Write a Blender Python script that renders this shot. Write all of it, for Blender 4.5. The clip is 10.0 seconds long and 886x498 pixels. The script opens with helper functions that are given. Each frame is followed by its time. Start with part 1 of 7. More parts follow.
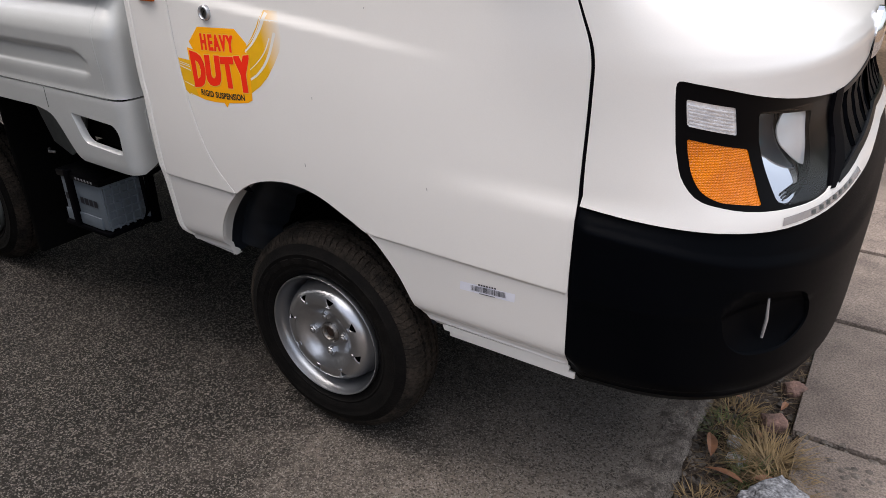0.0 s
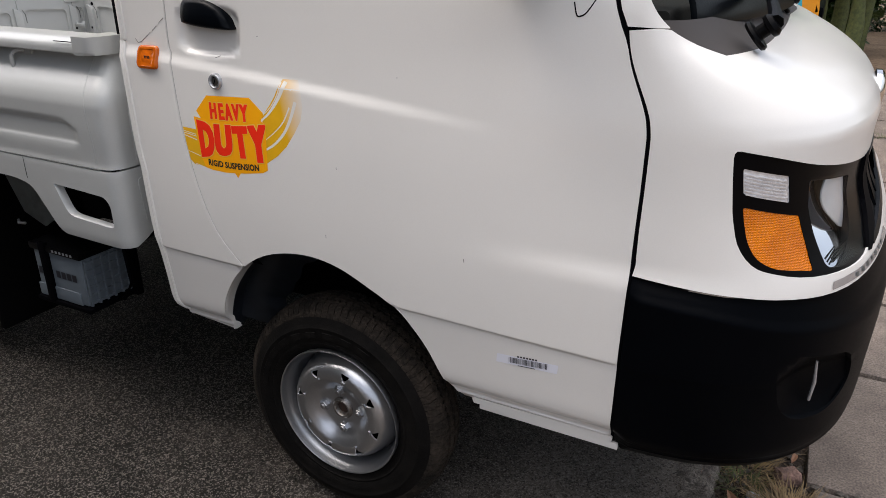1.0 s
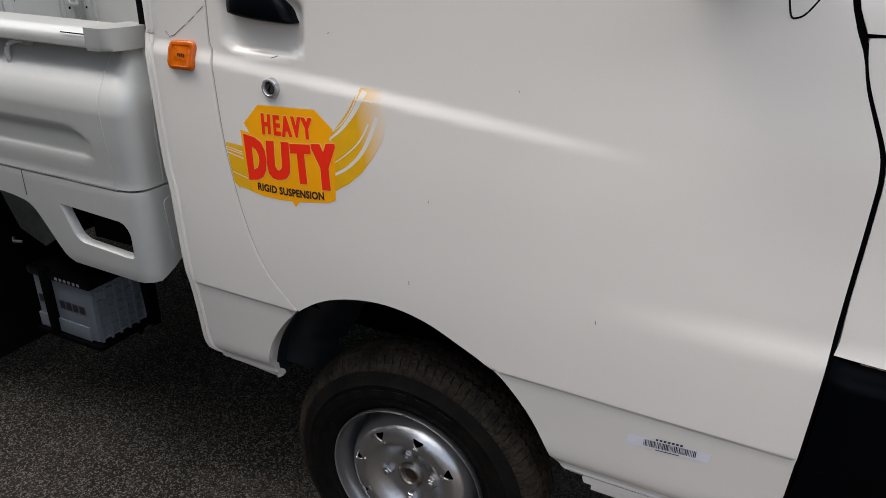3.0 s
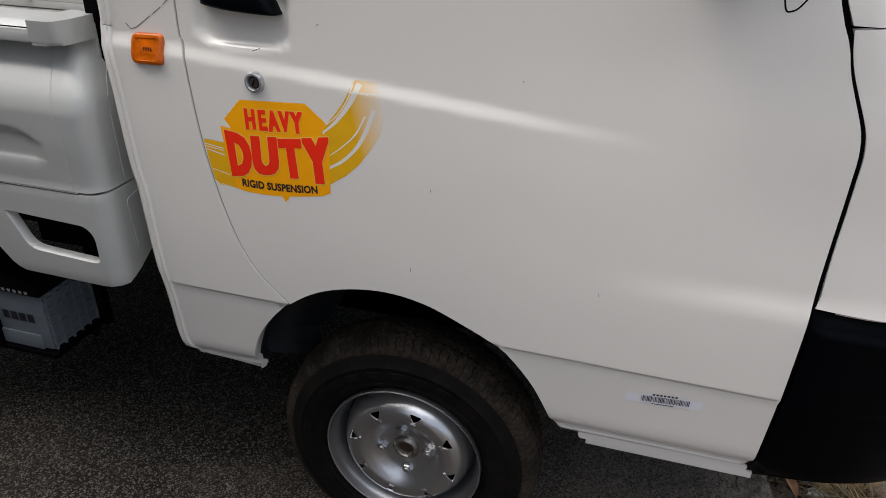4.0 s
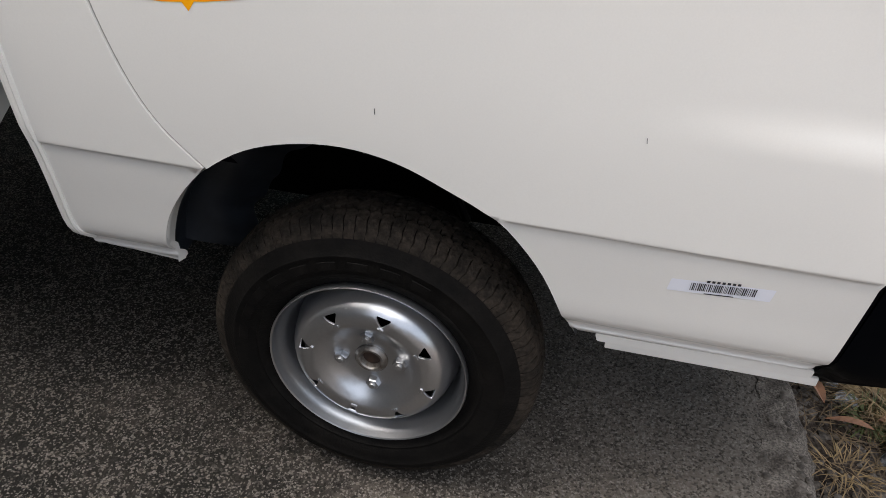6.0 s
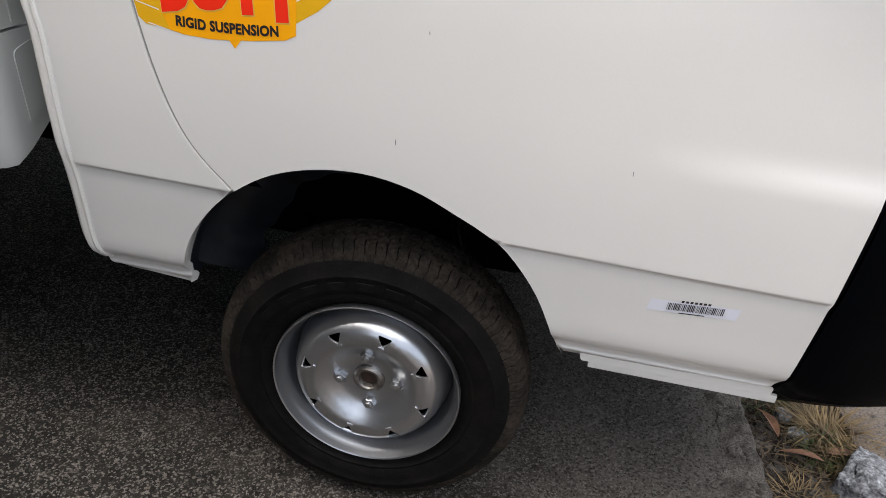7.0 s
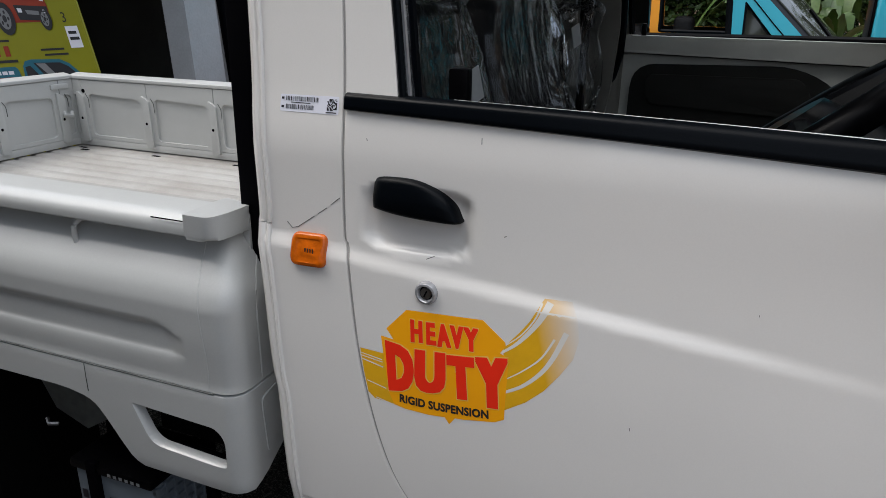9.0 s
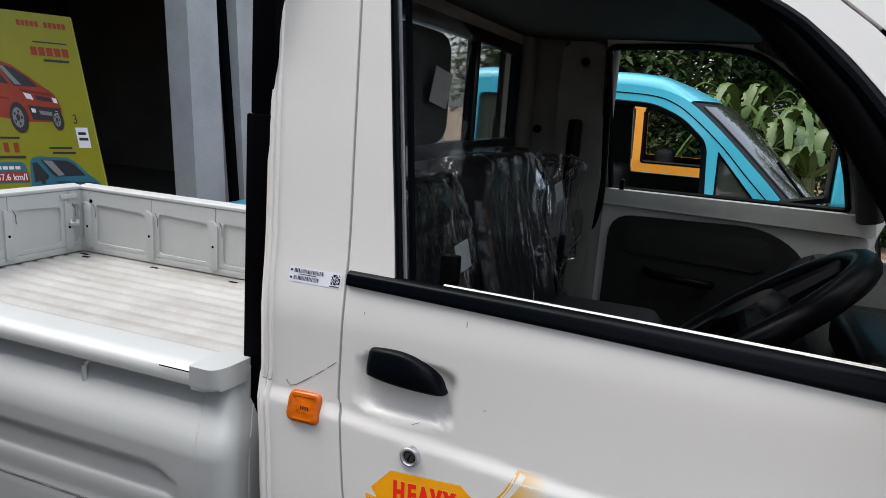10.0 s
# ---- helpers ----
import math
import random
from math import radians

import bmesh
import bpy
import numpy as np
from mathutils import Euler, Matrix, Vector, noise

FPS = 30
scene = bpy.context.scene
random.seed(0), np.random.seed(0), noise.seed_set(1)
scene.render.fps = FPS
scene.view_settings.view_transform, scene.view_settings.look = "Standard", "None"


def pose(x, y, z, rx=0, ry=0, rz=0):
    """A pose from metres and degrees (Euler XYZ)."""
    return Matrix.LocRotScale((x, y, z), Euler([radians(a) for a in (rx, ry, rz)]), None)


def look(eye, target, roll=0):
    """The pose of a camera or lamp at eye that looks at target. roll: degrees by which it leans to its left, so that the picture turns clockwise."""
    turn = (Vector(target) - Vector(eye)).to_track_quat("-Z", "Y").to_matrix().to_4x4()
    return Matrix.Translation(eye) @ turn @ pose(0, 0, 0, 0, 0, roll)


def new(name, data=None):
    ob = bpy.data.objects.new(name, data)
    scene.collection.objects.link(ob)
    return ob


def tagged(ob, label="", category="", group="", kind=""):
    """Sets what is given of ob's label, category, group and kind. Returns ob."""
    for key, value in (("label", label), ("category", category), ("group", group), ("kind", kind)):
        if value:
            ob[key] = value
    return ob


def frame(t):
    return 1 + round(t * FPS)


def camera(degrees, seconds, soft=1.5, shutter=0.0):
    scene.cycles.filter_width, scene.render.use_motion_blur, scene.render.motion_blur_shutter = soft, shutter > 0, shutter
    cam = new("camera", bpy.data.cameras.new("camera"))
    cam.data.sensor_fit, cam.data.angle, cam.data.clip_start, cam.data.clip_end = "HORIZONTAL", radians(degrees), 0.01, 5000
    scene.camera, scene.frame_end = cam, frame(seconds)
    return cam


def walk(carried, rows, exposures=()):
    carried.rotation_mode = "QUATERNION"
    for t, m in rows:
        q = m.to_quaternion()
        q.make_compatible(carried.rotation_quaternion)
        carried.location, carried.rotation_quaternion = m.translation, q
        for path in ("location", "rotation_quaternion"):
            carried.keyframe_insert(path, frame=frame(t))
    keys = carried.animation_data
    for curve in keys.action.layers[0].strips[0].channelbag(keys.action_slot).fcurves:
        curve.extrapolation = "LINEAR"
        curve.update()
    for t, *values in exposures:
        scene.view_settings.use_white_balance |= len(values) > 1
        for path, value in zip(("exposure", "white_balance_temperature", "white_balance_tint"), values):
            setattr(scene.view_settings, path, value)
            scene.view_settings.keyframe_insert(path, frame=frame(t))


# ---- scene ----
from mathutils import geometry

cam = camera(64.2, 10.0, soft=0.5)
PATH = [
    (0, (0.978, -1.009, 1.192), (0.016, 0.495, 0.293), -0.20),
    (0.5, (0.902, -1.021, 1.203), (0.030, 0.582, 0.385), -0.20),
    (1, (0.797, -1.047, 1.214), (-0.040, 0.594, 0.435), 0.30),
    (1.5, (0.735, -1.045, 1.208), (-0.093, 0.604, 0.436), -0.10),
    (2, (0.674, -0.956, 1.204), (-0.218, 0.660, 0.433), -0.90),
    (2.2, (0.653, -0.899, 1.198), (-0.300, 0.663, 0.391), -1.20),
    (3.3, (0.434, -0.884, 1.226), (-0.262, 0.791, 0.382), 1.00),
    (3.5, (0.401, -0.908, 1.245), (-0.235, 0.770, 0.363), 0.10),
    (4, (0.332, -0.944, 1.270), (-0.134, 0.749, 0.313), 1.40),
    (4.2, (0.324, -0.926, 1.248), (-0.149, 0.710, 0.199), 1.44),
    (4.5, (0.310, -0.888, 1.201), (-0.127, 0.708, 0.078), 2.70),
    (5, (0.306, -0.806, 1.167), (-0.117, 0.755, -0.010), 3.30),
    (5.5, (0.283, -0.727, 1.111), (-0.090, 0.825, -0.096), 4.40),
    (5.7, (0.265, -0.708, 1.077), (-0.094, 0.858, -0.114), 3.40),
    (6.8, (0.213, -0.814, 1.021), (0.019, 0.870, -0.041), 6.20),
    (7, (0.203, -0.841, 1.043), (-0.008, 0.875, 0.038), 6.70),
    (7.2, (0.207, -0.862, 1.090), (-0.074, 0.893, 0.132), 6.12),
    (7.5, (0.177, -0.879, 1.150), (-0.094, 0.918, 0.315), 5.10),
    (8, (0.143, -0.920, 1.262), (-0.071, 0.965, 0.628), 3.30),
    (8.2, (0.149, -0.918, 1.293), (-0.141, 0.969, 0.699), 1.60),
    (8.5, (0.128, -0.889, 1.323), (-0.271, 0.973, 0.714), 0.40),
    (8.7, (0.121, -0.863, 1.335), (-0.415, 0.961, 0.678), -0.18),
    (9, (0.114, -0.813, 1.347), (-0.572, 0.942, 0.676), 0.90),
    (9.2, (0.125, -0.794, 1.365), (-0.635, 0.942, 0.770), 2.02),
    (9.5, (0.128, -0.806, 1.415), (-0.652, 0.942, 0.837), 4.40),
    (10, (0.132, -0.886, 1.478), (-0.552, 0.949, 1.075), 4.10),
]
walk(cam, [(t, look(eye, target, roll)) for t, eye, target, roll in PATH], exposures=[(0.0, 0.8, 6650, 13), (0.5, 0.6, 6650, 12), (1.5, 0.58, 6650, 11), (2.0, 0.55, 6600, 10), (3.5, 0.43, 6650, 10), (4.0, 0.36, 6650, 10), (5.0, 0.36, 6650, 10), (5.5, 0.8, 6650, 9), (7.0, 1.05, 6600, 9), (7.5, 0.65, 6550, 9), (8.0, 0.25, 6450, 9), (8.5, 0.24, 6400, 9), (9.0, 0.3, 6400, 9), (9.5, 0.43, 6400, 9), (10.0, 0.63, 6350, 9)])

# ---- light and exposure ----
SUN_ELEV, SUN_AZ = radians(62), radians(200)
world = bpy.data.worlds.new("overcast_sky")
scene.world = world
world.use_nodes = True
wn = world.node_tree.nodes
sky = wn.new("ShaderNodeTexSky")
sky.sky_type, sky.sun_disc = "NISHITA", False
sky.sun_elevation, sky.sun_rotation = SUN_ELEV, radians(250)
sky.air_density, sky.dust_density, sky.ozone_density = 1.0, 4.0, 1.0
hsv = wn.new("ShaderNodeHueSaturation")
hsv.inputs["Saturation"].default_value = 0.5
world.node_tree.links.new(sky.outputs[0], hsv.inputs["Color"])
world.node_tree.links.new(hsv.outputs[0], wn["Background"].inputs["Color"])
wn["Background"].inputs["Strength"].default_value = 0.20
sun = new("sun", bpy.data.lights.new("sun", "SUN"))
sun.data.energy, sun.data.angle, sun.data.color = 1.5, radians(80), (1.0, 0.985, 0.97)
sun.matrix_world = look((0.8, -0.4, 7.0), (0, 0, 0))
scene.view_settings.exposure = 0.0


# ---- materials ----
def material(name, color, rough=0.5, metal=0.0, vary=0.1, scale=8.0, bump=0.0, bump_scale=60.0, coat=0.0, color2=None, spec=0.5, fine=0.0, fine_scale=200.0, per_object=0.0, coords="Object"):
    """A principled surface: two scales of noise in the colour, a fine relief, and an optional clear coat."""
    m = bpy.data.materials.new(name)
    m.use_nodes = True
    n, ln = m.node_tree.nodes, m.node_tree.links
    b = n["Principled BSDF"]
    b.inputs["Roughness"].default_value, b.inputs["Metallic"].default_value = rough, metal
    b.inputs["Coat Weight"].default_value, b.inputs["Coat Roughness"].default_value = coat, 0.06
    b.inputs["Specular IOR Level"].default_value = spec
    tc = n.new("ShaderNodeTexCoord")
    big = n.new("ShaderNodeTexNoise")
    big.inputs["Scale"].default_value, big.inputs["Detail"].default_value, big.inputs["Roughness"].default_value = scale, 6, 0.6
    ln.new(tc.outputs[coords], big.inputs["Vector"])
    ramp = n.new("ShaderNodeValToRGB")
    c2 = color2 or tuple(c * (1 - vary) for c in color)
    ramp.color_ramp.elements[0].position, ramp.color_ramp.elements[1].position = 0.35, 0.65
    ramp.color_ramp.elements[0].color, ramp.color_ramp.elements[1].color = (*c2, 1), (*color, 1)
    ln.new(big.outputs["Fac"], ramp.inputs["Fac"])
    out = ramp.outputs["Color"]
    if fine:
        fn = n.new("ShaderNodeTexNoise")
        fn.inputs["Scale"].default_value, fn.inputs["Detail"].default_value = fine_scale, 4
        ln.new(tc.outputs[coords], fn.inputs["Vector"])
        mr = n.new("ShaderNodeMapRange")
        mr.inputs["From Min"].default_value, mr.inputs["From Max"].default_value = 0.3, 0.7
        mr.inputs["To Min"].default_value, mr.inputs["To Max"].default_value = 1 - fine, 1 + fine
        ln.new(fn.outputs["Fac"], mr.inputs["Value"])
        mx = n.new("ShaderNodeVectorMath")
        mx.operation = "SCALE"
        ln.new(out, mx.inputs[0]), ln.new(mr.outputs["Result"], mx.inputs["Scale"])
        out = mx.outputs["Vector"]
    if per_object:
        oi = n.new("ShaderNodeObjectInfo")
        mr2 = n.new("ShaderNodeMapRange")
        mr2.inputs["To Min"].default_value, mr2.inputs["To Max"].default_value = 1 - per_object, 1 + per_object
        ln.new(oi.outputs["Random"], mr2.inputs["Value"])
        mx2 = n.new("ShaderNodeVectorMath")
        mx2.operation = "SCALE"
        ln.new(out, mx2.inputs[0]), ln.new(mr2.outputs["Result"], mx2.inputs["Scale"])
        out = mx2.outputs["Vector"]
    ln.new(out, b.inputs["Base Color"])
    if bump:
        bn = n.new("ShaderNodeTexNoise")
        bn.inputs["Scale"].default_value, bn.inputs["Detail"].default_value = bump_scale, 6
        ln.new(tc.outputs[coords], bn.inputs["Vector"])
        bp = n.new("ShaderNodeBump")
        bp.inputs["Strength"].default_value, bp.inputs["Distance"].default_value = bump, 0.01
        ln.new(bn.outputs["Fac"], bp.inputs["Height"]), ln.new(bp.outputs["Normal"], b.inputs["Normal"])
    return m


def glassy(name, color, rough=0.05, transmission=0.9, bump=0.0, bump_scale=300.0):
    m = material(name, color, rough, vary=0.02, bump=bump, bump_scale=bump_scale)
    m.node_tree.nodes["Principled BSDF"].inputs["Transmission Weight"].default_value = transmission
    return m


PAINT = material("white_paint", (0.76, 0.74, 0.705), 0.32, vary=0.03, scale=2.5, coat=0.6, fine=0.012, fine_scale=500)
# greyer than the cab's paint, and darkened further for the bed's shaded side
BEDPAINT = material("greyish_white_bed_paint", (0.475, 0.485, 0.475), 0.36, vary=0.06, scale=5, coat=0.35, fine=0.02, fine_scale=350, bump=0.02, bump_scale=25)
FLOORPAINT = material("scuffed_bed_floor_paint", (0.385, 0.38, 0.365), 0.45, color2=(0.30, 0.285, 0.265), scale=5, fine=0.05, fine_scale=120, bump=0.05, bump_scale=120)
BLACKP = material("black_bumper_plastic", (0.0011, 0.0015, 0.0024), 0.42, vary=0.2, scale=6, bump=0.08, bump_scale=900, spec=0.025)
BLACKG = material("black_gloss_plastic", (0.0025, 0.0025, 0.003), 0.30, vary=0.2, bump=0.03, bump_scale=500, spec=0.06)
BLACKM = material("matt_black_steel", (0.002, 0.002, 0.003), 0.55, vary=0.3, spec=0.02)
RUBBER = material("black_rubber_trim", (0.002, 0.003, 0.0045), 0.28, vary=0.2, scale=20, bump=0.05, bump_scale=300, spec=0.08)
TYRE = material("dusty_tyre_rubber", (0.036, 0.0285, 0.0225), 0.85, color2=(0.012, 0.0105, 0.009), scale=22, fine=0.4, fine_scale=140, bump=0.4, bump_scale=200, spec=0.10)
SIDEWALL = material("dark_tyre_sidewall", (0.0062, 0.0054, 0.0048), 0.75, color2=(0.0024, 0.0022, 0.0021), scale=18, fine=0.3, fine_scale=150, bump=0.2, bump_scale=260, spec=0.10)
STEEL = material("silver_wheel_paint", (0.49, 0.50, 0.52), 0.29, metal=0.95, vary=0.05, scale=10, fine=0.03, fine_scale=300, bump=0.005, bump_scale=180)
ZINC = material("zinc_bolt", (0.42, 0.42, 0.42), 0.34, metal=0.85, vary=0.2, scale=60)
HUBM = material("dull_hub_steel", (0.30, 0.29, 0.28), 0.4, metal=0.8, color2=(0.14, 0.12, 0.10), scale=60)
RUST = material("brown_grease", (0.05, 0.025, 0.015), 0.6, color2=(0.02, 0.012, 0.01), scale=80)
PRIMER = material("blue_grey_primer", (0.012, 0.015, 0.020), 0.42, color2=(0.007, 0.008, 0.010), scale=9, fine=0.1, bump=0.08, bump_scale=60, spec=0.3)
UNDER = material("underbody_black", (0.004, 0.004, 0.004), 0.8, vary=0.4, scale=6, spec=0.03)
GREYSTEEL = material("grey_primed_chassis", (0.12, 0.13, 0.125), 0.6, color2=(0.05, 0.055, 0.05), scale=10)
AMBER = material("amber_lens", (0.80, 0.21, 0.0), 0.14, color2=(0.56, 0.13, 0.0), scale=16, coat=0.1, spec=0.4)
a_n, a_l = AMBER.node_tree.nodes, AMBER.node_tree.links
a_tc, a_w1, a_w2, a_m, a_b = a_n.new("ShaderNodeTexCoord"), a_n.new("ShaderNodeTexWave"), a_n.new("ShaderNodeTexWave"), a_n.new("ShaderNodeMath"), a_n.new("ShaderNodeBump")
for wv, ax in ((a_w1, "X"), (a_w2, "Z")):
    wv.bands_direction, wv.inputs["Scale"].default_value, wv.inputs["Distortion"].default_value = ax, 80, 3.0
    a_l.new(a_tc.outputs["Object"], wv.inputs["Vector"])
a_m.operation = "MULTIPLY"
a_l.new(a_w1.outputs["Fac"], a_m.inputs[0]), a_l.new(a_w2.outputs["Fac"], a_m.inputs[1]), a_l.new(a_m.outputs[0], a_b.inputs["Height"])
a_b.inputs["Strength"].default_value, a_b.inputs["Distance"].default_value = .5, .003
a_l.new(a_b.outputs["Normal"], a_n["Principled BSDF"].inputs["Normal"])
REDAMBER = material("orange_repeater_lens", (0.66, 0.13, 0.004), 0.2, vary=0.3, scale=60, coat=0.4, bump=0.08, bump_scale=200, spec=0.3)
CHROME = material("chrome_reflector", (0.85, 0.86, 0.88), 0.06, metal=1.0, vary=0.05)
CLEAR = bpy.data.materials.new("clear_lamp_cover")
CLEAR.use_nodes = True
v_n, v_l = CLEAR.node_tree.nodes, CLEAR.node_tree.links
v_n.remove(v_n["Principled BSDF"])
v_t, v_g, v_m = (v_n.new("ShaderNode" + k) for k in ("BsdfTransparent", "BsdfGlossy", "MixShader"))
v_t.inputs["Color"].default_value, v_g.inputs["Roughness"].default_value, v_m.inputs[0].default_value = (.97, .98, .98, 1), .03, .045
v_l.new(v_t.outputs[0], v_m.inputs[1]), v_l.new(v_g.outputs[0], v_m.inputs[2])
v_l.new(v_m.outputs[0], v_n["Material Output"].inputs["Surface"])
RIBBED = material("ribbed_clear_lens", (0.90, 0.91, 0.94), 0.24, metal=0.45, vary=0.3, scale=40, coat=0.6, bump=0.25, bump_scale=140)
PALESHELL = material("pale_grey_shell", (0.60, 0.62, 0.65), 0.22, metal=0.3, vary=0.1, scale=20, coat=0.4)
SILVER = material("silver_strip", (0.5, 0.51, 0.53), 0.25, metal=0.6, vary=0.2, scale=50)
GLASS = glassy("window_glass", (0.92, 0.96, 0.95), 0.02, 1.0)
YELLOW = material("yellow_decal", (1.0, 0.43, 0.003), 0.45, color2=(0.96, 0.39, 0.003), scale=6, coat=0.1, spec=0.3)
SWOOSH = material("ochre_decal", (0.82, 0.44, 0.012), 0.4, color2=(0.76, 0.40, 0.012), scale=8, coat=0.15, spec=0.3)
STREAK = material("white_decal_streak", (0.76, 0.735, 0.69), 0.4, vary=0.04, coat=0.15)
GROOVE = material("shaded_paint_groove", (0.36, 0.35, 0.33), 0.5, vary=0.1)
EDGEY = material("pale_yellow_decal_edge", (0.86, 0.55, 0.12), 0.35, coat=0.3)
RED = material("red_decal", (0.95, 0.03, 0.008), 0.45, vary=0.08, coat=0.1, spec=0.3)
INK = material("black_ink", (0.012, 0.012, 0.018), 0.45)
PAPER = material("white_label", (0.78, 0.79, 0.86), 0.4, vary=0.04)
# door trim lightened for window light, pillar trim below darkened for shade
TRIM = material("beige_grey_interior_trim", (0.56, 0.56, 0.51), 0.55, vary=0.12, bump=0.05, bump_scale=400)
SHADETRIM = material("shaded_brown_grey_trim", (0.16, 0.153, 0.133), 0.6, vary=0.15, bump=0.05, bump_scale=400)
COWLM = material("grey_brown_cowl_plastic", (0.055, 0.049, 0.047), 0.6, vary=0.1, bump=0.08, bump_scale=500, spec=0.2)
# white paper, greyed to carry the shade inside the cab
SHADETAG = material("shaded_paper_tag", (0.34, 0.35, 0.34), 0.6, vary=0.15, scale=40)
DARKTRIM = material("dark_door_card", (0.018, 0.018, 0.016), 0.7, vary=0.2, bump=0.1, bump_scale=500, spec=0.2)
SEATM = material("black_seat_fabric", (0.012, 0.012, 0.013), 0.75, vary=0.3, bump=0.2, bump_scale=400, spec=0.2)
BATT = material("grey_battery_case", (0.125, 0.15, 0.175), 0.45, vary=0.15, scale=12)
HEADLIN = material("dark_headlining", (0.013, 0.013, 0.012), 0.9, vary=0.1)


FADE = material("fading_yellow_decal", (0.82, 0.44, 0.012), 0.4, vary=0.08, scale=30, coat=0.15, spec=0.3)
fn_, fl_ = FADE.node_tree.nodes, FADE.node_tree.links
f_tc, f_xyz, f_mr, f_mix = fn_.new("ShaderNodeTexCoord"), fn_.new("ShaderNodeSeparateXYZ"), fn_.new("ShaderNodeMapRange"), fn_.new("ShaderNodeMix")
f_sl = fn_.new("ShaderNodeMath")
f_sl.operation = "MULTIPLY_ADD"
f_sl.inputs[1].default_value = .25
f_mr.inputs["From Min"].default_value, f_mr.inputs["From Max"].default_value = .172, .230
f_mix.data_type = "RGBA"
f_src = fn_["Principled BSDF"].inputs["Base Color"].links[0].from_socket
fl_.new(f_tc.outputs["Object"], f_xyz.inputs[0]), fl_.new(f_xyz.outputs["X"], f_sl.inputs[2]), fl_.new(f_xyz.outputs["Z"], f_sl.inputs[0]), fl_.new(f_sl.outputs[0], f_mr.inputs["Value"])
fl_.new(f_mr.outputs["Result"], f_mix.inputs["Factor"]), fl_.new(f_src, f_mix.inputs["A"])
f_mix.inputs["B"].default_value = (0.76, 0.74, 0.705, 1)
fl_.new(f_mix.outputs["Result"], fn_["Principled BSDF"].inputs["Base Color"])
BRONZE = material("smoked_bronze_bezel", (0.20, 0.145, 0.11), 0.30, metal=0.45, color2=(0.13, 0.098, 0.078), scale=9, coat=0.3)
WRAP = bpy.data.materials.new("clear_plastic_wrap")
WRAP.use_nodes = True
w_n, w_l = WRAP.node_tree.nodes, WRAP.node_tree.links
w_n.remove(w_n["Principled BSDF"])
w_t, w_g, w_m, w_f, w_a = (w_n.new("ShaderNode" + k) for k in ("BsdfTransparent", "BsdfGlossy", "MixShader", "Fresnel", "Math"))
w_t.inputs["Color"].default_value = (.93, .94, .95, 1)
w_g.inputs["Roughness"].default_value = .07
w_bn, w_bp = w_n.new("ShaderNodeTexNoise"), w_n.new("ShaderNodeBump")
w_bn.inputs["Scale"].default_value, w_bn.inputs["Detail"].default_value, w_bn.inputs["Distortion"].default_value = 15, 3, 1.0
w_tc, w_mp = w_n.new("ShaderNodeTexCoord"), w_n.new("ShaderNodeMapping")
w_mp.inputs["Scale"].default_value = (1.0, 1.0, .32)
w_l.new(w_tc.outputs["Object"], w_mp.inputs["Vector"]), w_l.new(w_mp.outputs["Vector"], w_bn.inputs["Vector"])
w_bp.inputs["Strength"].default_value, w_bp.inputs["Distance"].default_value = .4, .03
w_l.new(w_bn.outputs["Fac"], w_bp.inputs["Height"]), w_l.new(w_bp.outputs["Normal"], w_g.inputs["Normal"]), w_l.new(w_bp.outputs["Normal"], w_f.inputs["Normal"])
w_f.inputs["IOR"].default_value = 1.5
w_a.operation, w_a.use_clamp = "MULTIPLY_ADD", True
w_a.inputs[1].default_value, w_a.inputs[2].default_value = .85, .0
w_l.new(w_f.outputs[0], w_a.inputs[0]), w_l.new(w_a.outputs[0], w_m.inputs[0])
w_l.new(w_t.outputs[0], w_m.inputs[1]), w_l.new(w_g.outputs[0], w_m.inputs[2])
w_l.new(w_m.outputs[0], w_n["Material Output"].inputs["Surface"])
MILKY = material("milky_plastic_film", (0.62, 0.64, 0.65), 0.18, vary=0.3, scale=25, bump=0.6, bump_scale=45)
MILKY.node_tree.nodes["Principled BSDF"].inputs["Alpha"].default_value = 0.06
FILMGLINT = material("white_film_glint", (0.75, 0.77, 0.79), 0.15, vary=0.2, scale=40)
FILMGLINT.node_tree.nodes["Principled BSDF"].inputs["Alpha"].default_value = 0.32
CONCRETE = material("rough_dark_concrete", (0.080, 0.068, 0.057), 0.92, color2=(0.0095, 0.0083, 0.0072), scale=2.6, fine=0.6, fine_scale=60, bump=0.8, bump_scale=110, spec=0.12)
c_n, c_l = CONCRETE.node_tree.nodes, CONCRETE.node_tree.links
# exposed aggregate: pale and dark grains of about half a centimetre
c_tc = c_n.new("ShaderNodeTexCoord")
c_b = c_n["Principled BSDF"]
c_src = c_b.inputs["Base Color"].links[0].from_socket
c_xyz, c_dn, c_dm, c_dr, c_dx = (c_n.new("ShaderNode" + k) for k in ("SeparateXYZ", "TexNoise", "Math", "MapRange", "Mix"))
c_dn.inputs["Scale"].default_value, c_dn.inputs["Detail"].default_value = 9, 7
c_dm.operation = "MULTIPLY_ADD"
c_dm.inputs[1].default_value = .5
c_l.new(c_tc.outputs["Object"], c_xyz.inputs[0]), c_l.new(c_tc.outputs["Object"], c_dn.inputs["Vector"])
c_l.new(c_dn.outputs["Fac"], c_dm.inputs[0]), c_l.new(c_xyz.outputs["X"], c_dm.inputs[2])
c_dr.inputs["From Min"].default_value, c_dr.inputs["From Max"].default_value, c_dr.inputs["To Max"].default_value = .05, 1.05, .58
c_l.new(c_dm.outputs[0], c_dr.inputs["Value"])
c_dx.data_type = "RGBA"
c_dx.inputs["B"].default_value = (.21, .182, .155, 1)
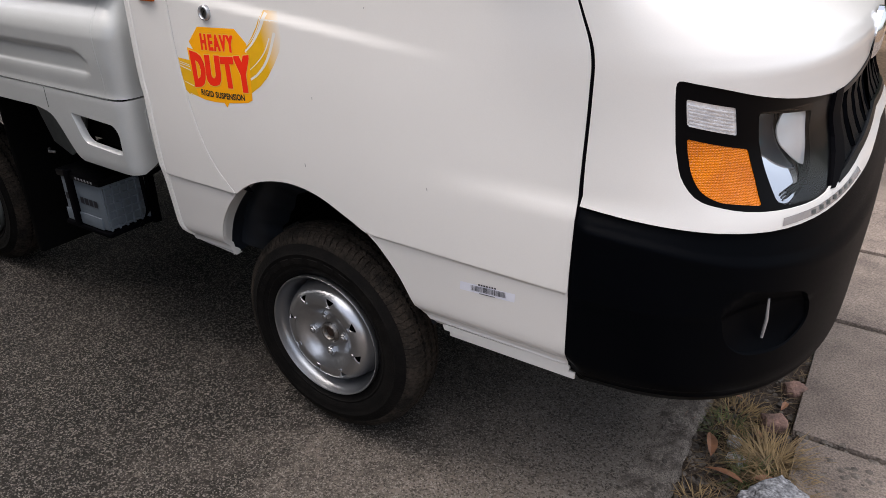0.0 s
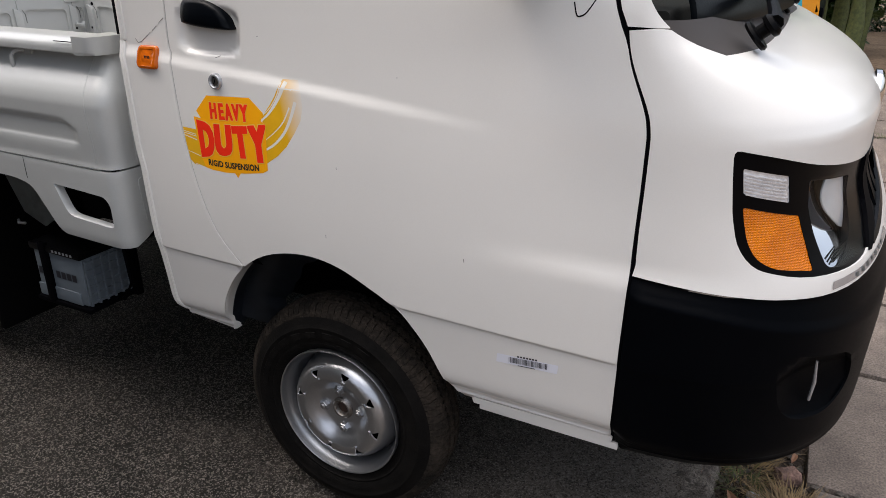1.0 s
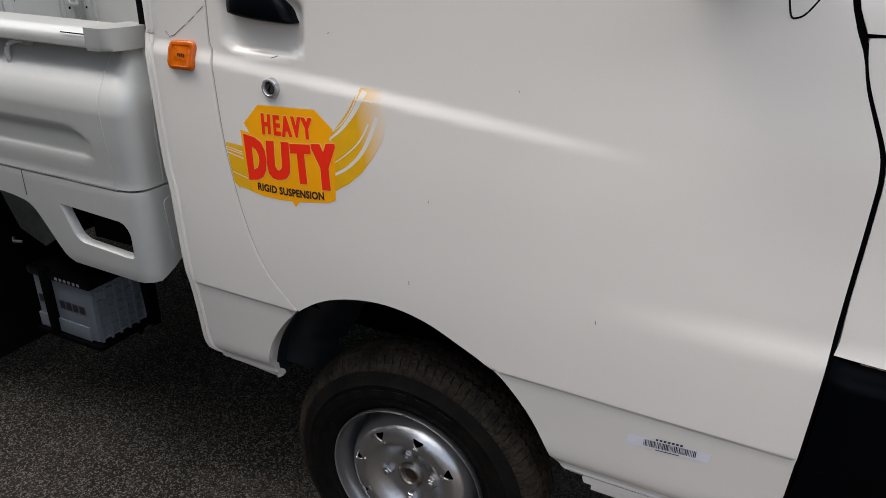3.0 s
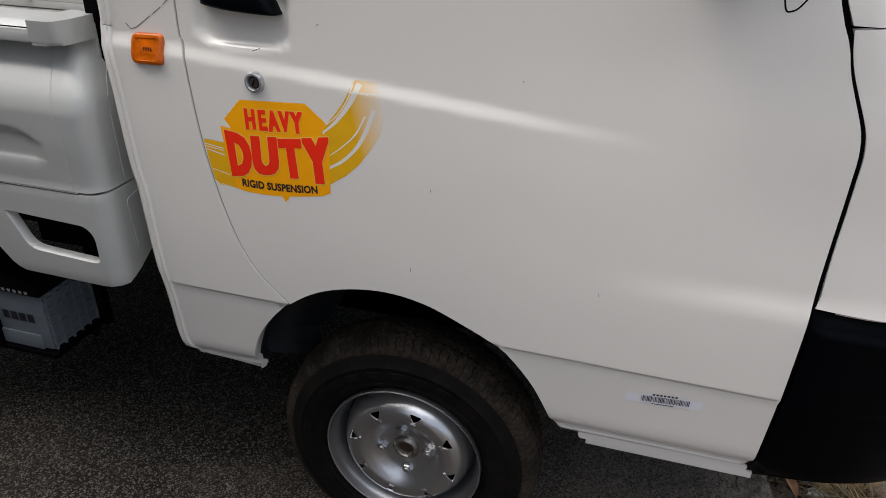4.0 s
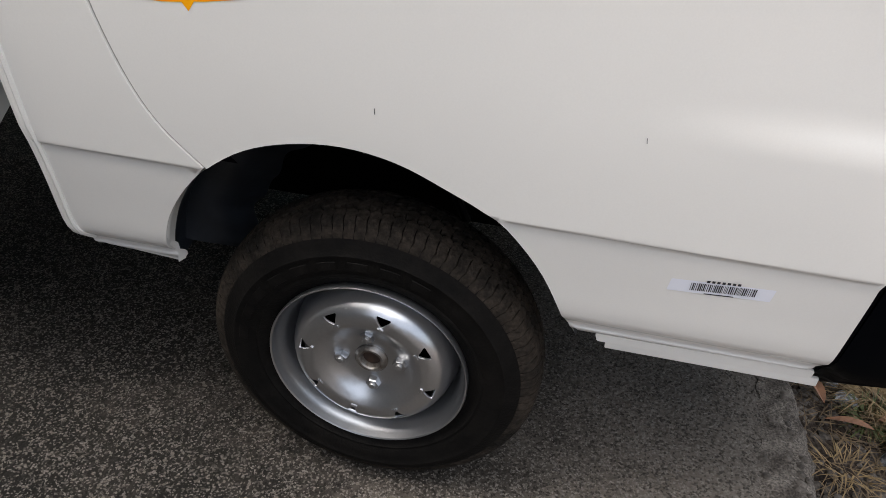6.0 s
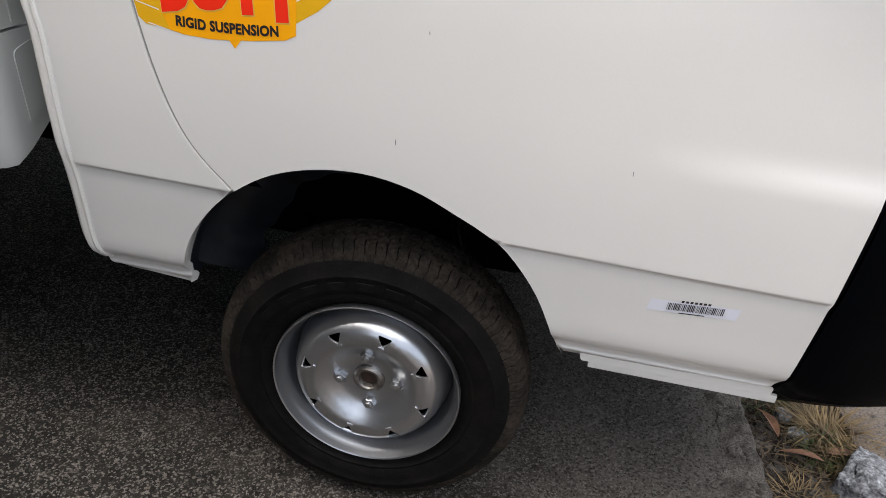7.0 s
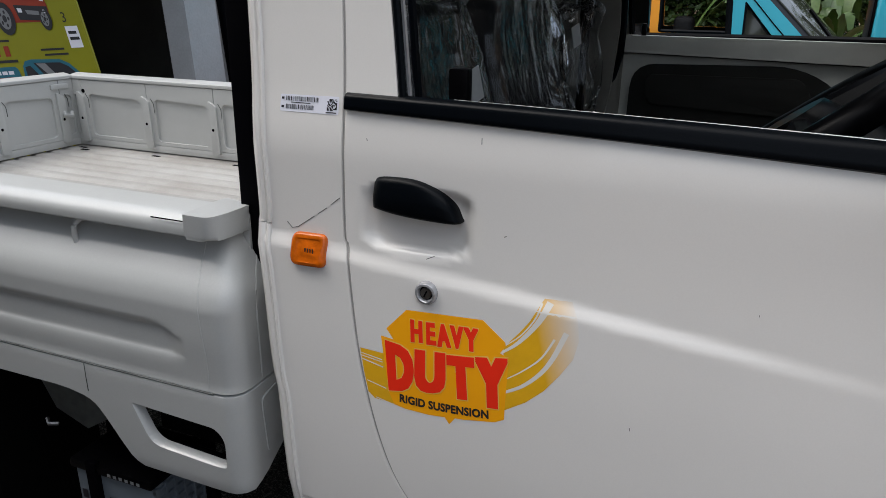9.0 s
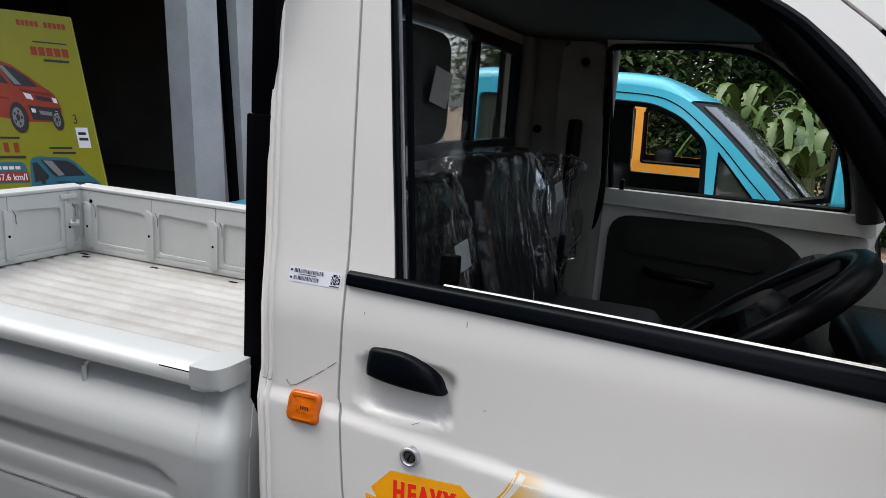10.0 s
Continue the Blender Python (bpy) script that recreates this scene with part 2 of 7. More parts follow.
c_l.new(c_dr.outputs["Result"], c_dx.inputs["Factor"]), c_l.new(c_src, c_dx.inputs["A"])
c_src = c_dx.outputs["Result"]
# shade around the truck's rear, put into the colour as dark noisy blotches
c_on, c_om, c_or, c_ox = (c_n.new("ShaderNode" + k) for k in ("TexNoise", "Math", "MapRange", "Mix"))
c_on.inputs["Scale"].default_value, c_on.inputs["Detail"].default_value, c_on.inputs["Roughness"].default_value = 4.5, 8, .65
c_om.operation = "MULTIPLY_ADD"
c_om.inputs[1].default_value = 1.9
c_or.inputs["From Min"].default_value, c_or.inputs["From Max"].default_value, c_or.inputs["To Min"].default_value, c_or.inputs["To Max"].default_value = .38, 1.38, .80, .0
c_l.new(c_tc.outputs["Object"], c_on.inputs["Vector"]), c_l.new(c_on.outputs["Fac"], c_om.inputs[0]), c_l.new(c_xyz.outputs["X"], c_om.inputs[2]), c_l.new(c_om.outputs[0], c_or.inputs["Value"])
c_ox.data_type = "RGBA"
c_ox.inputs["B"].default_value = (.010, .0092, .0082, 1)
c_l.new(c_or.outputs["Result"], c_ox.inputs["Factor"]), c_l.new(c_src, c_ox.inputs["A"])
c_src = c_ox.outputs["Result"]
for c_scale, c_lo, c_hi, c_col in ((340.0, .55, .70, (.22, .20, .18, 1)), (210.0, .66, .72, (.16, .142, .123, 1)), (260.0, .50, .66, (.008, .007, .006, 1))):
    c_v, c_r, c_m = c_n.new("ShaderNodeTexVoronoi"), c_n.new("ShaderNodeMapRange"), c_n.new("ShaderNodeMix")
    c_v.inputs["Scale"].default_value = c_scale
    c_x = c_n.new("ShaderNodeSeparateColor")
    c_l.new(c_tc.outputs["Object"], c_v.inputs["Vector"]), c_l.new(c_v.outputs["Color"], c_x.inputs[0])
    c_r.inputs["From Min"].default_value, c_r.inputs["From Max"].default_value, c_r.inputs["To Max"].default_value = c_lo + .17, c_hi + .24, .62
    c_l.new(c_x.outputs[0], c_r.inputs["Value"])
    c_m.data_type = "RGBA"
    c_l.new(c_r.outputs["Result"], c_m.inputs["Factor"]), c_l.new(c_src, c_m.inputs["A"])
    c_m.inputs["B"].default_value = c_col
    c_src = c_m.outputs["Result"]
c_l.new(c_src, c_b.inputs["Base Color"])
PALECON = material("crumbled_pale_concrete", (0.21, 0.185, 0.16), 0.95, color2=(0.075, 0.064, 0.055), scale=24, fine=0.6, fine_scale=260, bump=0.6, bump_scale=300, spec=0.1)
DARKOVAL = material("dark_slab_oval", (0.020, 0.017, 0.013), 0.95, color2=(0.010, 0.012, 0.006), scale=60, bump=0.5, bump_scale=200, spec=0.1)
SLAB = material("grey_slab_concrete", (0.205, 0.168, 0.142), 0.9, color2=(0.135, 0.110, 0.094), scale=7, fine=0.45, fine_scale=190, bump=0.5, bump_scale=220, spec=0.25, per_object=0.06)
SOIL = material("brown_earth", (0.19, 0.13, 0.085), 0.95, color2=(0.10, 0.07, 0.045), scale=1.5, fine=0.3, fine_scale=40, bump=0.6, bump_scale=30, spec=0.2)
DRYDIRT = material("pale_dry_dirt", (0.34, 0.24, 0.16), 0.95, color2=(0.22, 0.15, 0.10), scale=1.5, fine=0.25, fine_scale=30, bump=0.5, bump_scale=30, spec=0.2)
DIRT = material("dark_gravelly_dirt", (0.085, 0.066, 0.052), 0.95, color2=(0.028, 0.021, 0.017), scale=12, fine=0.5, fine_scale=130, bump=0.9, bump_scale=120, spec=0.2)
GRAVEL = material("grey_gravel", (0.15, 0.128, 0.108), 0.9, color2=(0.04, 0.033, 0.027), scale=30, fine=0.3, fine_scale=200)
ROCKM = material("pale_granite", (0.34, 0.34, 0.35), 0.85, color2=(0.12, 0.12, 0.125), scale=45, fine=0.6, fine_scale=150, bump=1.0, bump_scale=110)
REDROCK = material("reddish_laterite", (0.24, 0.14, 0.11), 0.9, color2=(0.12, 0.075, 0.06), scale=30, fine=0.3, bump=0.6, bump_scale=100)
STRAW = material("dry_straw", (0.28, 0.19, 0.085), 0.75, color2=(0.11, 0.072, 0.034), scale=25)
LITTER = material("brown_dry_stalk", (0.17, 0.115, 0.06), 0.8, color2=(0.05, 0.034, 0.02), scale=40)
GRASS = material("dull_green_grass", (0.09, 0.11, 0.03), 0.7, color2=(0.04, 0.055, 0.015), scale=25)
DEADLEAF = material("brown_dead_leaf", (0.26, 0.12, 0.06), 0.6, color2=(0.16, 0.075, 0.04), scale=40, bump=0.2, bump_scale=150)
LEAF = material("dark_green_leaf", (0.055, 0.105, 0.022), 0.5, color2=(0.018, 0.042, 0.010), scale=1.8, fine=0.3, fine_scale=9)
BANANA = material("banana_leaf", (0.07, 0.12, 0.02), 0.45, color2=(0.03, 0.075, 0.012), scale=3, fine=0.15, fine_scale=30)
BARK = material("grey_brown_bark", (0.12, 0.09, 0.065), 0.9, color2=(0.06, 0.045, 0.035), scale=12, bump=0.6, bump_scale=30)
TURQ = material("turquoise_paint", (0.05, 0.42, 0.55), 0.3, vary=0.06, scale=3, coat=0.6)
ORANGE = material("orange_yellow_paint", (0.80, 0.30, 0.015), 0.35, vary=0.08, scale=3, coat=0.4)
TINT = material("dark_tinted_glass", (0.045, 0.05, 0.04), 0.06, vary=0.2, coat=0.5)
WALLW = material("grey_white_wall_paint", (0.42, 0.43, 0.45), 0.8, color2=(0.33, 0.335, 0.35), scale=2, fine=0.05, fine_scale=60, bump=0.15, bump_scale=60)
# near black, so the showroom's dimness is in the colour itself
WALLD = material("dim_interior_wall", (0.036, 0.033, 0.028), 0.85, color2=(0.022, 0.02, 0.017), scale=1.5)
PYEL = material("yellow_print", (0.26, 0.26, 0.006), 0.4, vary=0.05, coat=0.2)
PRED = material("orange_red_print", (0.32, 0.035, 0.012), 0.4, vary=0.2, scale=8)
PBLUE = material("blue_print", (0.02, 0.15, 0.22), 0.4, vary=0.15, scale=8)
PRED2 = material("dark_red_print", (0.16, 0.015, 0.006), 0.4, vary=0.2, scale=8)
PBLUE2 = material("dark_blue_print", (0.006, 0.06, 0.09), 0.4, vary=0.15, scale=8)
PDARK = material("dark_print", (0.02, 0.022, 0.028), 0.4)
PGREY = material("grey_print", (0.22, 0.23, 0.24), 0.4)
ALU = material("grey_chair_plastic", (0.30, 0.30, 0.32), 0.5)
BRICKW = material("reddish_far_wall", (0.32, 0.12, 0.09), 0.85, color2=(0.22, 0.09, 0.07), scale=3)


# ---- mesh helpers ----
def part(name, bm, mat, parent=None, label="", smooth=True):
    """Links a bmesh as one mesh object under a thing or a part."""
    me = bpy.data.meshes.new(name)
    bmesh.ops.recalc_face_normals(bm, faces=bm.faces)
    bm.to_mesh(me)
    bm.free()
    for p in me.polygons:
        p.use_smooth = smooth
    if smooth:
        me.set_sharp_from_angle(angle=radians(40))
    me.materials.append(mat)
    ob = new(name, me)
    if parent is not None:
        ob.parent = parent
    if label:
        ob["label"] = label
    return ob


def thing(name, label, category, group="", kind="", at=(0, 0, 0)):
    ob = new(name)
    ob.location = at
    return tagged(ob, label, category, group, kind)


def box(x0, x1, y0, y1, z0, z1, bevel=0.0, seg=2, bm=None):
    bm = bm or bmesh.new()
    r = bmesh.ops.create_cube(bm, size=1.0)
    vs = r["verts"]
    for v in vs:
        v.co = Vector(((x0 + x1) / 2 + v.co.x * (x1 - x0), (y0 + y1) / 2 + v.co.y * (y1 - y0), (z0 + z1) / 2 + v.co.z * (z1 - z0)))
    if bevel:
        es = list({e for v in vs for e in v.link_edges})
        bmesh.ops.bevel(bm, geom=es, offset=bevel, segments=seg, affect="EDGES", profile=0.6)
    return bm


def turned(bm, m):
    bmesh.ops.transform(bm, matrix=m, verts=bm.verts)
    return bm


def lathe(profile, seg=64, axis="y", dr=None):
    """A ring of revolution from (radius, along) pairs. dr: optional function of segment and profile index that changes the radius."""
    bm = bmesh.new()
    rings = []
    for k in range(seg):
        a = 2 * math.pi * k / seg
        row = []
        for i, (r, h) in enumerate(profile):
            rr = r + (dr(k, i) if dr else 0)
            row.append(bm.verts.new((rr * math.cos(a), h, rr * math.sin(a)) if axis == "y" else (rr * math.cos(a), rr * math.sin(a), h)))
        rings.append(row)
    for k in range(seg):
        a, b = rings[k], rings[(k + 1) % seg]
        for i in range(len(profile) - 1):
            bm.faces.new((a[i], a[i + 1], b[i + 1], b[i]))
    return bm


def tube(points, radius, seg=10, closed=False, bm=None):
    """A round bar along points."""
    bm = bm or bmesh.new()
    pts = [Vector(p) for p in points]
    n = len(pts)
    rings = []
    up = Vector((0.13, 0.29, 0.95)).normalized()
    for i, p in enumerate(pts):
        d = (pts[(i + 1) % n] - pts[i - 1]) if closed or 0 < i < n - 1 else (pts[1] - pts[0] if i == 0 else pts[-1] - pts[-2])
        d.normalize()
        s = d.cross(up).normalized() if abs(d.dot(up)) < 0.98 else d.cross(Vector((1, 0, 0))).normalized()
        t = s.cross(d)
        rad = radius[i] if isinstance(radius, (list, tuple)) else radius
        rings.append([bm.verts.new(p + (s * math.cos(2 * math.pi * k / seg) + t * math.sin(2 * math.pi * k / seg)) * rad) for k in range(seg)])
    for i in range(n if closed else n - 1):
        a, b = rings[i], rings[(i + 1) % n]
        for k in range(seg):
            bm.faces.new((a[k], a[(k + 1) % seg], b[(k + 1) % seg], b[k]))
    if not closed:
        bm.faces.new(rings[0]), bm.faces.new(rings[-1][::-1])
    return bm


def prism(outline, y0, y1, bevel=0.0):
    """An (x, z) outline with depth along y."""
    bm = bmesh.new()
    a = [bm.verts.new((x, y0, z)) for x, z in outline]
    b = [bm.verts.new((x, y1, z)) for x, z in outline]
    n = len(a)
    f = bm.faces.new(a)
    bm.faces.new(b[::-1])
    for i in range(n):
        bm.faces.new((a[i], b[i], b[(i + 1) % n], a[(i + 1) % n]))
    if bevel:
        bmesh.ops.bevel(bm, geom=list(f.edges), offset=bevel, segments=3, affect="EDGES", profile=0.5)
    return bm


def rounded(points, r, n=5):
    """A closed outline with its corners rounded; r: one radius, or one for each corner."""
    out = []
    P = [Vector(p) for p in points]
    for i, p in enumerate(P):
        rad = r[i] if isinstance(r, (list, tuple)) else r
        a, b = P[i - 1] - p, P[(i + 1) % len(P)] - p
        k = min(rad, a.length * 0.49, b.length * 0.49)
        if k < 1e-6:
            out.append(tuple(p))
            continue
        s, e = p + a.normalized() * k, p + b.normalized() * k
        for j in range(n + 1):
            t = j / n
            out.append(tuple(s * (1 - t) ** 2 + p * 2 * t * (1 - t) + e * t * t))
    return out


def smooth_line(points, n=6):
    """A Catmull-Rom curve through points."""
    P = [Vector(p) for p in points]
    P = [2 * P[0] - P[1]] + P + [2 * P[-1] - P[-2]]
    out = []
    for i in range(1, len(P) - 2):
        for j in range(n):
            t = j / n
            out.append(tuple(0.5 * (2 * P[i] + (P[i + 1] - P[i - 1]) * t + (2 * P[i - 1] - 5 * P[i] + 4 * P[i + 1] - P[i + 2]) * t * t + (3 * P[i] - P[i - 1] - 3 * P[i + 1] + P[i + 2]) * t ** 3)))
    out.append(tuple(P[-2]))
    return out


def inside(pts, loops):
    """Which of the 2D points lie inside the loops (even-odd)."""
    x, y = pts[:, 0], pts[:, 1]
    c = np.zeros(len(pts), bool)
    for lp in loops:
        a = np.array(lp)
        b = np.roll(a, -1, 0)
        for (x0, y0), (x1, y1) in zip(a, b):
            if y0 == y1:
                continue
            hit = ((y0 > y) != (y1 > y)) & (x < (x1 - x0) * (y - y0) / (y1 - y0) + x0)
            c ^= hit
    return c


def skin(name, loops, fmap, mat, parent, res=0.02, depth=0.012, rows=None, lift=0.0, label="", hem=True):
    """A sheet panel: the area within 2D loops (outer one first, then holes) laid on the surface fmap(u, v), with turned-in edges."""
    dense = []
    for lp in loops:
        d = []
        for i, p in enumerate(lp):
            q = lp[(i + 1) % len(lp)]
            k = max(1, int(math.hypot(q[0] - p[0], q[1] - p[1]) / res + 0.5))
            d += [(p[0] + (q[0] - p[0]) * j / k, p[1] + (q[1] - p[1]) * j / k) for j in range(k)]
        dense.append(d)
    edge_pts = np.array([p for d in dense for p in d])
    lo, hi = edge_pts.min(0), edge_pts.max(0)
    vs = rows if rows is not None else np.arange(lo[1] + res / 2, hi[1], res)
    us = np.arange(lo[0] + res / 2, hi[0], res)
    g = np.array([(u, v) for v in vs for u in us])
    if len(g):
        g = g[inside(g, dense)]
    if len(g):
        d2 = np.full(len(g), 9.0)
        for e in edge_pts:
            d2 = np.minimum(d2, ((g - e) ** 2).sum(1))
        g = g[d2 > (res * 0.45) ** 2]
    pts = [Vector(p) for p in edge_pts] + [Vector(p) for p in g]
    edges, k = [], 0
    for d in dense:
        edges += [(k + i, k + (i + 1) % len(d)) for i in range(len(d))]
        k += len(d)
    out = geometry.delaunay_2d_cdt(pts, edges, [], 0, 1e-7)
    V2, F = out[0], out[2]
    cen = np.array([sum((V2[i] for i in f), Vector((0, 0))) / len(f) for f in F])
    keep = inside(cen, dense)
    e = 0.0015
    co, no = [], []
    for p in V2:
        u, v = p
        P = Vector(fmap(u, v))
        n = (Vector(fmap(u + e, v)) - Vector(fmap(u - e, v))).cross(Vector(fmap(u, v + e)) - Vector(fmap(u, v - e)))
        n.normalize()
        no.append(n)
        co.append(P + n * lift)
    faces = [tuple(f) for f, ok in zip(F, keep) if ok]
    fixed = []
    for f in faces:
        a, b, c = (V2[i] for i in f[:3])
        fixed.append(f if (b - a).cross(c - a) > 0 else f[::-1])
    faces = fixed
    if hem:
        count = {}
        for f in faces:
            for i in range(len(f)):
                a, b = f[i], f[(i + 1) % len(f)]
                count[(a, b)] = 1
        for a, b in [q for q in count if (q[1], q[0]) not in count]:
            base = len(co)
            t = (co[b] - co[a]).normalized()
            o = t.cross(no[a]).normalized()
            for i in (a, b):
                co.append(co[i].copy()), no.append((o + no[i] * 0.6).normalized())
            for i in (b, a):
                co.append(co[i] - no[i] * depth), no.append(o)
            faces.append((base + 1, base, base + 3, base + 2))
    me = bpy.data.meshes.new(name)
    me.from_pydata([tuple(c) for c in co], [], faces)
    for p in me.polygons:
        p.use_smooth = True
    me.normals_split_custom_set_from_vertices([tuple(n) for n in no])
    me.materials.append(mat)
    ob = new(name, me)
    ob.parent = parent
    if label:
        ob["label"] = label
    return ob


def lettering(text, bold=0.0):
    """The triangles of a word in the built-in font, scaled to the unit square."""
    cu = bpy.data.curves.new("word", "FONT")
    cu.body, cu.offset, cu.resolution_u = text, bold, 3
    cu.space_character = 1 + 1.5 * bold
    tmp = bpy.data.objects.new("word", cu)
    me = tmp.to_mesh()
    v = np.array([(p.co.x, p.co.y) for p in me.vertices])
    f = [tuple(p.vertices) for p in me.polygons]
    tmp.to_mesh_clear()
    bpy.data.objects.remove(tmp)
    bpy.data.curves.remove(cu)
    lo, hi = v.min(0), v.max(0)
    return (v - lo) / (hi - lo), f


def word_on(name, text, quad, fmap, mat, parent, lift=0.001, bold=0.0, sag=0.0, label=""):
    """A word laid into a four-cornered area (top left, top right, bottom right, bottom left) of a surface."""
    v, f = lettering(text, bold)
    tl, tr, br, bl = (Vector(q) for q in quad)
    bm = bmesh.new()
    vs = []
    for s, t in v:
        p = (bl * (1 - s) + br * s) * (1 - t) + (tl * (1 - s) + tr * s) * t
        p.y -= sag * 4 * s * (1 - s)
        e = 0.002
        P = Vector(fmap(*p))
        n = (Vector(fmap(p.x + e, p.y)) - Vector(fmap(p.x - e, p.y))).cross(Vector(fmap(p.x, p.y + e)) - Vector(fmap(p.x, p.y - e))).normalized()
        vs.append(bm.verts.new(P + n * lift))
    for q in f:
        if len(set(q)) > 2:
            try:
                bm.faces.new([vs[i] for i in q])
            except ValueError:
                pass
    return part(name, bm, mat, parent, label, smooth=False)


def bars_on(name, rects, fmap, mat, parent, lift=0.001, label=""):
    """Plain bars (u0, u1, v0, v1) laid on a surface as one mesh."""
    bm = bmesh.new()
    for u0, u1, v0, v1 in rects:
        q = []
        for u, v in ((u0, v0), (u1, v0), (u1, v1), (u0, v1)):
            e = 0.002
            P = Vector(fmap(u, v))
            n = (Vector(fmap(u + e, v)) - Vector(fmap(u - e, v))).cross(Vector(fmap(u, v + e)) - Vector(fmap(u, v - e))).normalized()
            q.append(bm.verts.new(P + n * lift))
        bm.faces.new(q)
    return part(name, bm, mat, parent, label, smooth=False)



# ---- the shape of the cab: x forward, y away from the driver's side, z up ----
def pchip(xs, ys):
    """A smooth monotone curve through points."""
    xs, ys = np.array(xs, float), np.array(ys, float)
    h = np.diff(xs)
    d = np.diff(ys) / h
    m = np.zeros(len(xs))
    m[0], m[-1] = d[0], d[-1]
    for i in range(1, len(xs) - 1):
        if d[i - 1] * d[i] > 0:
            w1, w2 = 2 * h[i] + h[i - 1], h[i] + 2 * h[i - 1]
            m[i] = (w1 + w2) / (w1 / d[i - 1] + w2 / d[i])
    xl, yl, hl, ml = xs.tolist(), ys.tolist(), h.tolist(), m.tolist()

    def f(x):
        x = min(max(x, xl[0]), xl[-1])
        i = 0
        while i < len(xl) - 2 and x >= xl[i + 1]:
            i += 1
        s = (x - xl[i]) / hl[i]
        return (2 * s ** 3 - 3 * s * s + 1) * yl[i] + (s ** 3 - 2 * s * s + s) * hl[i] * ml[i] + (3 * s * s - 2 * s ** 3) * yl[i + 1] + (s ** 3 - s * s) * hl[i] * ml[i + 1]
    return f


def step(a, b, x):
    s = min(max((x - a) / (b - a), 0), 1)
    return s * s * (3 - 2 * s)


YC, U0, KU = 0.705, 0.56, 0.5
UMID = U0 + KU * math.pi / 2
base_y = pchip([.30, .385, .397, .404, .4095, .4125, .416, .422, .446, .455, .5, .6, .7, .85, .97, 1.05, 1.14, 1.24, 1.45, 1.75, 1.85],
               [.05, .034, .026, .020, .0115, .0105, .0130, .0100, -.0125, -.0158, -.022, -.032, -.034, -.030, -.022, -.016, -.010, .012, .045, .10, .13])
low_y = pchip([.30, .385, .398, .410, .428, .434, .445, .5], [.05, .036, .020, .018, -.001, -.010, -.0135, -.022])
nose = pchip([.28, .34, .37, .42, .5, .6, .70, .755, .785, .83, .87, .93, .96, .985, 1.01, 1.04, 1.07, 1.10, 1.14, 1.22],
             [.39, .420, .428, .432, .434, .436, .432, .422, .402, .378, .366, .364, .366, .354, .328, .284, .225, .16, .11, .08])


def side_y(x, z):
    """The side of the cab, with its shoulder step, lower crease, front swell and the hollow behind the door handle."""
    y = base_y(z)
    zs = 1.0135 - .088 * (x + .335)
    fade = 1 - step(.0, .42, x)
    y += .0074 * step(zs - .0120, zs + .0110, z) * fade * (1 - .6 * step(1.1, 1.24, z))
    zc = .600 - .012 * (x + .42)
    y += .0055 * (1 - step(zc - .005, zc + .001, z))
    y += .007 * step(.725, .765, z) * step(.28, .6, x) * (1 - step(.85, 1.0, z))
    rx, rz = (x + .238) / .078, (z - 1.072) / .048
    y += .0125 * (1 - step(.80, 1.06, (rx ** 4 + rz ** 4) ** .25)) * (1 - step(1.09, 1.125, z))
    return y


def cab(u, z):
    if u <= U0:
        return (u, side_y(u, z), z)
    th = min((u - U0) / KU, math.pi)
    c, s = math.cos(th), math.sin(th)
    r = (abs(c) ** 3 + abs(s) ** 3) ** (-1 / 3)
    k = step(U0 + .045, U0 + .11, u)
    w = YC - side_y(U0, z) * (1 - k) - (low_y(z) + .0055 if z < .5 else side_y(U0, z)) * k
    return (U0 + nose(z) * r * s, YC - w * r * c, z)


# ---- the white mini truck: cab ----
truck = thing("mini_truck", "cream-white open-bed mini truck with black bumper on concrete", "truck")

REAR_CUT = [(-.189, .600), (-.235, .647), (-.264, .695), (-.288, .760), (-.306, .830), (-.318, .890), (-.328, .960), (-.333, 1.002), (-.338, 1.028), (-.343, 1.05), (-.347, 1.21), (-.358, 1.37), (-.378, 1.615), (-.388, 1.72)]
FRONT_CUT = [(.597, .392), (.602, .455), (.606, .617), (.610, .752), (.6145, .815), (.618, .87), (.6185, .93), (.617, .975), (.611, 1.003), (.594, 1.037), (.572, 1.074), (.539, 1.14), (.5, 1.28), (.46, 1.36), (.40, 1.45), (.34, 1.53), (.294, 1.584), (.249, 1.62), (.18, 1.67), (.10, 1.705)]
ARCH = [(-.292, .394), (-.292, .423), (-.284, .462), (-.266, .508), (-.23, .560), (-.189, .600), (-.136, .634), (-.076, .653), (-.012, .659), (.052, .649), (.112, .624), (.174, .590), (.227, .530), (.262, .465), (.284, .405), (.290, .392)]
arch = smooth_line(ARCH, 4)
rear_cut, front_cut = smooth_line(REAR_CUT, 4), smooth_line(FRONT_CUT, 4)
k0 = min(range(len(arch)), key=lambda i: abs(arch[i][0] + .189))

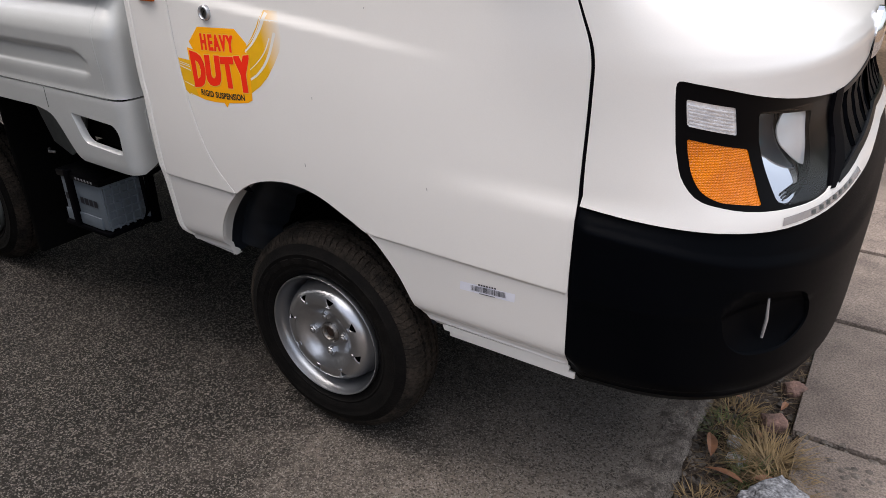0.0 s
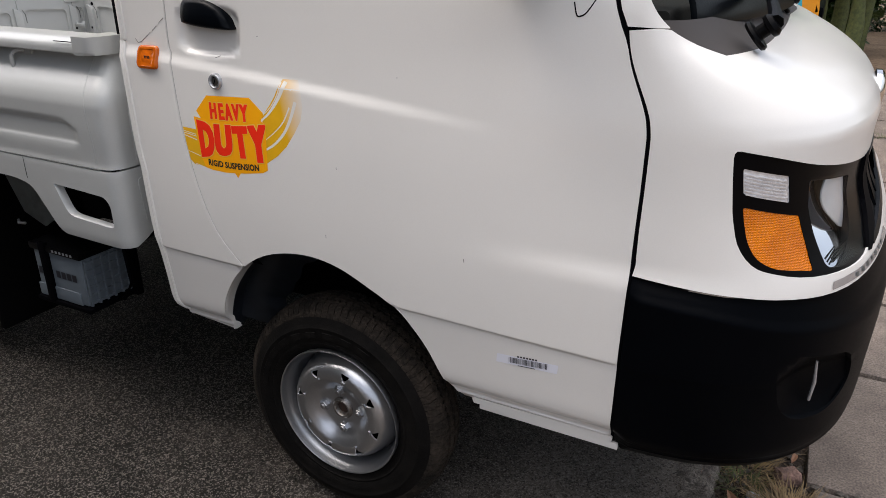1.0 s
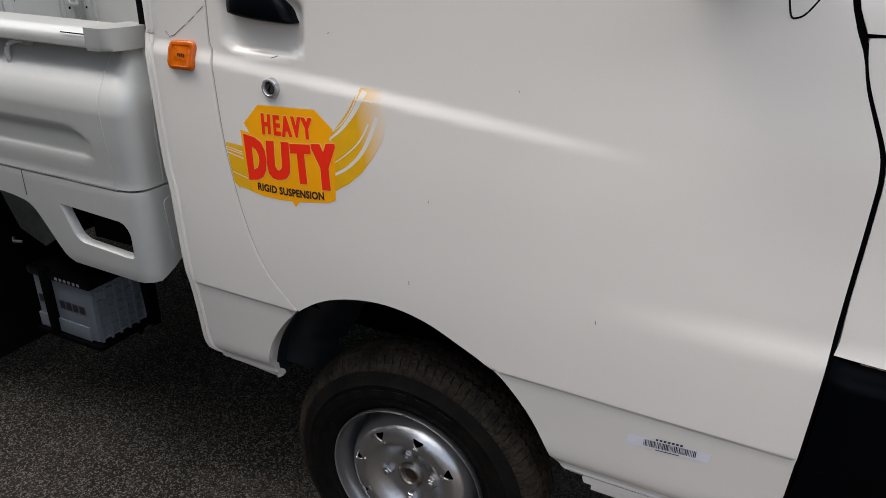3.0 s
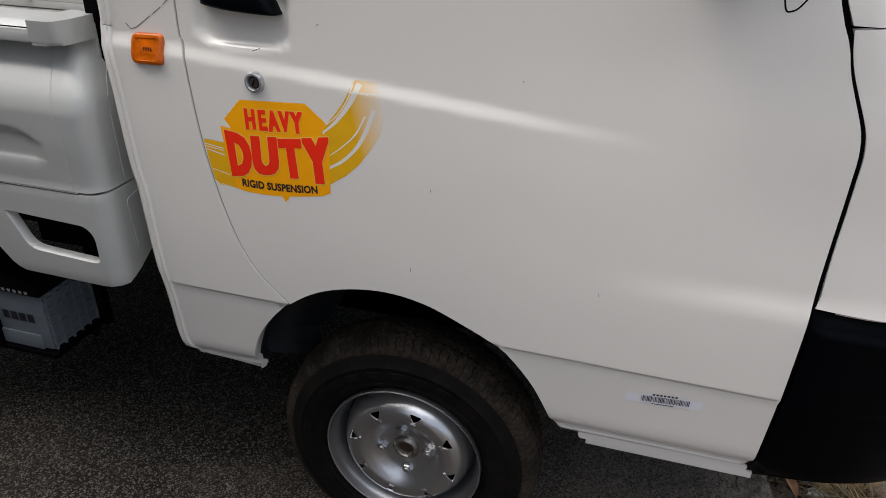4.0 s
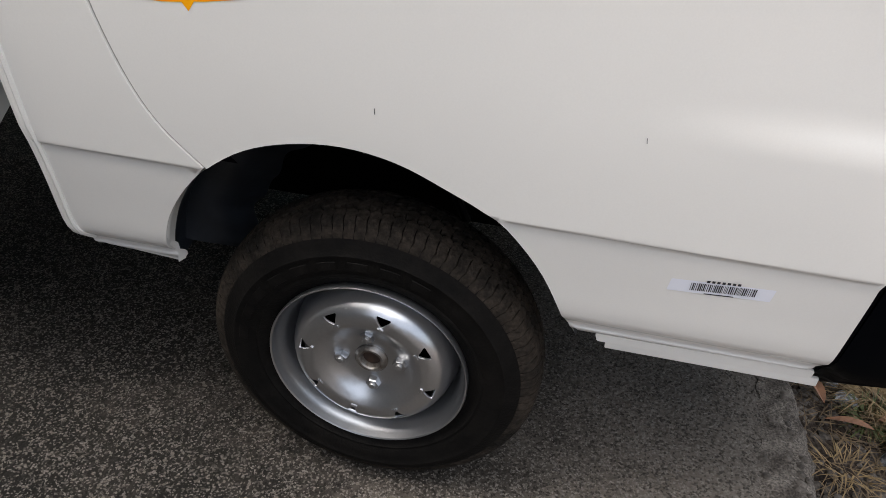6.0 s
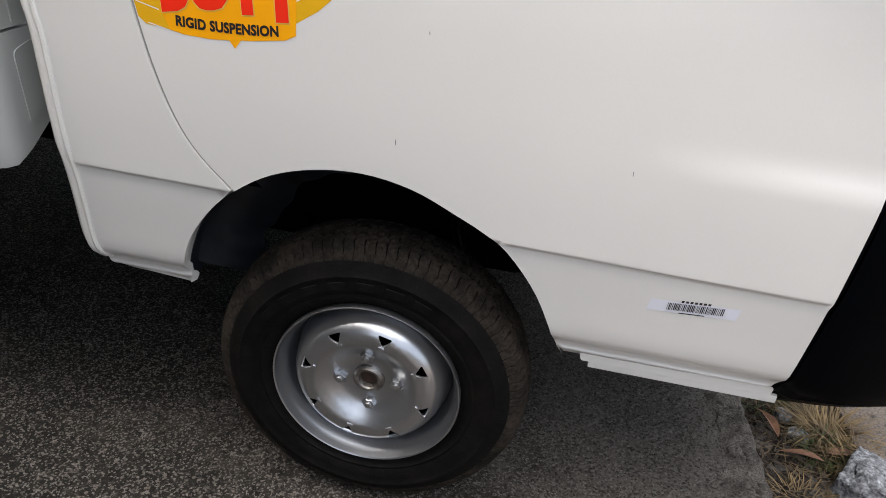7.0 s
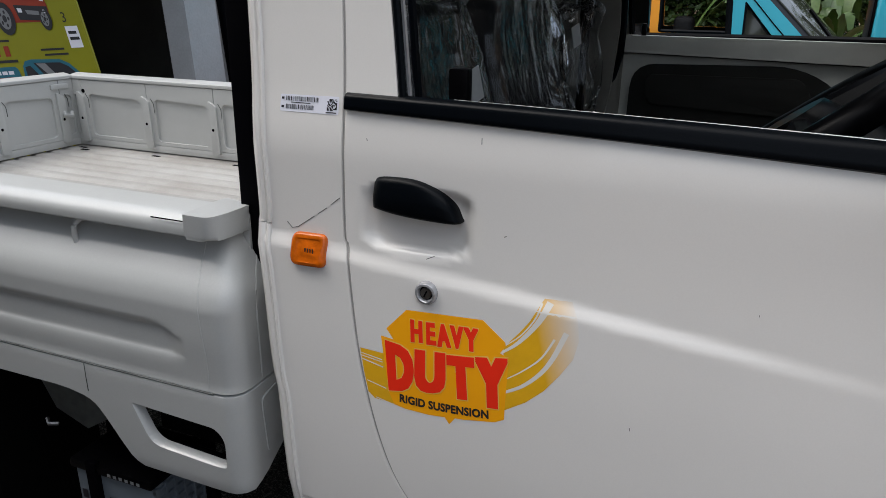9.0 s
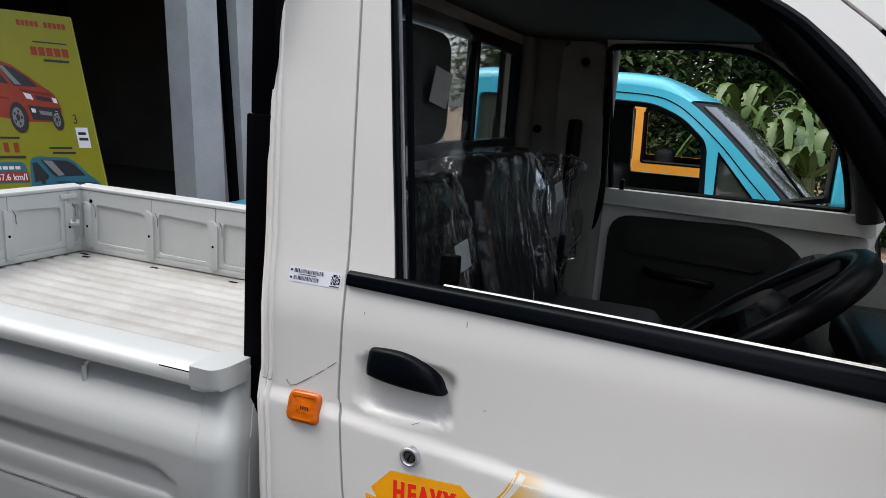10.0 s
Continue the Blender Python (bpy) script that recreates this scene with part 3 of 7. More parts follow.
door_rows = np.concatenate([np.arange(.396, .450, .0035), np.arange(.455, .585, .014), np.arange(.586, .612, .003), np.arange(.62, .94, .014), np.arange(.945, 1.16, .007), np.arange(1.17, 1.75, .014)])
door_outline = arch[k0:] + front_cut + [(.0, 1.735), (-.2, 1.745), (-.37, 1.745)] + rear_cut[::-1][:-1]
opening = rounded([(-.272, 1.215), (-.344, 1.68), (.07, 1.672), (.191, 1.62), (.258, 1.565), (.305, 1.516), (.36, 1.45), (.41, 1.38), (.455, 1.30), (.49, 1.205)], [.01, .03, .05, .03, .02, .02, .02, .02, .02, .01])
door = skin("door", [door_outline, opening], cab, PAINT, truck, res=.014, rows=door_rows, label="white front door with window down")

quarter = [(x - .005, z) for x, z in rear_cut] + [(-.40, 1.76), (-.536, 1.76)] + smooth_line([(-.524, 1.613), (-.50, 1.36), (-.484, 1.19), (-.474, 1.06), (-.476, 1.03), (-.464, .922), (-.455, .82), (-.447, .772), (-.441, .65), (-.437, .55), (-.438, .47), (-.430, .42), (-.412, .401), (-.389, .394)], 4) + arch[:k0 - 1] + [(-.196, .5985)]
skin("quarter_panel", [quarter], cab, PAINT, truck, res=.014, rows=door_rows, label="white rear corner panel of cab")
# folded seam down the rear edge of the cab
seam = smooth_line([(-.532, 1.72), (-.520, 1.613), (-.496, 1.36), (-.480, 1.19), (-.471, 1.06), (-.472, 1.03), (-.460, .922), (-.451, .82), (-.443, .772), (-.437, .65), (-.433, .55), (-.434, .47), (-.427, .425)], 4)
part("seam", tube([(x + .007, cab(x, z)[1] - .0015, z) for x, z in seam], .0035, 6), PAINT, truck)
part("seam", tube([(x - .004, cab(x, z)[1] + .003, z) for x, z in seam], .006, 8), PAINT, truck)
# outer edge bends round into the back wall
bm = bmesh.new()
prev = None
for x, z in seam:
    y = cab(x, z)[1]
    row = [bm.verts.new((x - .004 - .02 * math.sin(a), y + .003 + .02 * (1 - math.cos(a)), z)) for a in (0, .4, .8, 1.2, 1.57)] + [bm.verts.new((x - .024, y + .14, z))]
    if prev:
        for i in range(5):
            bm.faces.new((prev[i], prev[i + 1], row[i + 1], row[i]))
    prev = row
part("corner_post", bm, PAINT, truck)

# sill under the door
part("sill", prism(rounded([(.318, .405), (.322, .392), (.596, .394), (.598, .408)], .004), .020, .05), PAINT, truck)
part("sill_flange", box(.334, .608, .022, .028, .380, .394, .002), PAINT, truck)
part("sill_flange", prism([(-.425, .404), (-.39, .3965), (-.297, .3905), (-.297, .3935), (-.39, .3995)], .032, .05), PAINT, truck)

# dark door seals behind the cuts
for cut, nm in ((rear_cut, "door_seal"), (front_cut, "door_seal")):
    bm = bmesh.new()
    prev = None
    for x, z in cut:
        row = [bm.verts.new((x + d, cab(min(x, U0), z)[1] + .024, z)) for d in (-.03, .03)]
        if prev:
            bm.faces.new((prev[0], prev[1], row[1], row[0]))
        prev = row
    part(nm, bm, BLACKM, truck)

part("gap_rubber", tube([Vector(cab(min(x + .0042, U0 + 9), z)) + Vector((-.001, .0045, 0)) for x, z in front_cut if z < 1.60], .0042, 6), BLACKM, door)
# grey strip laid in the rear door gap for its shade
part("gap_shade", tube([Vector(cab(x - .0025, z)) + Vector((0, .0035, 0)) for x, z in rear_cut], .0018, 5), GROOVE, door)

# wheel arch: painted return, grey flange and black liner
def arch_sheet(name, y0, y1, s0, s1, mat, i0=0, i1=None, grow=0.0):
    bm = bmesh.new()
    prev = None
    for x, z in arch[i0:i1]:
        d = Vector((x, z - .30)).normalized()
        a = bm.verts.new((x + d.x * s0, y0 if y0 is not None else cab(x, z)[1] + .002, z + d.y * s0))
        b = bm.verts.new((x + d.x * s1, y1, z + d.y * s1))
        if prev:
            bm.faces.new((prev[0], prev[1], b, a))
        prev = (a, b)
    return part(name, bm, mat, truck)


arch_sheet("arch_return", None, .022, 0, .004, PAINT)
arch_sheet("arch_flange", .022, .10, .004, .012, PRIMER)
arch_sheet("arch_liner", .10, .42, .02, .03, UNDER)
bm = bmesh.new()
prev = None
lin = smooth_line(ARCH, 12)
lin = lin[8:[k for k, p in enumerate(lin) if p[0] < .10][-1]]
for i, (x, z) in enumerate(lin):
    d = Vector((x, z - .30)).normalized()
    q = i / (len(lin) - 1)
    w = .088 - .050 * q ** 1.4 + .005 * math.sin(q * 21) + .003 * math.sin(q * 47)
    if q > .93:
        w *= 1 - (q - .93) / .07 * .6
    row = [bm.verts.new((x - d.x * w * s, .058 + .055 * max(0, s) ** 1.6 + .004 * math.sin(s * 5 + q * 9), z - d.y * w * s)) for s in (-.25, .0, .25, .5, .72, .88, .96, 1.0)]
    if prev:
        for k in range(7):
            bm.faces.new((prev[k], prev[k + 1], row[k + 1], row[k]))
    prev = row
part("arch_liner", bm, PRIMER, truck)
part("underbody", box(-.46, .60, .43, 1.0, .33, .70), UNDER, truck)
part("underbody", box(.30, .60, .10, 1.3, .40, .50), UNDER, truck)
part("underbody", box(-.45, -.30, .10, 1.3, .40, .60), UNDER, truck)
# near-black sheets added beside the wheel to stand for the shade there
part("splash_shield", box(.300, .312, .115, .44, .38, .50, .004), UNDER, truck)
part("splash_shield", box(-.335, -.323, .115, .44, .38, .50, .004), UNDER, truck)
part("brake_hose", tube([(.10, .13, .62), (.105, .11, .58), (.10, .12, .52), (.11, .16, .46)], .007, 8), BLACKG, truck)
part("brake_hose", tube([(.05, .14, .64), (.052, .13, .61)], .009, 8), ZINC, truck)

# belt moulding and window rubbers
def strip_on(name, pts, h, out, mat, label=""):
    """A rounded strip along (x, z) points on the cab side; h: heights at both ends."""
    bm = bmesh.new()
    prev = None
    n = len(pts)
    for i, (x, z) in enumerate(pts):
        hh = h[0] + (h[1] - h[0]) * i / (n - 1)
        row = []
        for k in range(9):
            a = math.pi * k / 8
            zz = z + hh / 2 - hh * k / 8
            row.append(bm.verts.new((x, cab(x, zz)[1] + .004 - (out + .004) * min(1, math.sin(a) * 2.2), zz)))
        if prev:
            for k in range(8):
                bm.faces.new((prev[k], prev[k + 1], row[k + 1], row[k]))
        else:
            bm.faces.new(row)
        prev = row
    bm.faces.new(prev[::-1])
    return part(name, bm, mat, truck, label)


strip_on("belt_moulding", [(-.346 + .76 * i / 24, 1.2175 - .0165 * i / 24 - .006 * (i / 24) ** 2) for i in range(25)], (.025, .036), .008, RUBBER, "black belt moulding")
part("glass_channel", tube([(-.205 + .637 * i / 20, cab(-.205 + .637 * i / 20, 1.222)[1] + .022, 1.2218 - .0108 * i / 20 - .004 * (i / 20) ** 2) for i in range(21)], .0038, 8), PAINT, truck, "white door edge along the window")
part("window_rubber", tube([(x, cab(x, z)[1] + .004, z) for x, z in [(-.268 - .0715 * i / 10, 1.225 + .45 * i / 10) for i in range(11)]], .0052, 8), RUBBER, truck)
part("window_rubber", tube([(x, cab(x, z)[1] + .006, z) for x, z in smooth_line([(-.338, 1.675), (-.1, 1.672), (.06, 1.665), (.183, 1.614), (.25, 1.559), (.297, 1.510), (.352, 1.444), (.402, 1.374), (.447, 1.295)], 4)], .009, 8), RUBBER, truck)
part("glass_run", tube([(-.257, .045, 1.20), (-.322, .105, 1.66)], .0055, 6), RUBBER, truck)
part("glass_run", tube([(-.264, .034, 1.20), (-.331, .094, 1.66)], .0032, 6), SILVER, truck)
part("lock_button", box(-.222, -.195, .055, .075, 1.215, 1.262, .004), BLACKG, truck)

# door handle: black shell over a hollow
hs = .955
hb = smooth_line([(-.304, 1.119), (-.296, 1.127), (-.26, 1.129), (-.232, 1.126), (-.205, 1.116), (-.187, 1.100), (-.177, 1.082), (-.175, 1.074), (-.20, 1.0735), (-.26, 1.077), (-.298, 1.082), (-.305, 1.088), (-.304, 1.119)], 4)[:-1]
hb = [(-.24 + (x + .24) * hs, 1.099 + (z - 1.099) * hs) for x, z in hb]
bm = bmesh.new()
hc = Vector((-.24, 1.100))
prev = None
for k, (f, y) in enumerate(((1.0, .016), (1.0, -.006), (.985, -.012), (.95, -.0165), (.88, -.0195), (.72, -.021), (.4, -.0215), (.02, -.0215))):
    row = []
    for x, z in hb:
        p = hc + (Vector((x, z)) - hc) * f
        row.append(bm.verts.new((p.x, y + .006 * ((p.x + .24) / .07) ** 2 + .006 * step(1.095, 1.13, p.y), p.y)))
    if prev:
        for q in range(len(hb)):
            bm.faces.new((prev[q], prev[(q + 1) % len(hb)], row[(q + 1) % len(hb)], row[q]))
    prev = row
bm.faces.new(prev)
handle = part("door_handle", bm, RUBBER, door, "black door handle")

# key lock
lock = part("door_lock", turned(lathe([(.0, .004), (.0085, .004), (.0090, -.002), (.0098, -.0052), (.0112, -.0072), (.0138, -.0066), (.0158, -.0034), (.0164, .006)], 32), pose(-.2175, cab(-.2175, .98)[1], .98)), SILVER, door, "bright metal key lock")
part("barrel", turned(lathe([(.0, -.0044), (.0070, -.0044), (.0076, -.0036), (.0078, -.001)], 24), pose(-.2175, cab(-.2175, .98)[1], .98)), HUBM, lock)
part("keyhole", turned(box(-.0011, .0011, -.0052, -.0046, -.0048, .0048), pose(-.2175, cab(-.2175, .98)[1], .98, 0, 25)), BLACKG, lock)
part("seal_ring", turned(lathe([(.0078, -.0022), (.0096, -.0022)], 24), pose(-.2175, cab(-.2175, .98)[1], .98)), BLACKG, lock)

# side repeater on the rear corner panel
ro = rounded([(-.4255, 1.035), (-.371, 1.036), (-.3695, .991), (-.4245, .990)], [.011, .010, .008, .012], 4)
bm = bmesh.new()
rc = Vector((-.397, 1.013))
prev = None
for f, y in ((1.0, .02), (1.0, -.0035), (.97, -.0060), (.90, -.0075), (.72, -.0080), (.66, -.0068), (.3, -.0068), (.02, -.0068)):
    row = [bm.verts.new((*(lambda p: (p.x, cab(p.x, p.y)[1] + y, p.y))(rc + (Vector(q) - rc) * f),)) for q in ro]
    if prev:
        for q in range(len(ro)):
            bm.faces.new((prev[q], prev[(q + 1) % len(ro)], row[(q + 1) % len(ro)], row[q]))
    prev = row
bm.faces.new(prev)
rep = part("side_repeater", bm, REDAMBER, truck, "orange side repeater lamp")
for i in range(4):
    part("lens_mark", box(-.4005 + .004 * i, -.3990 + .004 * i, cab(-.397, 1.013)[1] - .0074, cab(-.397, 1.013)[1] - .006, 1.010, 1.017, .0), RUST, rep)

# door mirror foot with its sail panel
sail = rounded([(.400, 1.183), (.540, 1.179), (.50, 1.275), (.455, 1.36), (.425, 1.36), (.405, 1.30)], [.004, .004, .01, .02, .02, .01])
mirror = skin("door_mirror", [sail], cab, BLACKG, truck, res=.02, lift=.006, depth=.02, label="black door mirror on its foot")
bm = box(.368, .445, -.10, .02, 1.191, 1.36, .011, 3)
part("mirror_arm", bm, BLACKG, mirror)
part("mirror_arm", box(.40, .52, -.035, .01, 1.186, 1.215, .010, 3), BLACKG, mirror)
part("mirror_foot", turned(lathe([(.0, -.012), (.016, -.012), (.018, .0), (.018, .006), (.0, .006)], 24, "z"), pose(.418, -.045, 1.222)), BLACKG, mirror)
part("mirror_head", box(.345, .425, -.23, -.06, 1.33, 1.52, .03, 4), BLACKG, mirror)
part("paper_label", turned(box(-.0088, .0088, -.0008, .0008, -.0150, .0150, .0), pose(.392, -.1012, 1.2085, 0, -6, 0)), PAPER, mirror, "white paper label")
for dx in (-.0045, .0005, .0045):
    part("print_bar", turned(box(dx - .0009, dx + .0009, -.0013, -.0009, -.0095, .0065 - abs(dx)), pose(.392, -.1012, 1.2085, 0, -6, 0)), PGREY, mirror)
part("loose_wire", tube(smooth_line([cab(.524, 1.181), cab(.515, 1.163), cab(.498, 1.135), cab(.488, 1.128), cab(.482, 1.130), cab(.477, 1.147)], 4), .0011, 6), BLACKG, mirror)

# ---- decals on the door ----
decal = skin("badge", [[(-.275, .919), (-.246, .951), (-.138, .956), (-.106, .931), (-.105, .926), (-.112, .915), (-.100, .910), (-.101, .834), (-.101, .821), (-.114, .814), (-.158, .807), (-.170, .806), (-.178, .795), (-.185, .804), (-.209, .802), (-.244, .803), (-.261, .806), (-.270, .824), (-.283, .907), (-.264, .905)]], cab, YELLOW, door, res=.012, lift=.0004, hem=False, label="orange-yellow badge decal")


def heavy(name, text, quad, wide, tall, mat, lift, grow=0.0, sag=0.0, parent=None):
    """A word or letter thickened along and across its strokes; wide, tall: the thickening as shares of its size."""
    v, f = lettering(text, .02)
    tl, tr, br, bl = (Vector(q) for q in quad)
    mid = (tl + tr + br + bl) / 4
    tl, tr, br, bl = (q + (q - mid).normalized() * grow for q in (tl, tr, br, bl))
    bm = bmesh.new()
    e, n = .002, 0
    for i in range(4):
        for j in range(3):
            vs = []
            n += 1
            for s, t in v:
                s, t = s * (1 - wide) + wide * i / 3, t * (1 - tall) + tall * j / 2
                p = (bl * (1 - s) + br * s) * (1 - t) + (tl * (1 - s) + tr * s) * t
                p.y -= sag * 4 * s * (1 - s)
                P = Vector(cab(*p))
                nn = (Vector(cab(p.x + e, p.y)) - Vector(cab(p.x - e, p.y))).cross(Vector(cab(p.x, p.y + e)) - Vector(cab(p.x, p.y - e))).normalized()
                vs.append(bm.verts.new(P + nn * (lift + .00001 * n)))
            for q in f:
                if len(set(q)) > 2:
                    bm.faces.new([vs[k] for k in q])
    return part(name, bm, mat, parent or decal, smooth=False)


for ch, q in (("H", ((-.240, .939), (-.222, .939), (-.220, .908), (-.238, .906))), ("E", ((-.217, .939), (-.204, .940), (-.200, .908), (-.215, .907))), ("A", ((-.202, .940), (-.184, .941), (-.179, .909), (-.199, .907))), ("V", ((-.183, .941), (-.164, .942), (-.162, .910), (-.180, .909))), ("Y", ((-.164, .942), (-.143, .943), (-.141, .910), (-.161, .909)))):
    heavy("letter", ch, q, .15, .05, RED, .0008)
    heavy("letter_edge", ch, q, .20, .07, EDGEY, .0005, grow=.0014)
for ch, q in (("D", ((-.277, .902), (-.233, .896), (-.231, .833), (-.270, .826))), ("U", ((-.232, .897), (-.187, .900), (-.184, .839), (-.231, .833))), ("T", ((-.186, .898), (-.147, .902), (-.140, .839), (-.181, .835))), ("Y", ((-.146, .903), (-.101, .910), (-.094, .836), (-.141, .832)))):
    heavy("letter", ch, q, .17, .07, RED, .0008)
    heavy("letter_edge", ch, q, .22, .09, EDGEY, .0005, grow=.0018)
heavy("word_decal", "RIGID SUSPENSION", ((-.253, .825), (-.123, .830), (-.122, .817), (-.253, .812)), .0045, .05, INK, .0007, sag=.0025)


def band(pts, w0, w1, mat, name="swoosh"):
    """A tapering stripe along a curve on the door."""
    c = smooth_line(pts, 5)
    L, R = [], []
    for i, p in enumerate(c):
        a, b = Vector(c[max(0, i - 1)]), Vector(c[min(len(c) - 1, i + 1)])
        t = (b - a).normalized()
        w = (w0 + (w1 - w0) * i / (len(c) - 1)) / 2
        L.append((p[0] - t.y * w, p[1] + t.x * w)), R.append((p[0] + t.y * w, p[1] - t.x * w))
    return skin(name, [L + R[::-1]], cab, mat, door, res=.008, lift=.0003, hem=False)


skin("swoosh", [[(-.108, .924), (-.090, .946), (-.077, .964), (-.067, .984), (-.061, .996), (-.027, .997), (-.016, .974), (-.013, .950), (-.018, .925), (-.033, .900), (-.052, .874), (-.074, .853), (-.103, .834)]], cab, FADE, door, res=.008, lift=.0002, hem=False, label="yellow swoosh decal fading to white")
skin("swoosh", [[(-.315, .883), (-.278, .881), (-.266, .824), (-.257, .806), (-.292, .809), (-.302, .817), (-.309, .848)]], cab, SWOOSH, door, res=.008, lift=.0002, hem=False)
for pts, w0, w1 in (([(-.110, .916), (-.092, .931), (-.076, .950), (-.063, .970), (-.053, .992)], .003, .009), ([(-.106, .9265), (-.086, .945), (-.070, .969), (-.063, .990)], .0012, .0025), ([(-.101, .881), (-.080, .897), (-.058, .919), (-.043, .947)], .0012, .003), ([(-.103, .861), (-.080, .875), (-.058, .897), (-.043, .922), (-.029, .958)], .004, .007), ([(-.315, .876), (-.281, .871)], .0012, .0014), ([(-.314, .872), (-.280, .8675)], .0012, .0014), ([(-.312, .867), (-.279, .860)], .0016, .0018), ([(-.304, .835), (-.274, .828)], .0012, .0014), ([(-.290, .811), (-.262, .8055)], .0012, .0012)):
    band(pts, w0, w1, STREAK, "streak")

# printed stickers: plain bars
def barcode(u0, u1, v0, v1, seed):
    rnd = random.Random(seed)
    out, u = [], u0
    while u < u1:
        w = rnd.choice((.0006, .0008, .0014))
        out.append((u, min(u + w, u1), v0, v1))
        u += w + rnd.choice((.0007, .0009, .0014))
    return out


st = skin("sticker", [rounded([(.383, .527), (.385, .546), (.500, .553), (.498, .534)], .002)], cab, PAPER, door, res=.02, lift=.0004, hem=False, label="small white barcode sticker")


def slanted(u, z):
    return cab(u, z + (u - .41) * .075)


bars_on("print", barcode(.408, .480, .533, .545, 3) + [(.424 + .0056 * i, .4275 + .0056 * i, .547, .5505) for i in range(7)] + [(.425, .458, .5285, .5300)], slanted, INK, st, .001)
st = skin("sticker", [rounded([(-.447, 1.199), (-.447, 1.221), (-.357, 1.222), (-.357, 1.199)], .002)], cab, PAPER, truck, res=.03, lift=.0005, hem=False, label="white sticker with two barcodes")
rq = random.Random(9)
cells = [(-.3745 + .0015 * i, -.3745 + .0015 * (i + 1), 1.2035 + .0015 * j, 1.2035 + .0015 * (j + 1)) for i in range(10) for j in range(10) if rq.random() < .5]
bars_on("print", barcode(-.438, -.388, 1.213, 1.219, 5) + barcode(-.438, -.394, 1.2025, 1.2085, 6) + [(-.445, -.441, 1.2145, 1.2175), (-.445, -.441, 1.2035, 1.2065), (-.43, -.40, 1.2105, 1.2115), (-.376, -.360, 1.2005, 1.2018)] + cells, cab, INK, st, .001)
# scuffs and specks in the paint
for pts in ([(-.436, 1.047), (-.428, 1.039), (-.418, 1.042), (-.392, 1.060)], [(-.386, 1.064), (-.372, 1.074)], [(-.366, 1.079), (-.352, 1.090)], [(-.223, 1.0225), (-.213, 1.0265)], [(-.156, 1.186), (-.1555, 1.178)], [(-.313, 1.173), (-.312, 1.170)], [(-.119, 1.0665), (-.116, 1.068)], [(.320, .722), (.321, .716)], [(.029, .713), (.0295, .706)], [(.059, .849), (.0595, .845)], [(.182, 1.018), (.1822, 1.016)]):
    part("scuff", tube([Vector(cab(*p)) + Vector((0, -.0002, 0)) for p in pts], .00045, 4), INK, door)

# ---- nose panel, lamps, grille, bumper ----
def mirrored(pts):
    return [(2 * UMID - u, z) for u, z in pts][::-1]


cut_gap = [(u + .0085, z) for u, z in smooth_line([(.6105, .752), (.6145, .815), (.618, .87), (.6185, .93), (.617, .975), (.611, 1.003), (.594, 1.037), (.572, 1.074), (.552, 1.112)], 4)]
bump_top = [(.6155, .750), (.688, .745), (.787, .738), (.870, .732), (.943, .729), (1.017, .734), (1.111, .750), (1.22, .764), (UMID, .770)]
lamp = rounded([(.773, .958), (.847, .946), (.927, .926), (.989, .914), (1.080, .900), (1.085, .824), (1.040, .768), (.999, .757), (.941, .757), (.874, .763), (.814, .780), (.794, .811), (.786, .873)], [.012, .03, .03, .03, .004, .02, .02, .03, .03, .03, .02, .02, .02], 3)
grille_o = [(1.087, .899), (1.20, .902), (UMID, .906), (2 * UMID - 1.20, .902), (2 * UMID - 1.087, .899), (2 * UMID - 1.0905, .828), (2 * UMID - 1.083, .806), (2 * UMID - 1.054, .773), (2 * UMID - 1.050, .765), (2 * UMID - 1.14, .778), (UMID, .792), (1.14, .778), (1.050, .765), (1.054, .773), (1.083, .806), (1.0905, .828)]
cowl_l = [(.751, 1.114), (.810, 1.094), (.857, 1.079), (.967, 1.081), (1.076, 1.087), (1.243, 1.090), (UMID, 1.092)]
top_edge = cowl_l + mirrored(cowl_l)[1:]
bt = smooth_line(bump_top, 3)
outer = [p for p in bt] + mirrored(bt)[1:] + mirrored(cut_gap) + mirrored([(.56, 1.115), (.70, 1.116)]) + top_edge[::-1] + [(.70, 1.116)] + cut_gap[::-1][:-1]
nose_rows = np.concatenate([np.arange(.74, .97, .018), np.arange(.975, 1.115, .009)])
front = skin("nose_panel", [outer, lamp, mirrored(lamp), grille_o], cab, PAINT, truck, res=.018, rows=nose_rows, label="white nose panel", depth=.02)


def inset(d):
    def f(u, z):
        e = .002
        P = Vector(cab(u, z))
        n = (Vector(cab(u + e, z)) - Vector(cab(u - e, z))).cross(Vector(cab(u, z + e)) - Vector(cab(u, z - e))).normalized()
        return tuple(P - n * d)
    return f


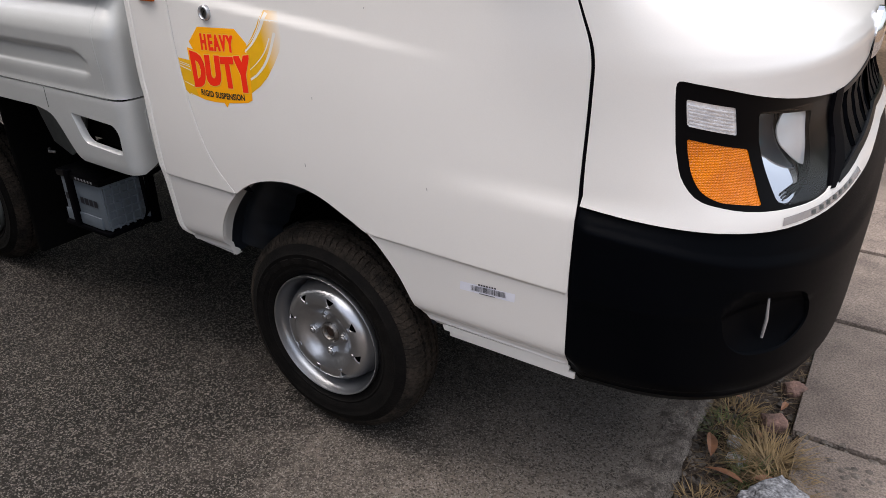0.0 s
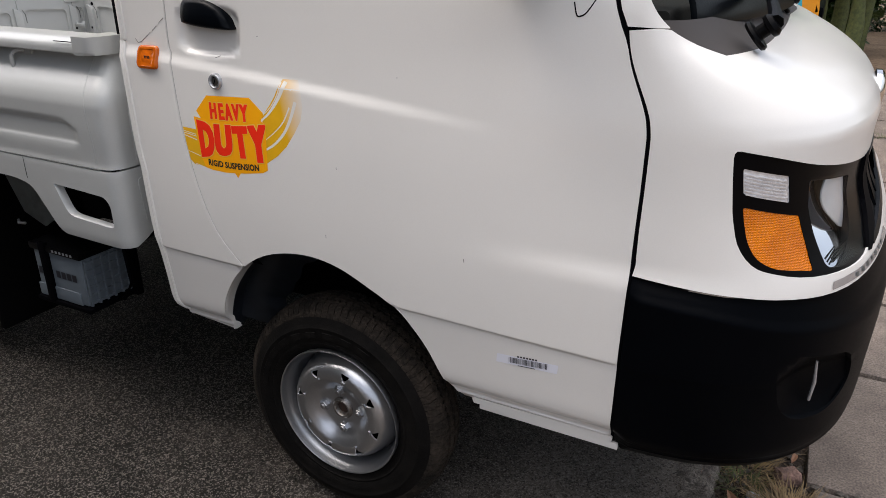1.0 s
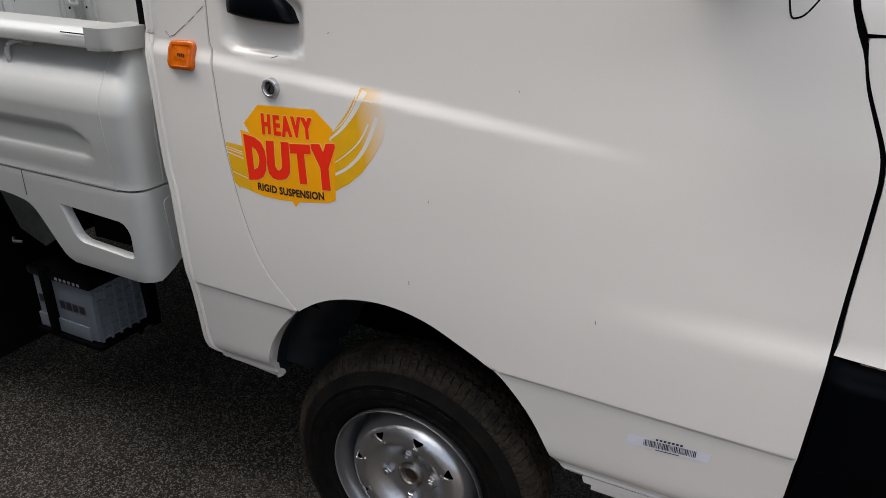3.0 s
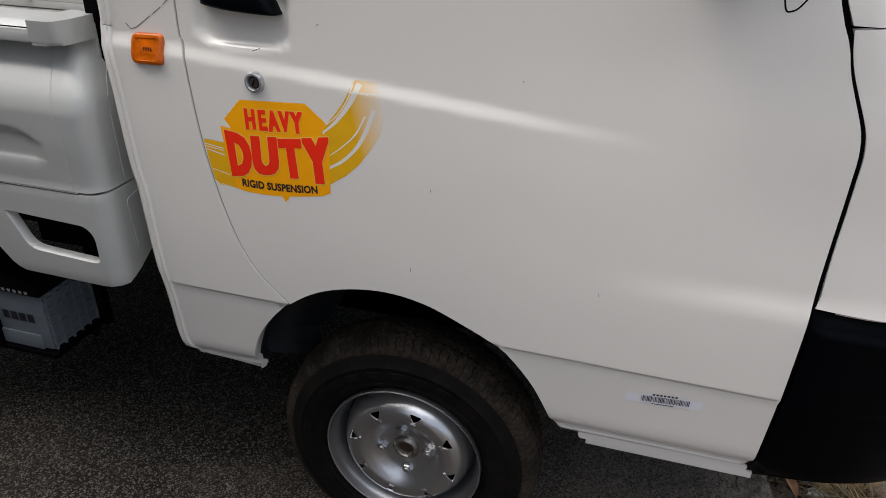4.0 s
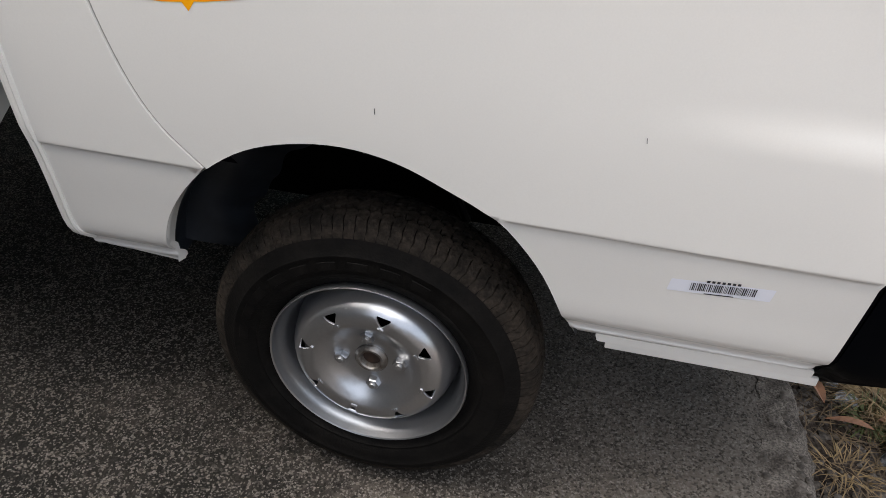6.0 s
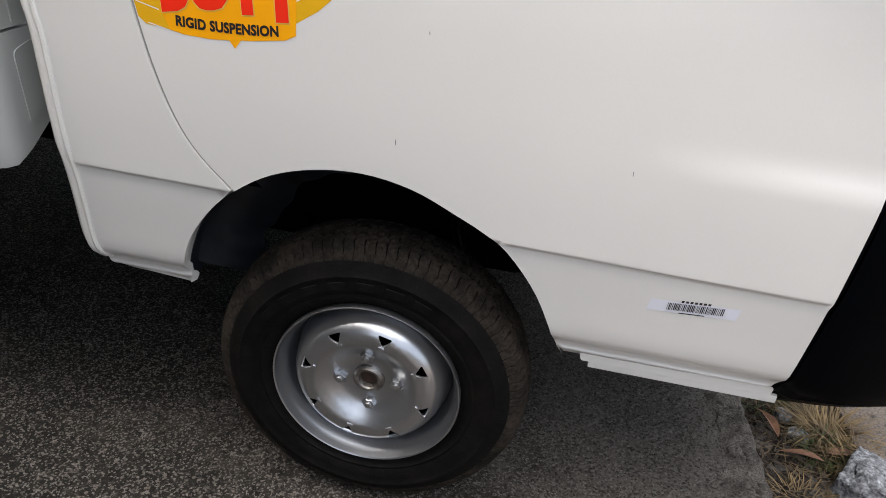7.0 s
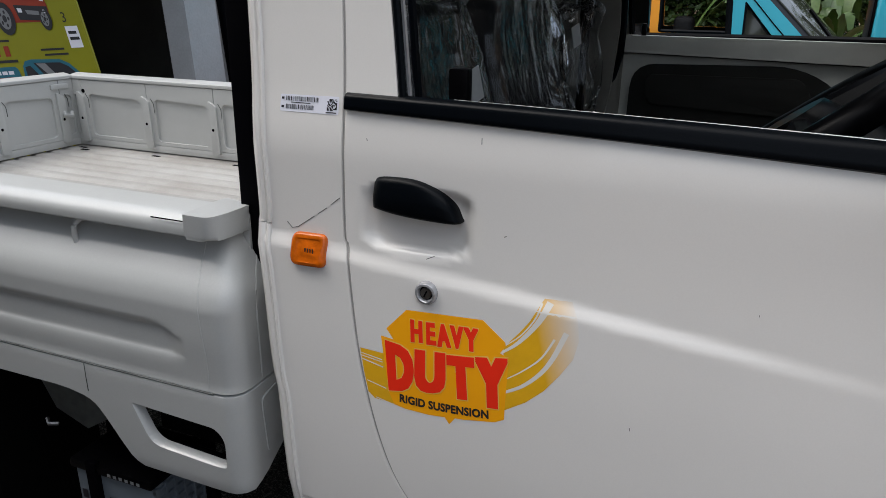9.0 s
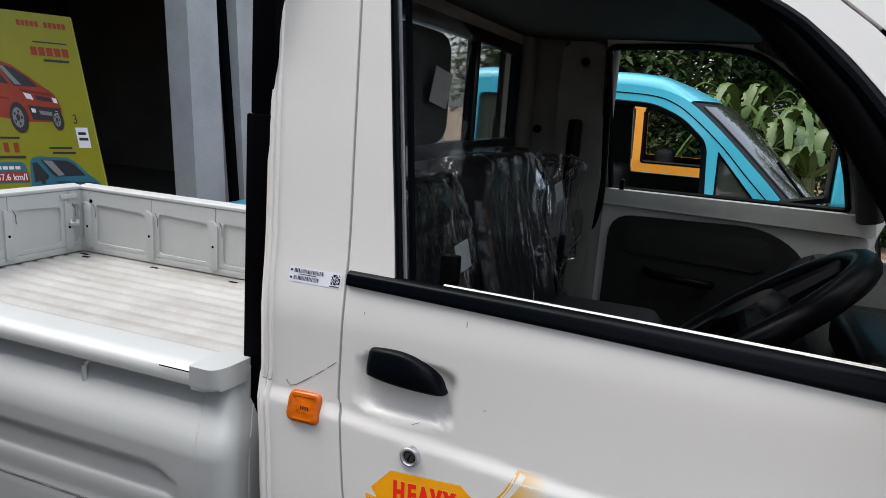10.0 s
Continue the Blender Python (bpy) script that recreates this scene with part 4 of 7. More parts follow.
def headlamp(side):
    m = (lambda q: q) if side == 0 else mirrored
    park = m(rounded([(.796, .930), (.878, .915), (.887, .873), (.803, .892)], .004))
    amb = m(rounded([(.806, .872), (.905, .852), (.911, .811), (.910, .769), (.849, .778), (.823, .792), (.812, .820)], [.004, .004, .01, .006, .01, .015, .02]))
    refl = m(rounded([(.917, .903), (1.023, .887), (1.020, .83), (1.012, .805), (.978, .776), (.950, .765), (.935, .769), (.931, .808)], [.006, .006, .02, .02, .015, .01, .01, .02]))
    h = skin("headlight", [m(lamp), park, amb, refl], inset(.004), BLACKG, truck, res=.02, depth=.014, label="headlight unit with amber indicator")
    skin("parking_lens", [park], inset(.006), RIBBED, h, res=.01, depth=.02, label="clear ribbed parking lens")
    for i in range(7):
        a = m([(.8005 + .0009 * i, .9225 - .0050 * i), (.8745 + .0010 * i, .9085 - .0052 * i), (.8747 + .0010 * i, .9065 - .0052 * i), (.8007 + .0009 * i, .9207 - .0050 * i)])
        skin("lens_rib", [a], inset(.0035), RIBBED, h, res=.02, depth=.003)
    skin("indicator_lens", [amb], inset(.005), AMBER, h, res=.01, depth=.02, label="amber indicator lens")
    # reflector bowl and clear cover
    def bowl(u, z):
        t = max(0, z - .765)
        return inset(.006 + .5 * t - 1.9 * t * t)(u, z)
    skin("reflector", [refl], bowl, CHROME, h, res=.005, depth=.01, label="chrome reflector")
    dome_o = m(rounded([(1.019, .886), (.972, .893), (.962, .872), (.966, .850), (.981, .830), (1.003, .812), (1.014, .808)], [.003, .006, .015, .015, .015, .012, .002]))
    dc = (1.0, .855) if side == 0 else (2 * UMID - 1.0, .855)
    skin("reflector_dome", [dome_o], lambda u, z: inset(.016 - .010 * max(0, 1 - ((u - dc[0]) / .05) ** 2 - ((z - dc[1]) / .05) ** 2))(u, z), PALESHELL, h, res=.008, depth=.003, label="pale grey inner shell")
    for i in range(3):
        skin("reflector_rib", [m([(.951 + .003 * i, .772 + .0045 * i), (.985 + .004 * i, .783 + .0035 * i), (.985 + .004 * i, .785 + .0035 * i), (.951 + .003 * i, .774 + .0045 * i)])], inset(.005), BLACKG, h, res=.02, depth=.004)
    cover = skin("lamp_cover", [m(rounded([(.916, .905), (1.076, .897), (1.080, .826), (1.036, .771), (.996, .761), (.950, .763), (.934, .768), (.930, .808)], .006))], inset(.003), CLEAR, h, res=.02, depth=.003, hem=False)
    cover.visible_shadow = False
    skin("lamp_bezel", [m([(1.025, .887), (1.077, .896), (1.080, .826), (1.036, .773), (1.002, .766), (1.000, .776), (1.018, .803), (1.024, .83)])], inset(.008), BRONZE, h, res=.015, depth=.01, label="brownish smoked bezel")
    return h


headlamp(0)
headlamp(1)
skin("reflex_strip", [[(.935, .734), (1.0, .737), (1.06, .746), (1.12, .757), (1.115, .767), (1.055, .757), (1.0, .749), (.937, .746)]], cab, SILVER, front, res=.02, lift=.001, hem=False, label="silver reflective strip")
bars_on("strip_mark", [(.985 + .015 * i, .992 + .015 * i, .7385 + .0024 * i, .7455 + .0024 * i) for i in range(7)], cab, GREYSTEEL, front, .002)

grille = skin("grille", [grille_o], inset(.03), BLACKM, truck, res=.03, depth=.01, label="black slotted grille")
for i in range(10):
    u = 1.115 + i * (2 * UMID - 2.23) / 9
    k = math.sin((u - 1.08) / .53 * math.pi)
    zt, zb = .892 + .006 * k, .775 + .012 * k
    s = 1 if i < 5 else -1
    skin("slat", [[(u - .016, zb + .004), (u + .016, zb + .004), (u + .012 + .004 * s, zt - .004), (u - .012 + .004 * s, zt - .004)]], inset(.004), BLACKP, grille, res=.03, depth=.022)
skin("grille_rim", [[(1.090, .899), (1.20, .902), (UMID, .906), (2 * UMID - 1.20, .902), (2 * UMID - 1.090, .899), (2 * UMID - 1.088, .889), (2 * UMID - 1.20, .892), (UMID, .896), (1.20, .892), (1.088, .889)]], inset(-.002), BLACKG, grille, res=.03, depth=.03)
skin("grille_rim", [[(1.050, .765), (1.14, .778), (UMID, .792), (2 * UMID - 1.14, .778), (2 * UMID - 1.050, .765), (2 * UMID - 1.053, .774), (2 * UMID - 1.14, .788), (UMID, .802), (1.14, .788), (1.053, .774)]], inset(-.002), BLACKG, grille, res=.03, depth=.03)
for m in (lambda q: q, mirrored):
    skin("grille_edge", [m([(1.079, .9015), (1.106, .9005), (1.104, .815), (1.085, .785), (1.036, .7625), (1.028, .7635), (1.050, .784), (1.068, .806), (1.0765, .828), (1.0775, .850)])], inset(-.0025), BLACKM, grille, res=.02, depth=.02)
em = cab(UMID, .935)
part("emblem", turned(lathe([(.0, -.012), (.03, -.011), (.045, -.006), (.052, .0), (.052, .01)], 40), pose(em[0] + .004, em[1], em[2] + .004, 0, 0, 90) @ Matrix.Scale(1.25, 4, (1, 0, 0))), CHROME, front, "plain oval chrome badge")

# bumper: its own swell over the nose, with a ledge on top
top_z = pchip([p[0] for p in bump_top], [p[1] for p in bump_top])
ledge_d = pchip([.60, .726, .85, .95, 1.02, 1.10, UMID], [.030, .032, .045, .058, .075, .09, .10])


def bump_map(u, z):
    """The nose shape with a ledge along the top that falls to a rounded edge."""
    e = .002
    P = Vector(cab(u, z))
    n = (Vector(cab(u + e, z)) - Vector(cab(u - e, z))).cross(Vector(cab(u, z + e)) - Vector(cab(u, z - e))).normalized()
    w = UMID - abs(u - UMID)
    d, l = top_z(w) - z, ledge_d(w)
    off = -.010 + .013 * step(0, l, d) + .007 * step(l * .72, l * 1.15, d) - .03 * step(.40, .33, z)
    return tuple(P + n * off * step(.598, .64, w))


fog = rounded([(.850, .634), (.886, .637), (.998, .607), (1.014, .530), (.972, .494), (.902, .503), (.870, .536)], .034)
bb = smooth_line([(.6065, .405), (.612, .380), (.630, .364), (.72, .362), (.825, .364), (.926, .366), (1.05, .372), (1.2, .378), (UMID, .38)], 3)
b_out = bb + mirrored(bb)[1:] + [(2 * UMID - .6125, .60)] + [(u, z - .004) for u, z in mirrored(bt)[1:-1]] + [(u, z - .004) for u, z in bt[::-1][1:]] + [(.6125, .617), (.6075, .455)]
bumper = skin("bumper", [b_out, fog, mirrored(fog)], bump_map, BLACKP, truck, res=.02, depth=.03, rows=np.concatenate([np.arange(.37, .58, .016), np.arange(.59, .77, .005)]), label="matt black plastic front bumper")
for s in (0, 1):
    m = (lambda q: q) if s == 0 else mirrored
    fc = (.935, .565)

    def pocket(u, z, s=s):
        uu = u if s == 0 else 2 * UMID - u
        d = max(0, 1 - ((uu - fc[0]) / .08) ** 2 - ((z - fc[1]) / .075) ** 2)
        P = Vector(bump_map(u, z))
        q = Vector(bump_map(u, z)) - Vector(bump_map(u - .004, z))
        n = q.cross(Vector((0, 0, 1))).normalized()
        return tuple(P - n * (.003 + .030 * d))
    fp = skin("fog_pocket", [m(fog)], pocket, BLACKP, bumper, res=.012, depth=.005, label="black fog lamp pocket")
    uu = .944 if s == 0 else 2 * UMID - .944
    bm = bmesh.new()
    a = Vector(pocket(uu + .002, .598))
    b = Vector(pocket(uu, .52))
    out = (a - Vector((.45, .6, .56))).normalized()
    part("fog_rim", tube([a + out * .006, (a + b) / 2 + out * .010, b + out * .006], [.0020, .0030, .0026], 8), SILVER, fp, "bright slot edge")

# cowl, windscreen, pillars, roof
cw = [(u, z - .002) for u, z in top_edge]
cowl_o = [(.751, 1.112)] + cw[1:-1] + [(2 * UMID - .751, 1.112)] + mirrored([(.70, 1.128)]) + [(UMID, 1.128), (.70, 1.128)]
skin("cowl", [cowl_o], inset(.006), COWLM, truck, res=.02, depth=.01, label="dark grey cowl under the windscreen")


def screen(s, t):
    """Windscreen: s across from the near side to the far one, t from the foot to the top."""
    y = .085 + .03 * t + s * (1.24 - .06 * t)
    bow = .10 * (1 - (2 * s - 1) ** 2)
    return (.635 - .485 * max(t, 0) ** 1.4 + .05 * s * t + bow, y, 1.112 + .623 * t)


ws = skin("windscreen", [[(0.03, .03), (.97, .03), (.97, .97), (.03, .97)]], screen, GLASS, truck, res=.08, hem=False, label="windscreen glass")
ws.visible_shadow = False
skin("windscreen_rubber", [[(0, 0), (1, 0), (1, 1), (0, 1)], [(.05, .07), (.95, .07), (.95, .95), (.05, .95)]], screen, RUBBER, truck, res=.05, lift=.003, depth=.01)
for y0, z0 in ((.12, 1.098), (.74, 1.108)):
    wp = part("wiper", turned(lathe([(.0, .0), (.023, .0), (.025, .004), (.023, .008), (.011, .010), (.011, .022), (.017, .024), (.018, .030), (.014, .036), (.0, .037)], 28, "z"), pose(.712, y0, z0, 0, 50, 0)), BLACKG, truck, "black windscreen wiper")
    part("wiper_arm", tube([(.738, y0, z0 + .022), (.735, y0 + .03, z0 + .030), (.715, y0 + .16, z0 + .052), (.69, y0 + .30, z0 + .085)], [.012, .010, .007, .005], 8), BLACKG, wp)
    part("wiper_blade", tube([(.715, y0 + .10, z0 + .055), (.695, y0 + .30, z0 + .08), (.675, y0 + .52, z0 + .10)], .006, 6), RUBBER, wp)
pil = [(.5575, 1.1172)] + [(u + .0075, z) for u, z in front_cut if z > 1.125]
pil_o = pil + [(.12, 1.75)] + [(.20, 1.70), (.30, 1.635), (.40, 1.53), (.50, 1.38), (.56, 1.27), (.66, 1.16), (.751, 1.1165)]
skin("windscreen_pillar", [pil_o], cab, PAINT, truck, res=.02, label="white windscreen pillar")
skin("windscreen_pillar", [pil_o], lambda u, z: (cab(u, z)[0] + .10 * step(1.12, 1.4, z), 2 * YC - cab(u, z)[1], z), PAINT, truck, res=.03)
bm = box(-.54, .16, .10, 1.31, 1.735, 1.80, .03, 3)
part("roof", bm, PAINT, truck)
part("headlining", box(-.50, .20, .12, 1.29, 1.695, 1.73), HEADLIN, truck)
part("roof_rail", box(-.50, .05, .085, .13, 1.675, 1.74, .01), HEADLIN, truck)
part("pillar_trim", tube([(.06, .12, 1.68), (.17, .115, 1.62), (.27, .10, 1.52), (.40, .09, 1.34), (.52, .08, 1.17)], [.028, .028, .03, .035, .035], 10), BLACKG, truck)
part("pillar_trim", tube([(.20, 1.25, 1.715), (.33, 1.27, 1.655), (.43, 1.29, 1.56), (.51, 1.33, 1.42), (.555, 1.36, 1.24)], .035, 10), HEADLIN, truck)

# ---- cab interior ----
part("back_wall", box(-.50, -.46, .06, 1.35, .72, 1.36), SHADETRIM, truck, "brown grey cab back wall")
part("back_wall", box(-.50, -.46, .125, .24, 1.36, 1.70), SHADETRIM, truck)
part("back_wall", box(-.50, -.46, 1.225, 1.35, 1.36, 1.70), SHADETRIM, truck)
part("back_wall", box(-.50, -.46, .24, 1.225, 1.655, 1.70), SHADETRIM, truck)
bm = bmesh.new()
for y0, y1, z0, z1 in ((.24, 1.225, 1.355, 1.392), (.24, 1.225, 1.632, 1.665), (.24, .275, 1.39, 1.635), (1.185, 1.225, 1.39, 1.635), (.80, .835, 1.39, 1.635)):
    box(-.475, -.445, y0, y1, z0, z1, .006, 2, bm)
rw = part("rear_window_frame", bm, RUBBER, truck, "black framed rear window of cab")
gl = part("pane", box(-.462, -.458, .26, 1.20, 1.39, 1.635), GLASS, rw)
gl.visible_shadow = False
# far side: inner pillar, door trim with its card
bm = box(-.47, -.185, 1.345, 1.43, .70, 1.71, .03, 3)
part("inner_pillar", bm, SHADETRIM, truck, "brown grey inner door pillar")
part("pillar_cover", prism(rounded([(-.345, 1.69), (-.222, 1.69), (-.192, 1.28), (-.205, 1.10), (-.26, .74), (-.36, .74)], .02), 1.322, 1.35, .012), SHADETRIM, truck)
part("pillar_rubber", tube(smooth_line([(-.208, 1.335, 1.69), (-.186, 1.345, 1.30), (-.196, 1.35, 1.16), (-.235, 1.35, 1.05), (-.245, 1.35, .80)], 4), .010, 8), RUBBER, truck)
part("corner_trim", box(-.50, -.43, 1.27, 1.40, .72, 1.71, .025, 3), SHADETRIM, truck)
part("belt_reel", box(-.305, -.262, 1.285, 1.33, 1.27, 1.46, .015), BLACKG, truck)
for z in (1.63, 1.42, 1.24):
    part("trim_plug", turned(lathe([(.0, -.006), (.012, -.006), (.014, .004)], 16), pose(-.275 if z > 1.5 else -.41, 1.32 if z > 1.5 else 1.34, z)), BLACKG, truck)
part("roof_rail", box(-.52, .32, 1.24, 1.43, 1.694, 1.75, .01), HEADLIN, truck)
part("seat_belt", tube([(-.284, 1.30, 1.38), (-.28, 1.27, 1.10), (-.27, 1.2, .85)], .012, 8), BLACKG, truck)


def far(u, z):
    return (u, 1.44 - .35 * max(0, z - 1.25) + .02 * step(1.0, .6, z), z)


fo = smooth_line([(.58, .45), (.62, .75), (.63, 1.0), (.60, 1.17), (.57, 1.30), (.525, 1.44), (.46, 1.56), (.37, 1.66), (.24, 1.715), (.06, 1.725), (-.21, 1.715)], 4)
far_open = rounded([(-.170, 1.250), (-.203, 1.672), (-.074, 1.678), (.064, 1.682), (.199, 1.670), (.310, 1.597), (.404, 1.499), (.452, 1.435), (.484, 1.346), (.507, 1.256)], [.012, .02, .02, .05, .05, .04, .03, .03, .03, .012])
fd = skin("far_door", [[(-.19, .45)] + fo, far_open], far, TRIM, truck, res=.05, depth=-.03, label="far side door with grey trim and dark card")
part("door_top", prism(rounded([(-.19, 1.252), (.57, 1.250), (.58, 1.19), (-.19, 1.205)], .01), 1.375, 1.44, .008), TRIM, fd)
part("door_trim", prism(rounded([(-.19, 1.20), (.57, 1.185), (.58, .60), (-.19, .60)], .02), 1.40, 1.44), TRIM, fd)
card = rounded([(-.158, 1.172), (.30, 1.182), (.43, 1.10), (.46, .70), (-.16, .70)], [.07, .14, .08, .03, .03])
part("door_card", prism(card, 1.385, 1.402, .006), DARKTRIM, fd, "dark grey door card")
part("card_pad", prism(rounded([(-.115, 1.145), (.30, 1.150), (.335, 1.10), (.30, 1.045), (-.105, 1.06)], .02), 1.377, 1.39, .005), DARKTRIM, fd)
part("pull_handle", tube([(-.03, 1.375, 1.01), (.0, 1.345, 1.005), (.14, 1.345, .995), (.17, 1.375, .99)], .014, 10), BLACKG, fd)
part("window_rubber", tube([(u, far(u, z)[1] - .01, z) for u, z in far_open], .009, 6, True), RUBBER, fd)
part("lock_button", box(-.14, -.125, 1.385, 1.40, 1.25, 1.285, .004), BLACKG, fd)
part("cab_floor", box(-.46, .62, .05, 1.40, .66, .70), UNDER, truck)
part("engine_box", box(-.44, .05, .06, 1.36, .70, .88, .03), SEATM, truck)
# dashboard and steering
bm = prism(rounded([(.34, .75), (.36, 1.08), (.42, 1.13), (.60, 1.135), (.60, .75)], [.02, .04, .04, .01, .01]), .06, 1.36)
part("dashboard", bm, DARKTRIM, truck, "dark grey dashboard")
part("binnacle", box(.36, .50, .20, .52, 1.10, 1.175, .03, 3), BLACKG, truck)
part("tray", box(.40, .52, .62, 1.2, 1.125, 1.16, .02), DARKTRIM, truck)
sw_m = pose(.225, .36, 1.165, -4, -38, 0)
ring = [sw_m @ Vector((.185 * math.cos(a), .185 * math.sin(a), 0)) for a in [2 * math.pi * k / 48 for k in range(48)]]
sw = part("steering_wheel", tube(ring, .0225, 12, True), BLACKG, truck, "black steering wheel")
part("wheel_boss", turned(lathe([(.0, .03), (.05, .028), (.062, .01), (.06, -.03), (.04, -.12), (.0, -.12)], 28, "z"), sw_m), BLACKG, sw)
for a in (20, 160, 270):
    c, s = math.cos(radians(a)), math.sin(radians(a))
    part("spoke", tube([sw_m @ Vector((.05 * c, .05 * s, .005)), sw_m @ Vector((.18 * c, .18 * s, .0))], [.022, .014], 8), BLACKG, sw)
part("steering_column", tube([sw_m @ Vector((0, 0, -.10)), sw_m @ Vector((0, 0, -.5))], .04, 12), BLACKG, truck)
part("column_stalk", tube([sw_m @ Vector((0, 0, -.09)), sw_m @ Vector((-.02, -.16, -.06))], [.010, .014], 8), BLACKG, truck)


def crumple(bm, amp, sc, seed):
    off = Vector((seed * 3.1, seed * 1.7, seed))
    for v in bm.verts:
        p = v.co * sc + off
        v.co += Vector((noise.noise(p), noise.noise(p + Vector((9, 2, 1))), noise.noise(p + Vector((3, 8, 5))))) * amp


def wrap_shape(y0, y1, zt, grow):
    """A seat back that leans, narrows to rounded shoulders and thickens at the sides."""
    bm = box(-.45 - grow, -.30 + grow, y0 - grow, y1 + grow, .86, zt + grow, .05, 4)
    bmesh.ops.subdivide_edges(bm, edges=[e for e in bm.edges if e.calc_length() > .10], cuts=9, use_grid_fill=True)
    mid = (y0 + y1) / 2
    for v in bm.verts:
        k = step(.86, zt, v.co.z)
        v.co.x += -.10 * k + .06 + .018 * abs((v.co.y - mid) / (y1 - y0) * 2) ** 3
        v.co.y = mid + (v.co.y - mid) * (1 - .10 * k - .16 * step(zt - .10, zt + .02, v.co.z))
    return bm


def seat(y0, y1, zt, head):
    mid = (y0 + y1) / 2
    s = part("seat", wrap_shape(y0, y1, zt, 0), SEATM, truck, "black seat back in clear plastic wrap")
    part("cushion", box(-.42, .05, y0, y1, .86, .97, .04, 3), SEATM, s)
    bm = wrap_shape(y0, y1, zt, .014)
    bmesh.ops.subdivide_edges(bm, edges=bm.edges, cuts=1, use_grid_fill=True)
    off = Vector((y0 * 9, 2, y0 * 5))
    for v in bm.verts:
        p = Vector((v.co.x * 16, v.co.y * 16, v.co.z * 5)) + off
        g = .3 + .9 * step(.35, .9, (v.co.y - y0) / (y1 - y0))
        v.co += Vector((noise.noise(p) * .016, noise.noise(p + Vector((5, 1, 3))) * .010, noise.noise(p + Vector((2, 7, 1))) * .006)) * g
    crumple(bm, .002, 40, y0 * 5 + 3)
    w = part("plastic_wrap", bm, WRAP, s, "crinkled clear plastic wrap", smooth=False)
    w.visible_shadow = False
    # gathered folds of film, drawn as white highlight streaks from shoulder down the far edge
    rs = random.Random(int(y0 * 100))
    for k in range(14):
        z = rs.uniform(1.05, zt)
        y, dz = y1 - abs(rs.gauss(0, .28)) * (y1 - y0), rs.uniform(.012, .03)
        pts = []
        for i in range(6):
            zz, yy = z - dz * i, y + .004 * i * rs.uniform(-1, 1.4)
            pts.append((-.222 - .10 * step(.86, zt, zz) + rs.uniform(.0, .006), min(max(yy, y0 + .01), y1 - .01), zz))
        part("film_crinkle", tube(pts, [.0002, .0006, .0009, .0007, .0005, .0002], 4), FILMGLINT, s)
    if head:
        part("headrest", box(-.47, -.37, mid - .06, mid + .17, zt + .06, zt + .28, .049, 5), SEATM, s)
        for dy in (-.05, .07):
            part("headrest_rod", tube([(-.42, mid + dy, zt - .02), (-.425, mid + dy, zt + .08)], .006, 8), ZINC, s)
        hm = box(-.49, -.35, mid - .09, mid + .25, zt - .01, zt + .31, .06, 3)
        bmesh.ops.subdivide_edges(hm, edges=hm.edges, cuts=5, use_grid_fill=True)
        crumple(hm, .045, 9, 4)
        crumple(hm, .014, 40, 6)
        w2 = part("plastic_wrap", hm, MILKY, s, "milky plastic bag over headrest", smooth=False)
        w2.visible_shadow = False
        part("tag", turned(box(-.026, .026, -.001, .001, -.032, .032), pose(-.345, mid + .03, zt + .17, 0, 14, 75)), SHADETAG, s, "white paper tag")
        part("tag", turned(box(-.018, .018, -.001, .001, -.027, .027), pose(-.262, mid - .02, zt - .12, 0, -18, 70)), SHADETAG, s, "white paper tag")
    else:
        part("tag", turned(box(-.018, .018, -.001, .001, -.027, .027), pose(-.262, y1 - .03, zt - .10, 0, -20, 70)), SHADETAG, s, "white paper tag")
        lf = box(-.36, -.25, y1 + .02, y1 + .17, .90, zt - .03, .04, 3)
        bmesh.ops.subdivide_edges(lf, edges=lf.edges, cuts=6, use_grid_fill=True)
        crumple(lf, .05, 9, 8)
        crumple(lf, .02, 34, 5)
        lo = part("loose_film", lf, WRAP, s, "loose crumpled clear film", smooth=False)
        lo.visible_shadow = False
    return s


seat(.13, .46, 1.335, True)
seat(.50, 1.09, 1.36, False)

# ---- wheels ----
R = .275
crown = pchip([.0005, .004, .009, .0145, .022, .032, .045, .058, .071, .083, .094, .104, .112], [.2290, .2385, .2465, .2520, .2558, .2582, .2598, .2605, .2600, .2582, .2550, .2505, .2440])
prof = [(.146, .016), (.154, .009), (.162, .003), (.168, -.001), (.1715, -.0032), (.1735, -.0050), (.1760, -.0050), (.1775, -.0042), (.186, -.0075), (.196, -.0088), (.207, -.0082), (.2085, -.0092), (.2105, -.0092), (.2120, -.0078), (.2200, -.0045), (.2275, -.0008), (.2345, .0035), (.2405, .0090), (.2460, .0145), (.2498, .022), (.2522, .032), (.2538, .045), (.2545, .058), (.2540, .071), (.2522, .083), (.2490, .094), (.2440, .104), (.236, .113), (.225, .119), (.20, .123), (.18, .122), (.150, .116)]


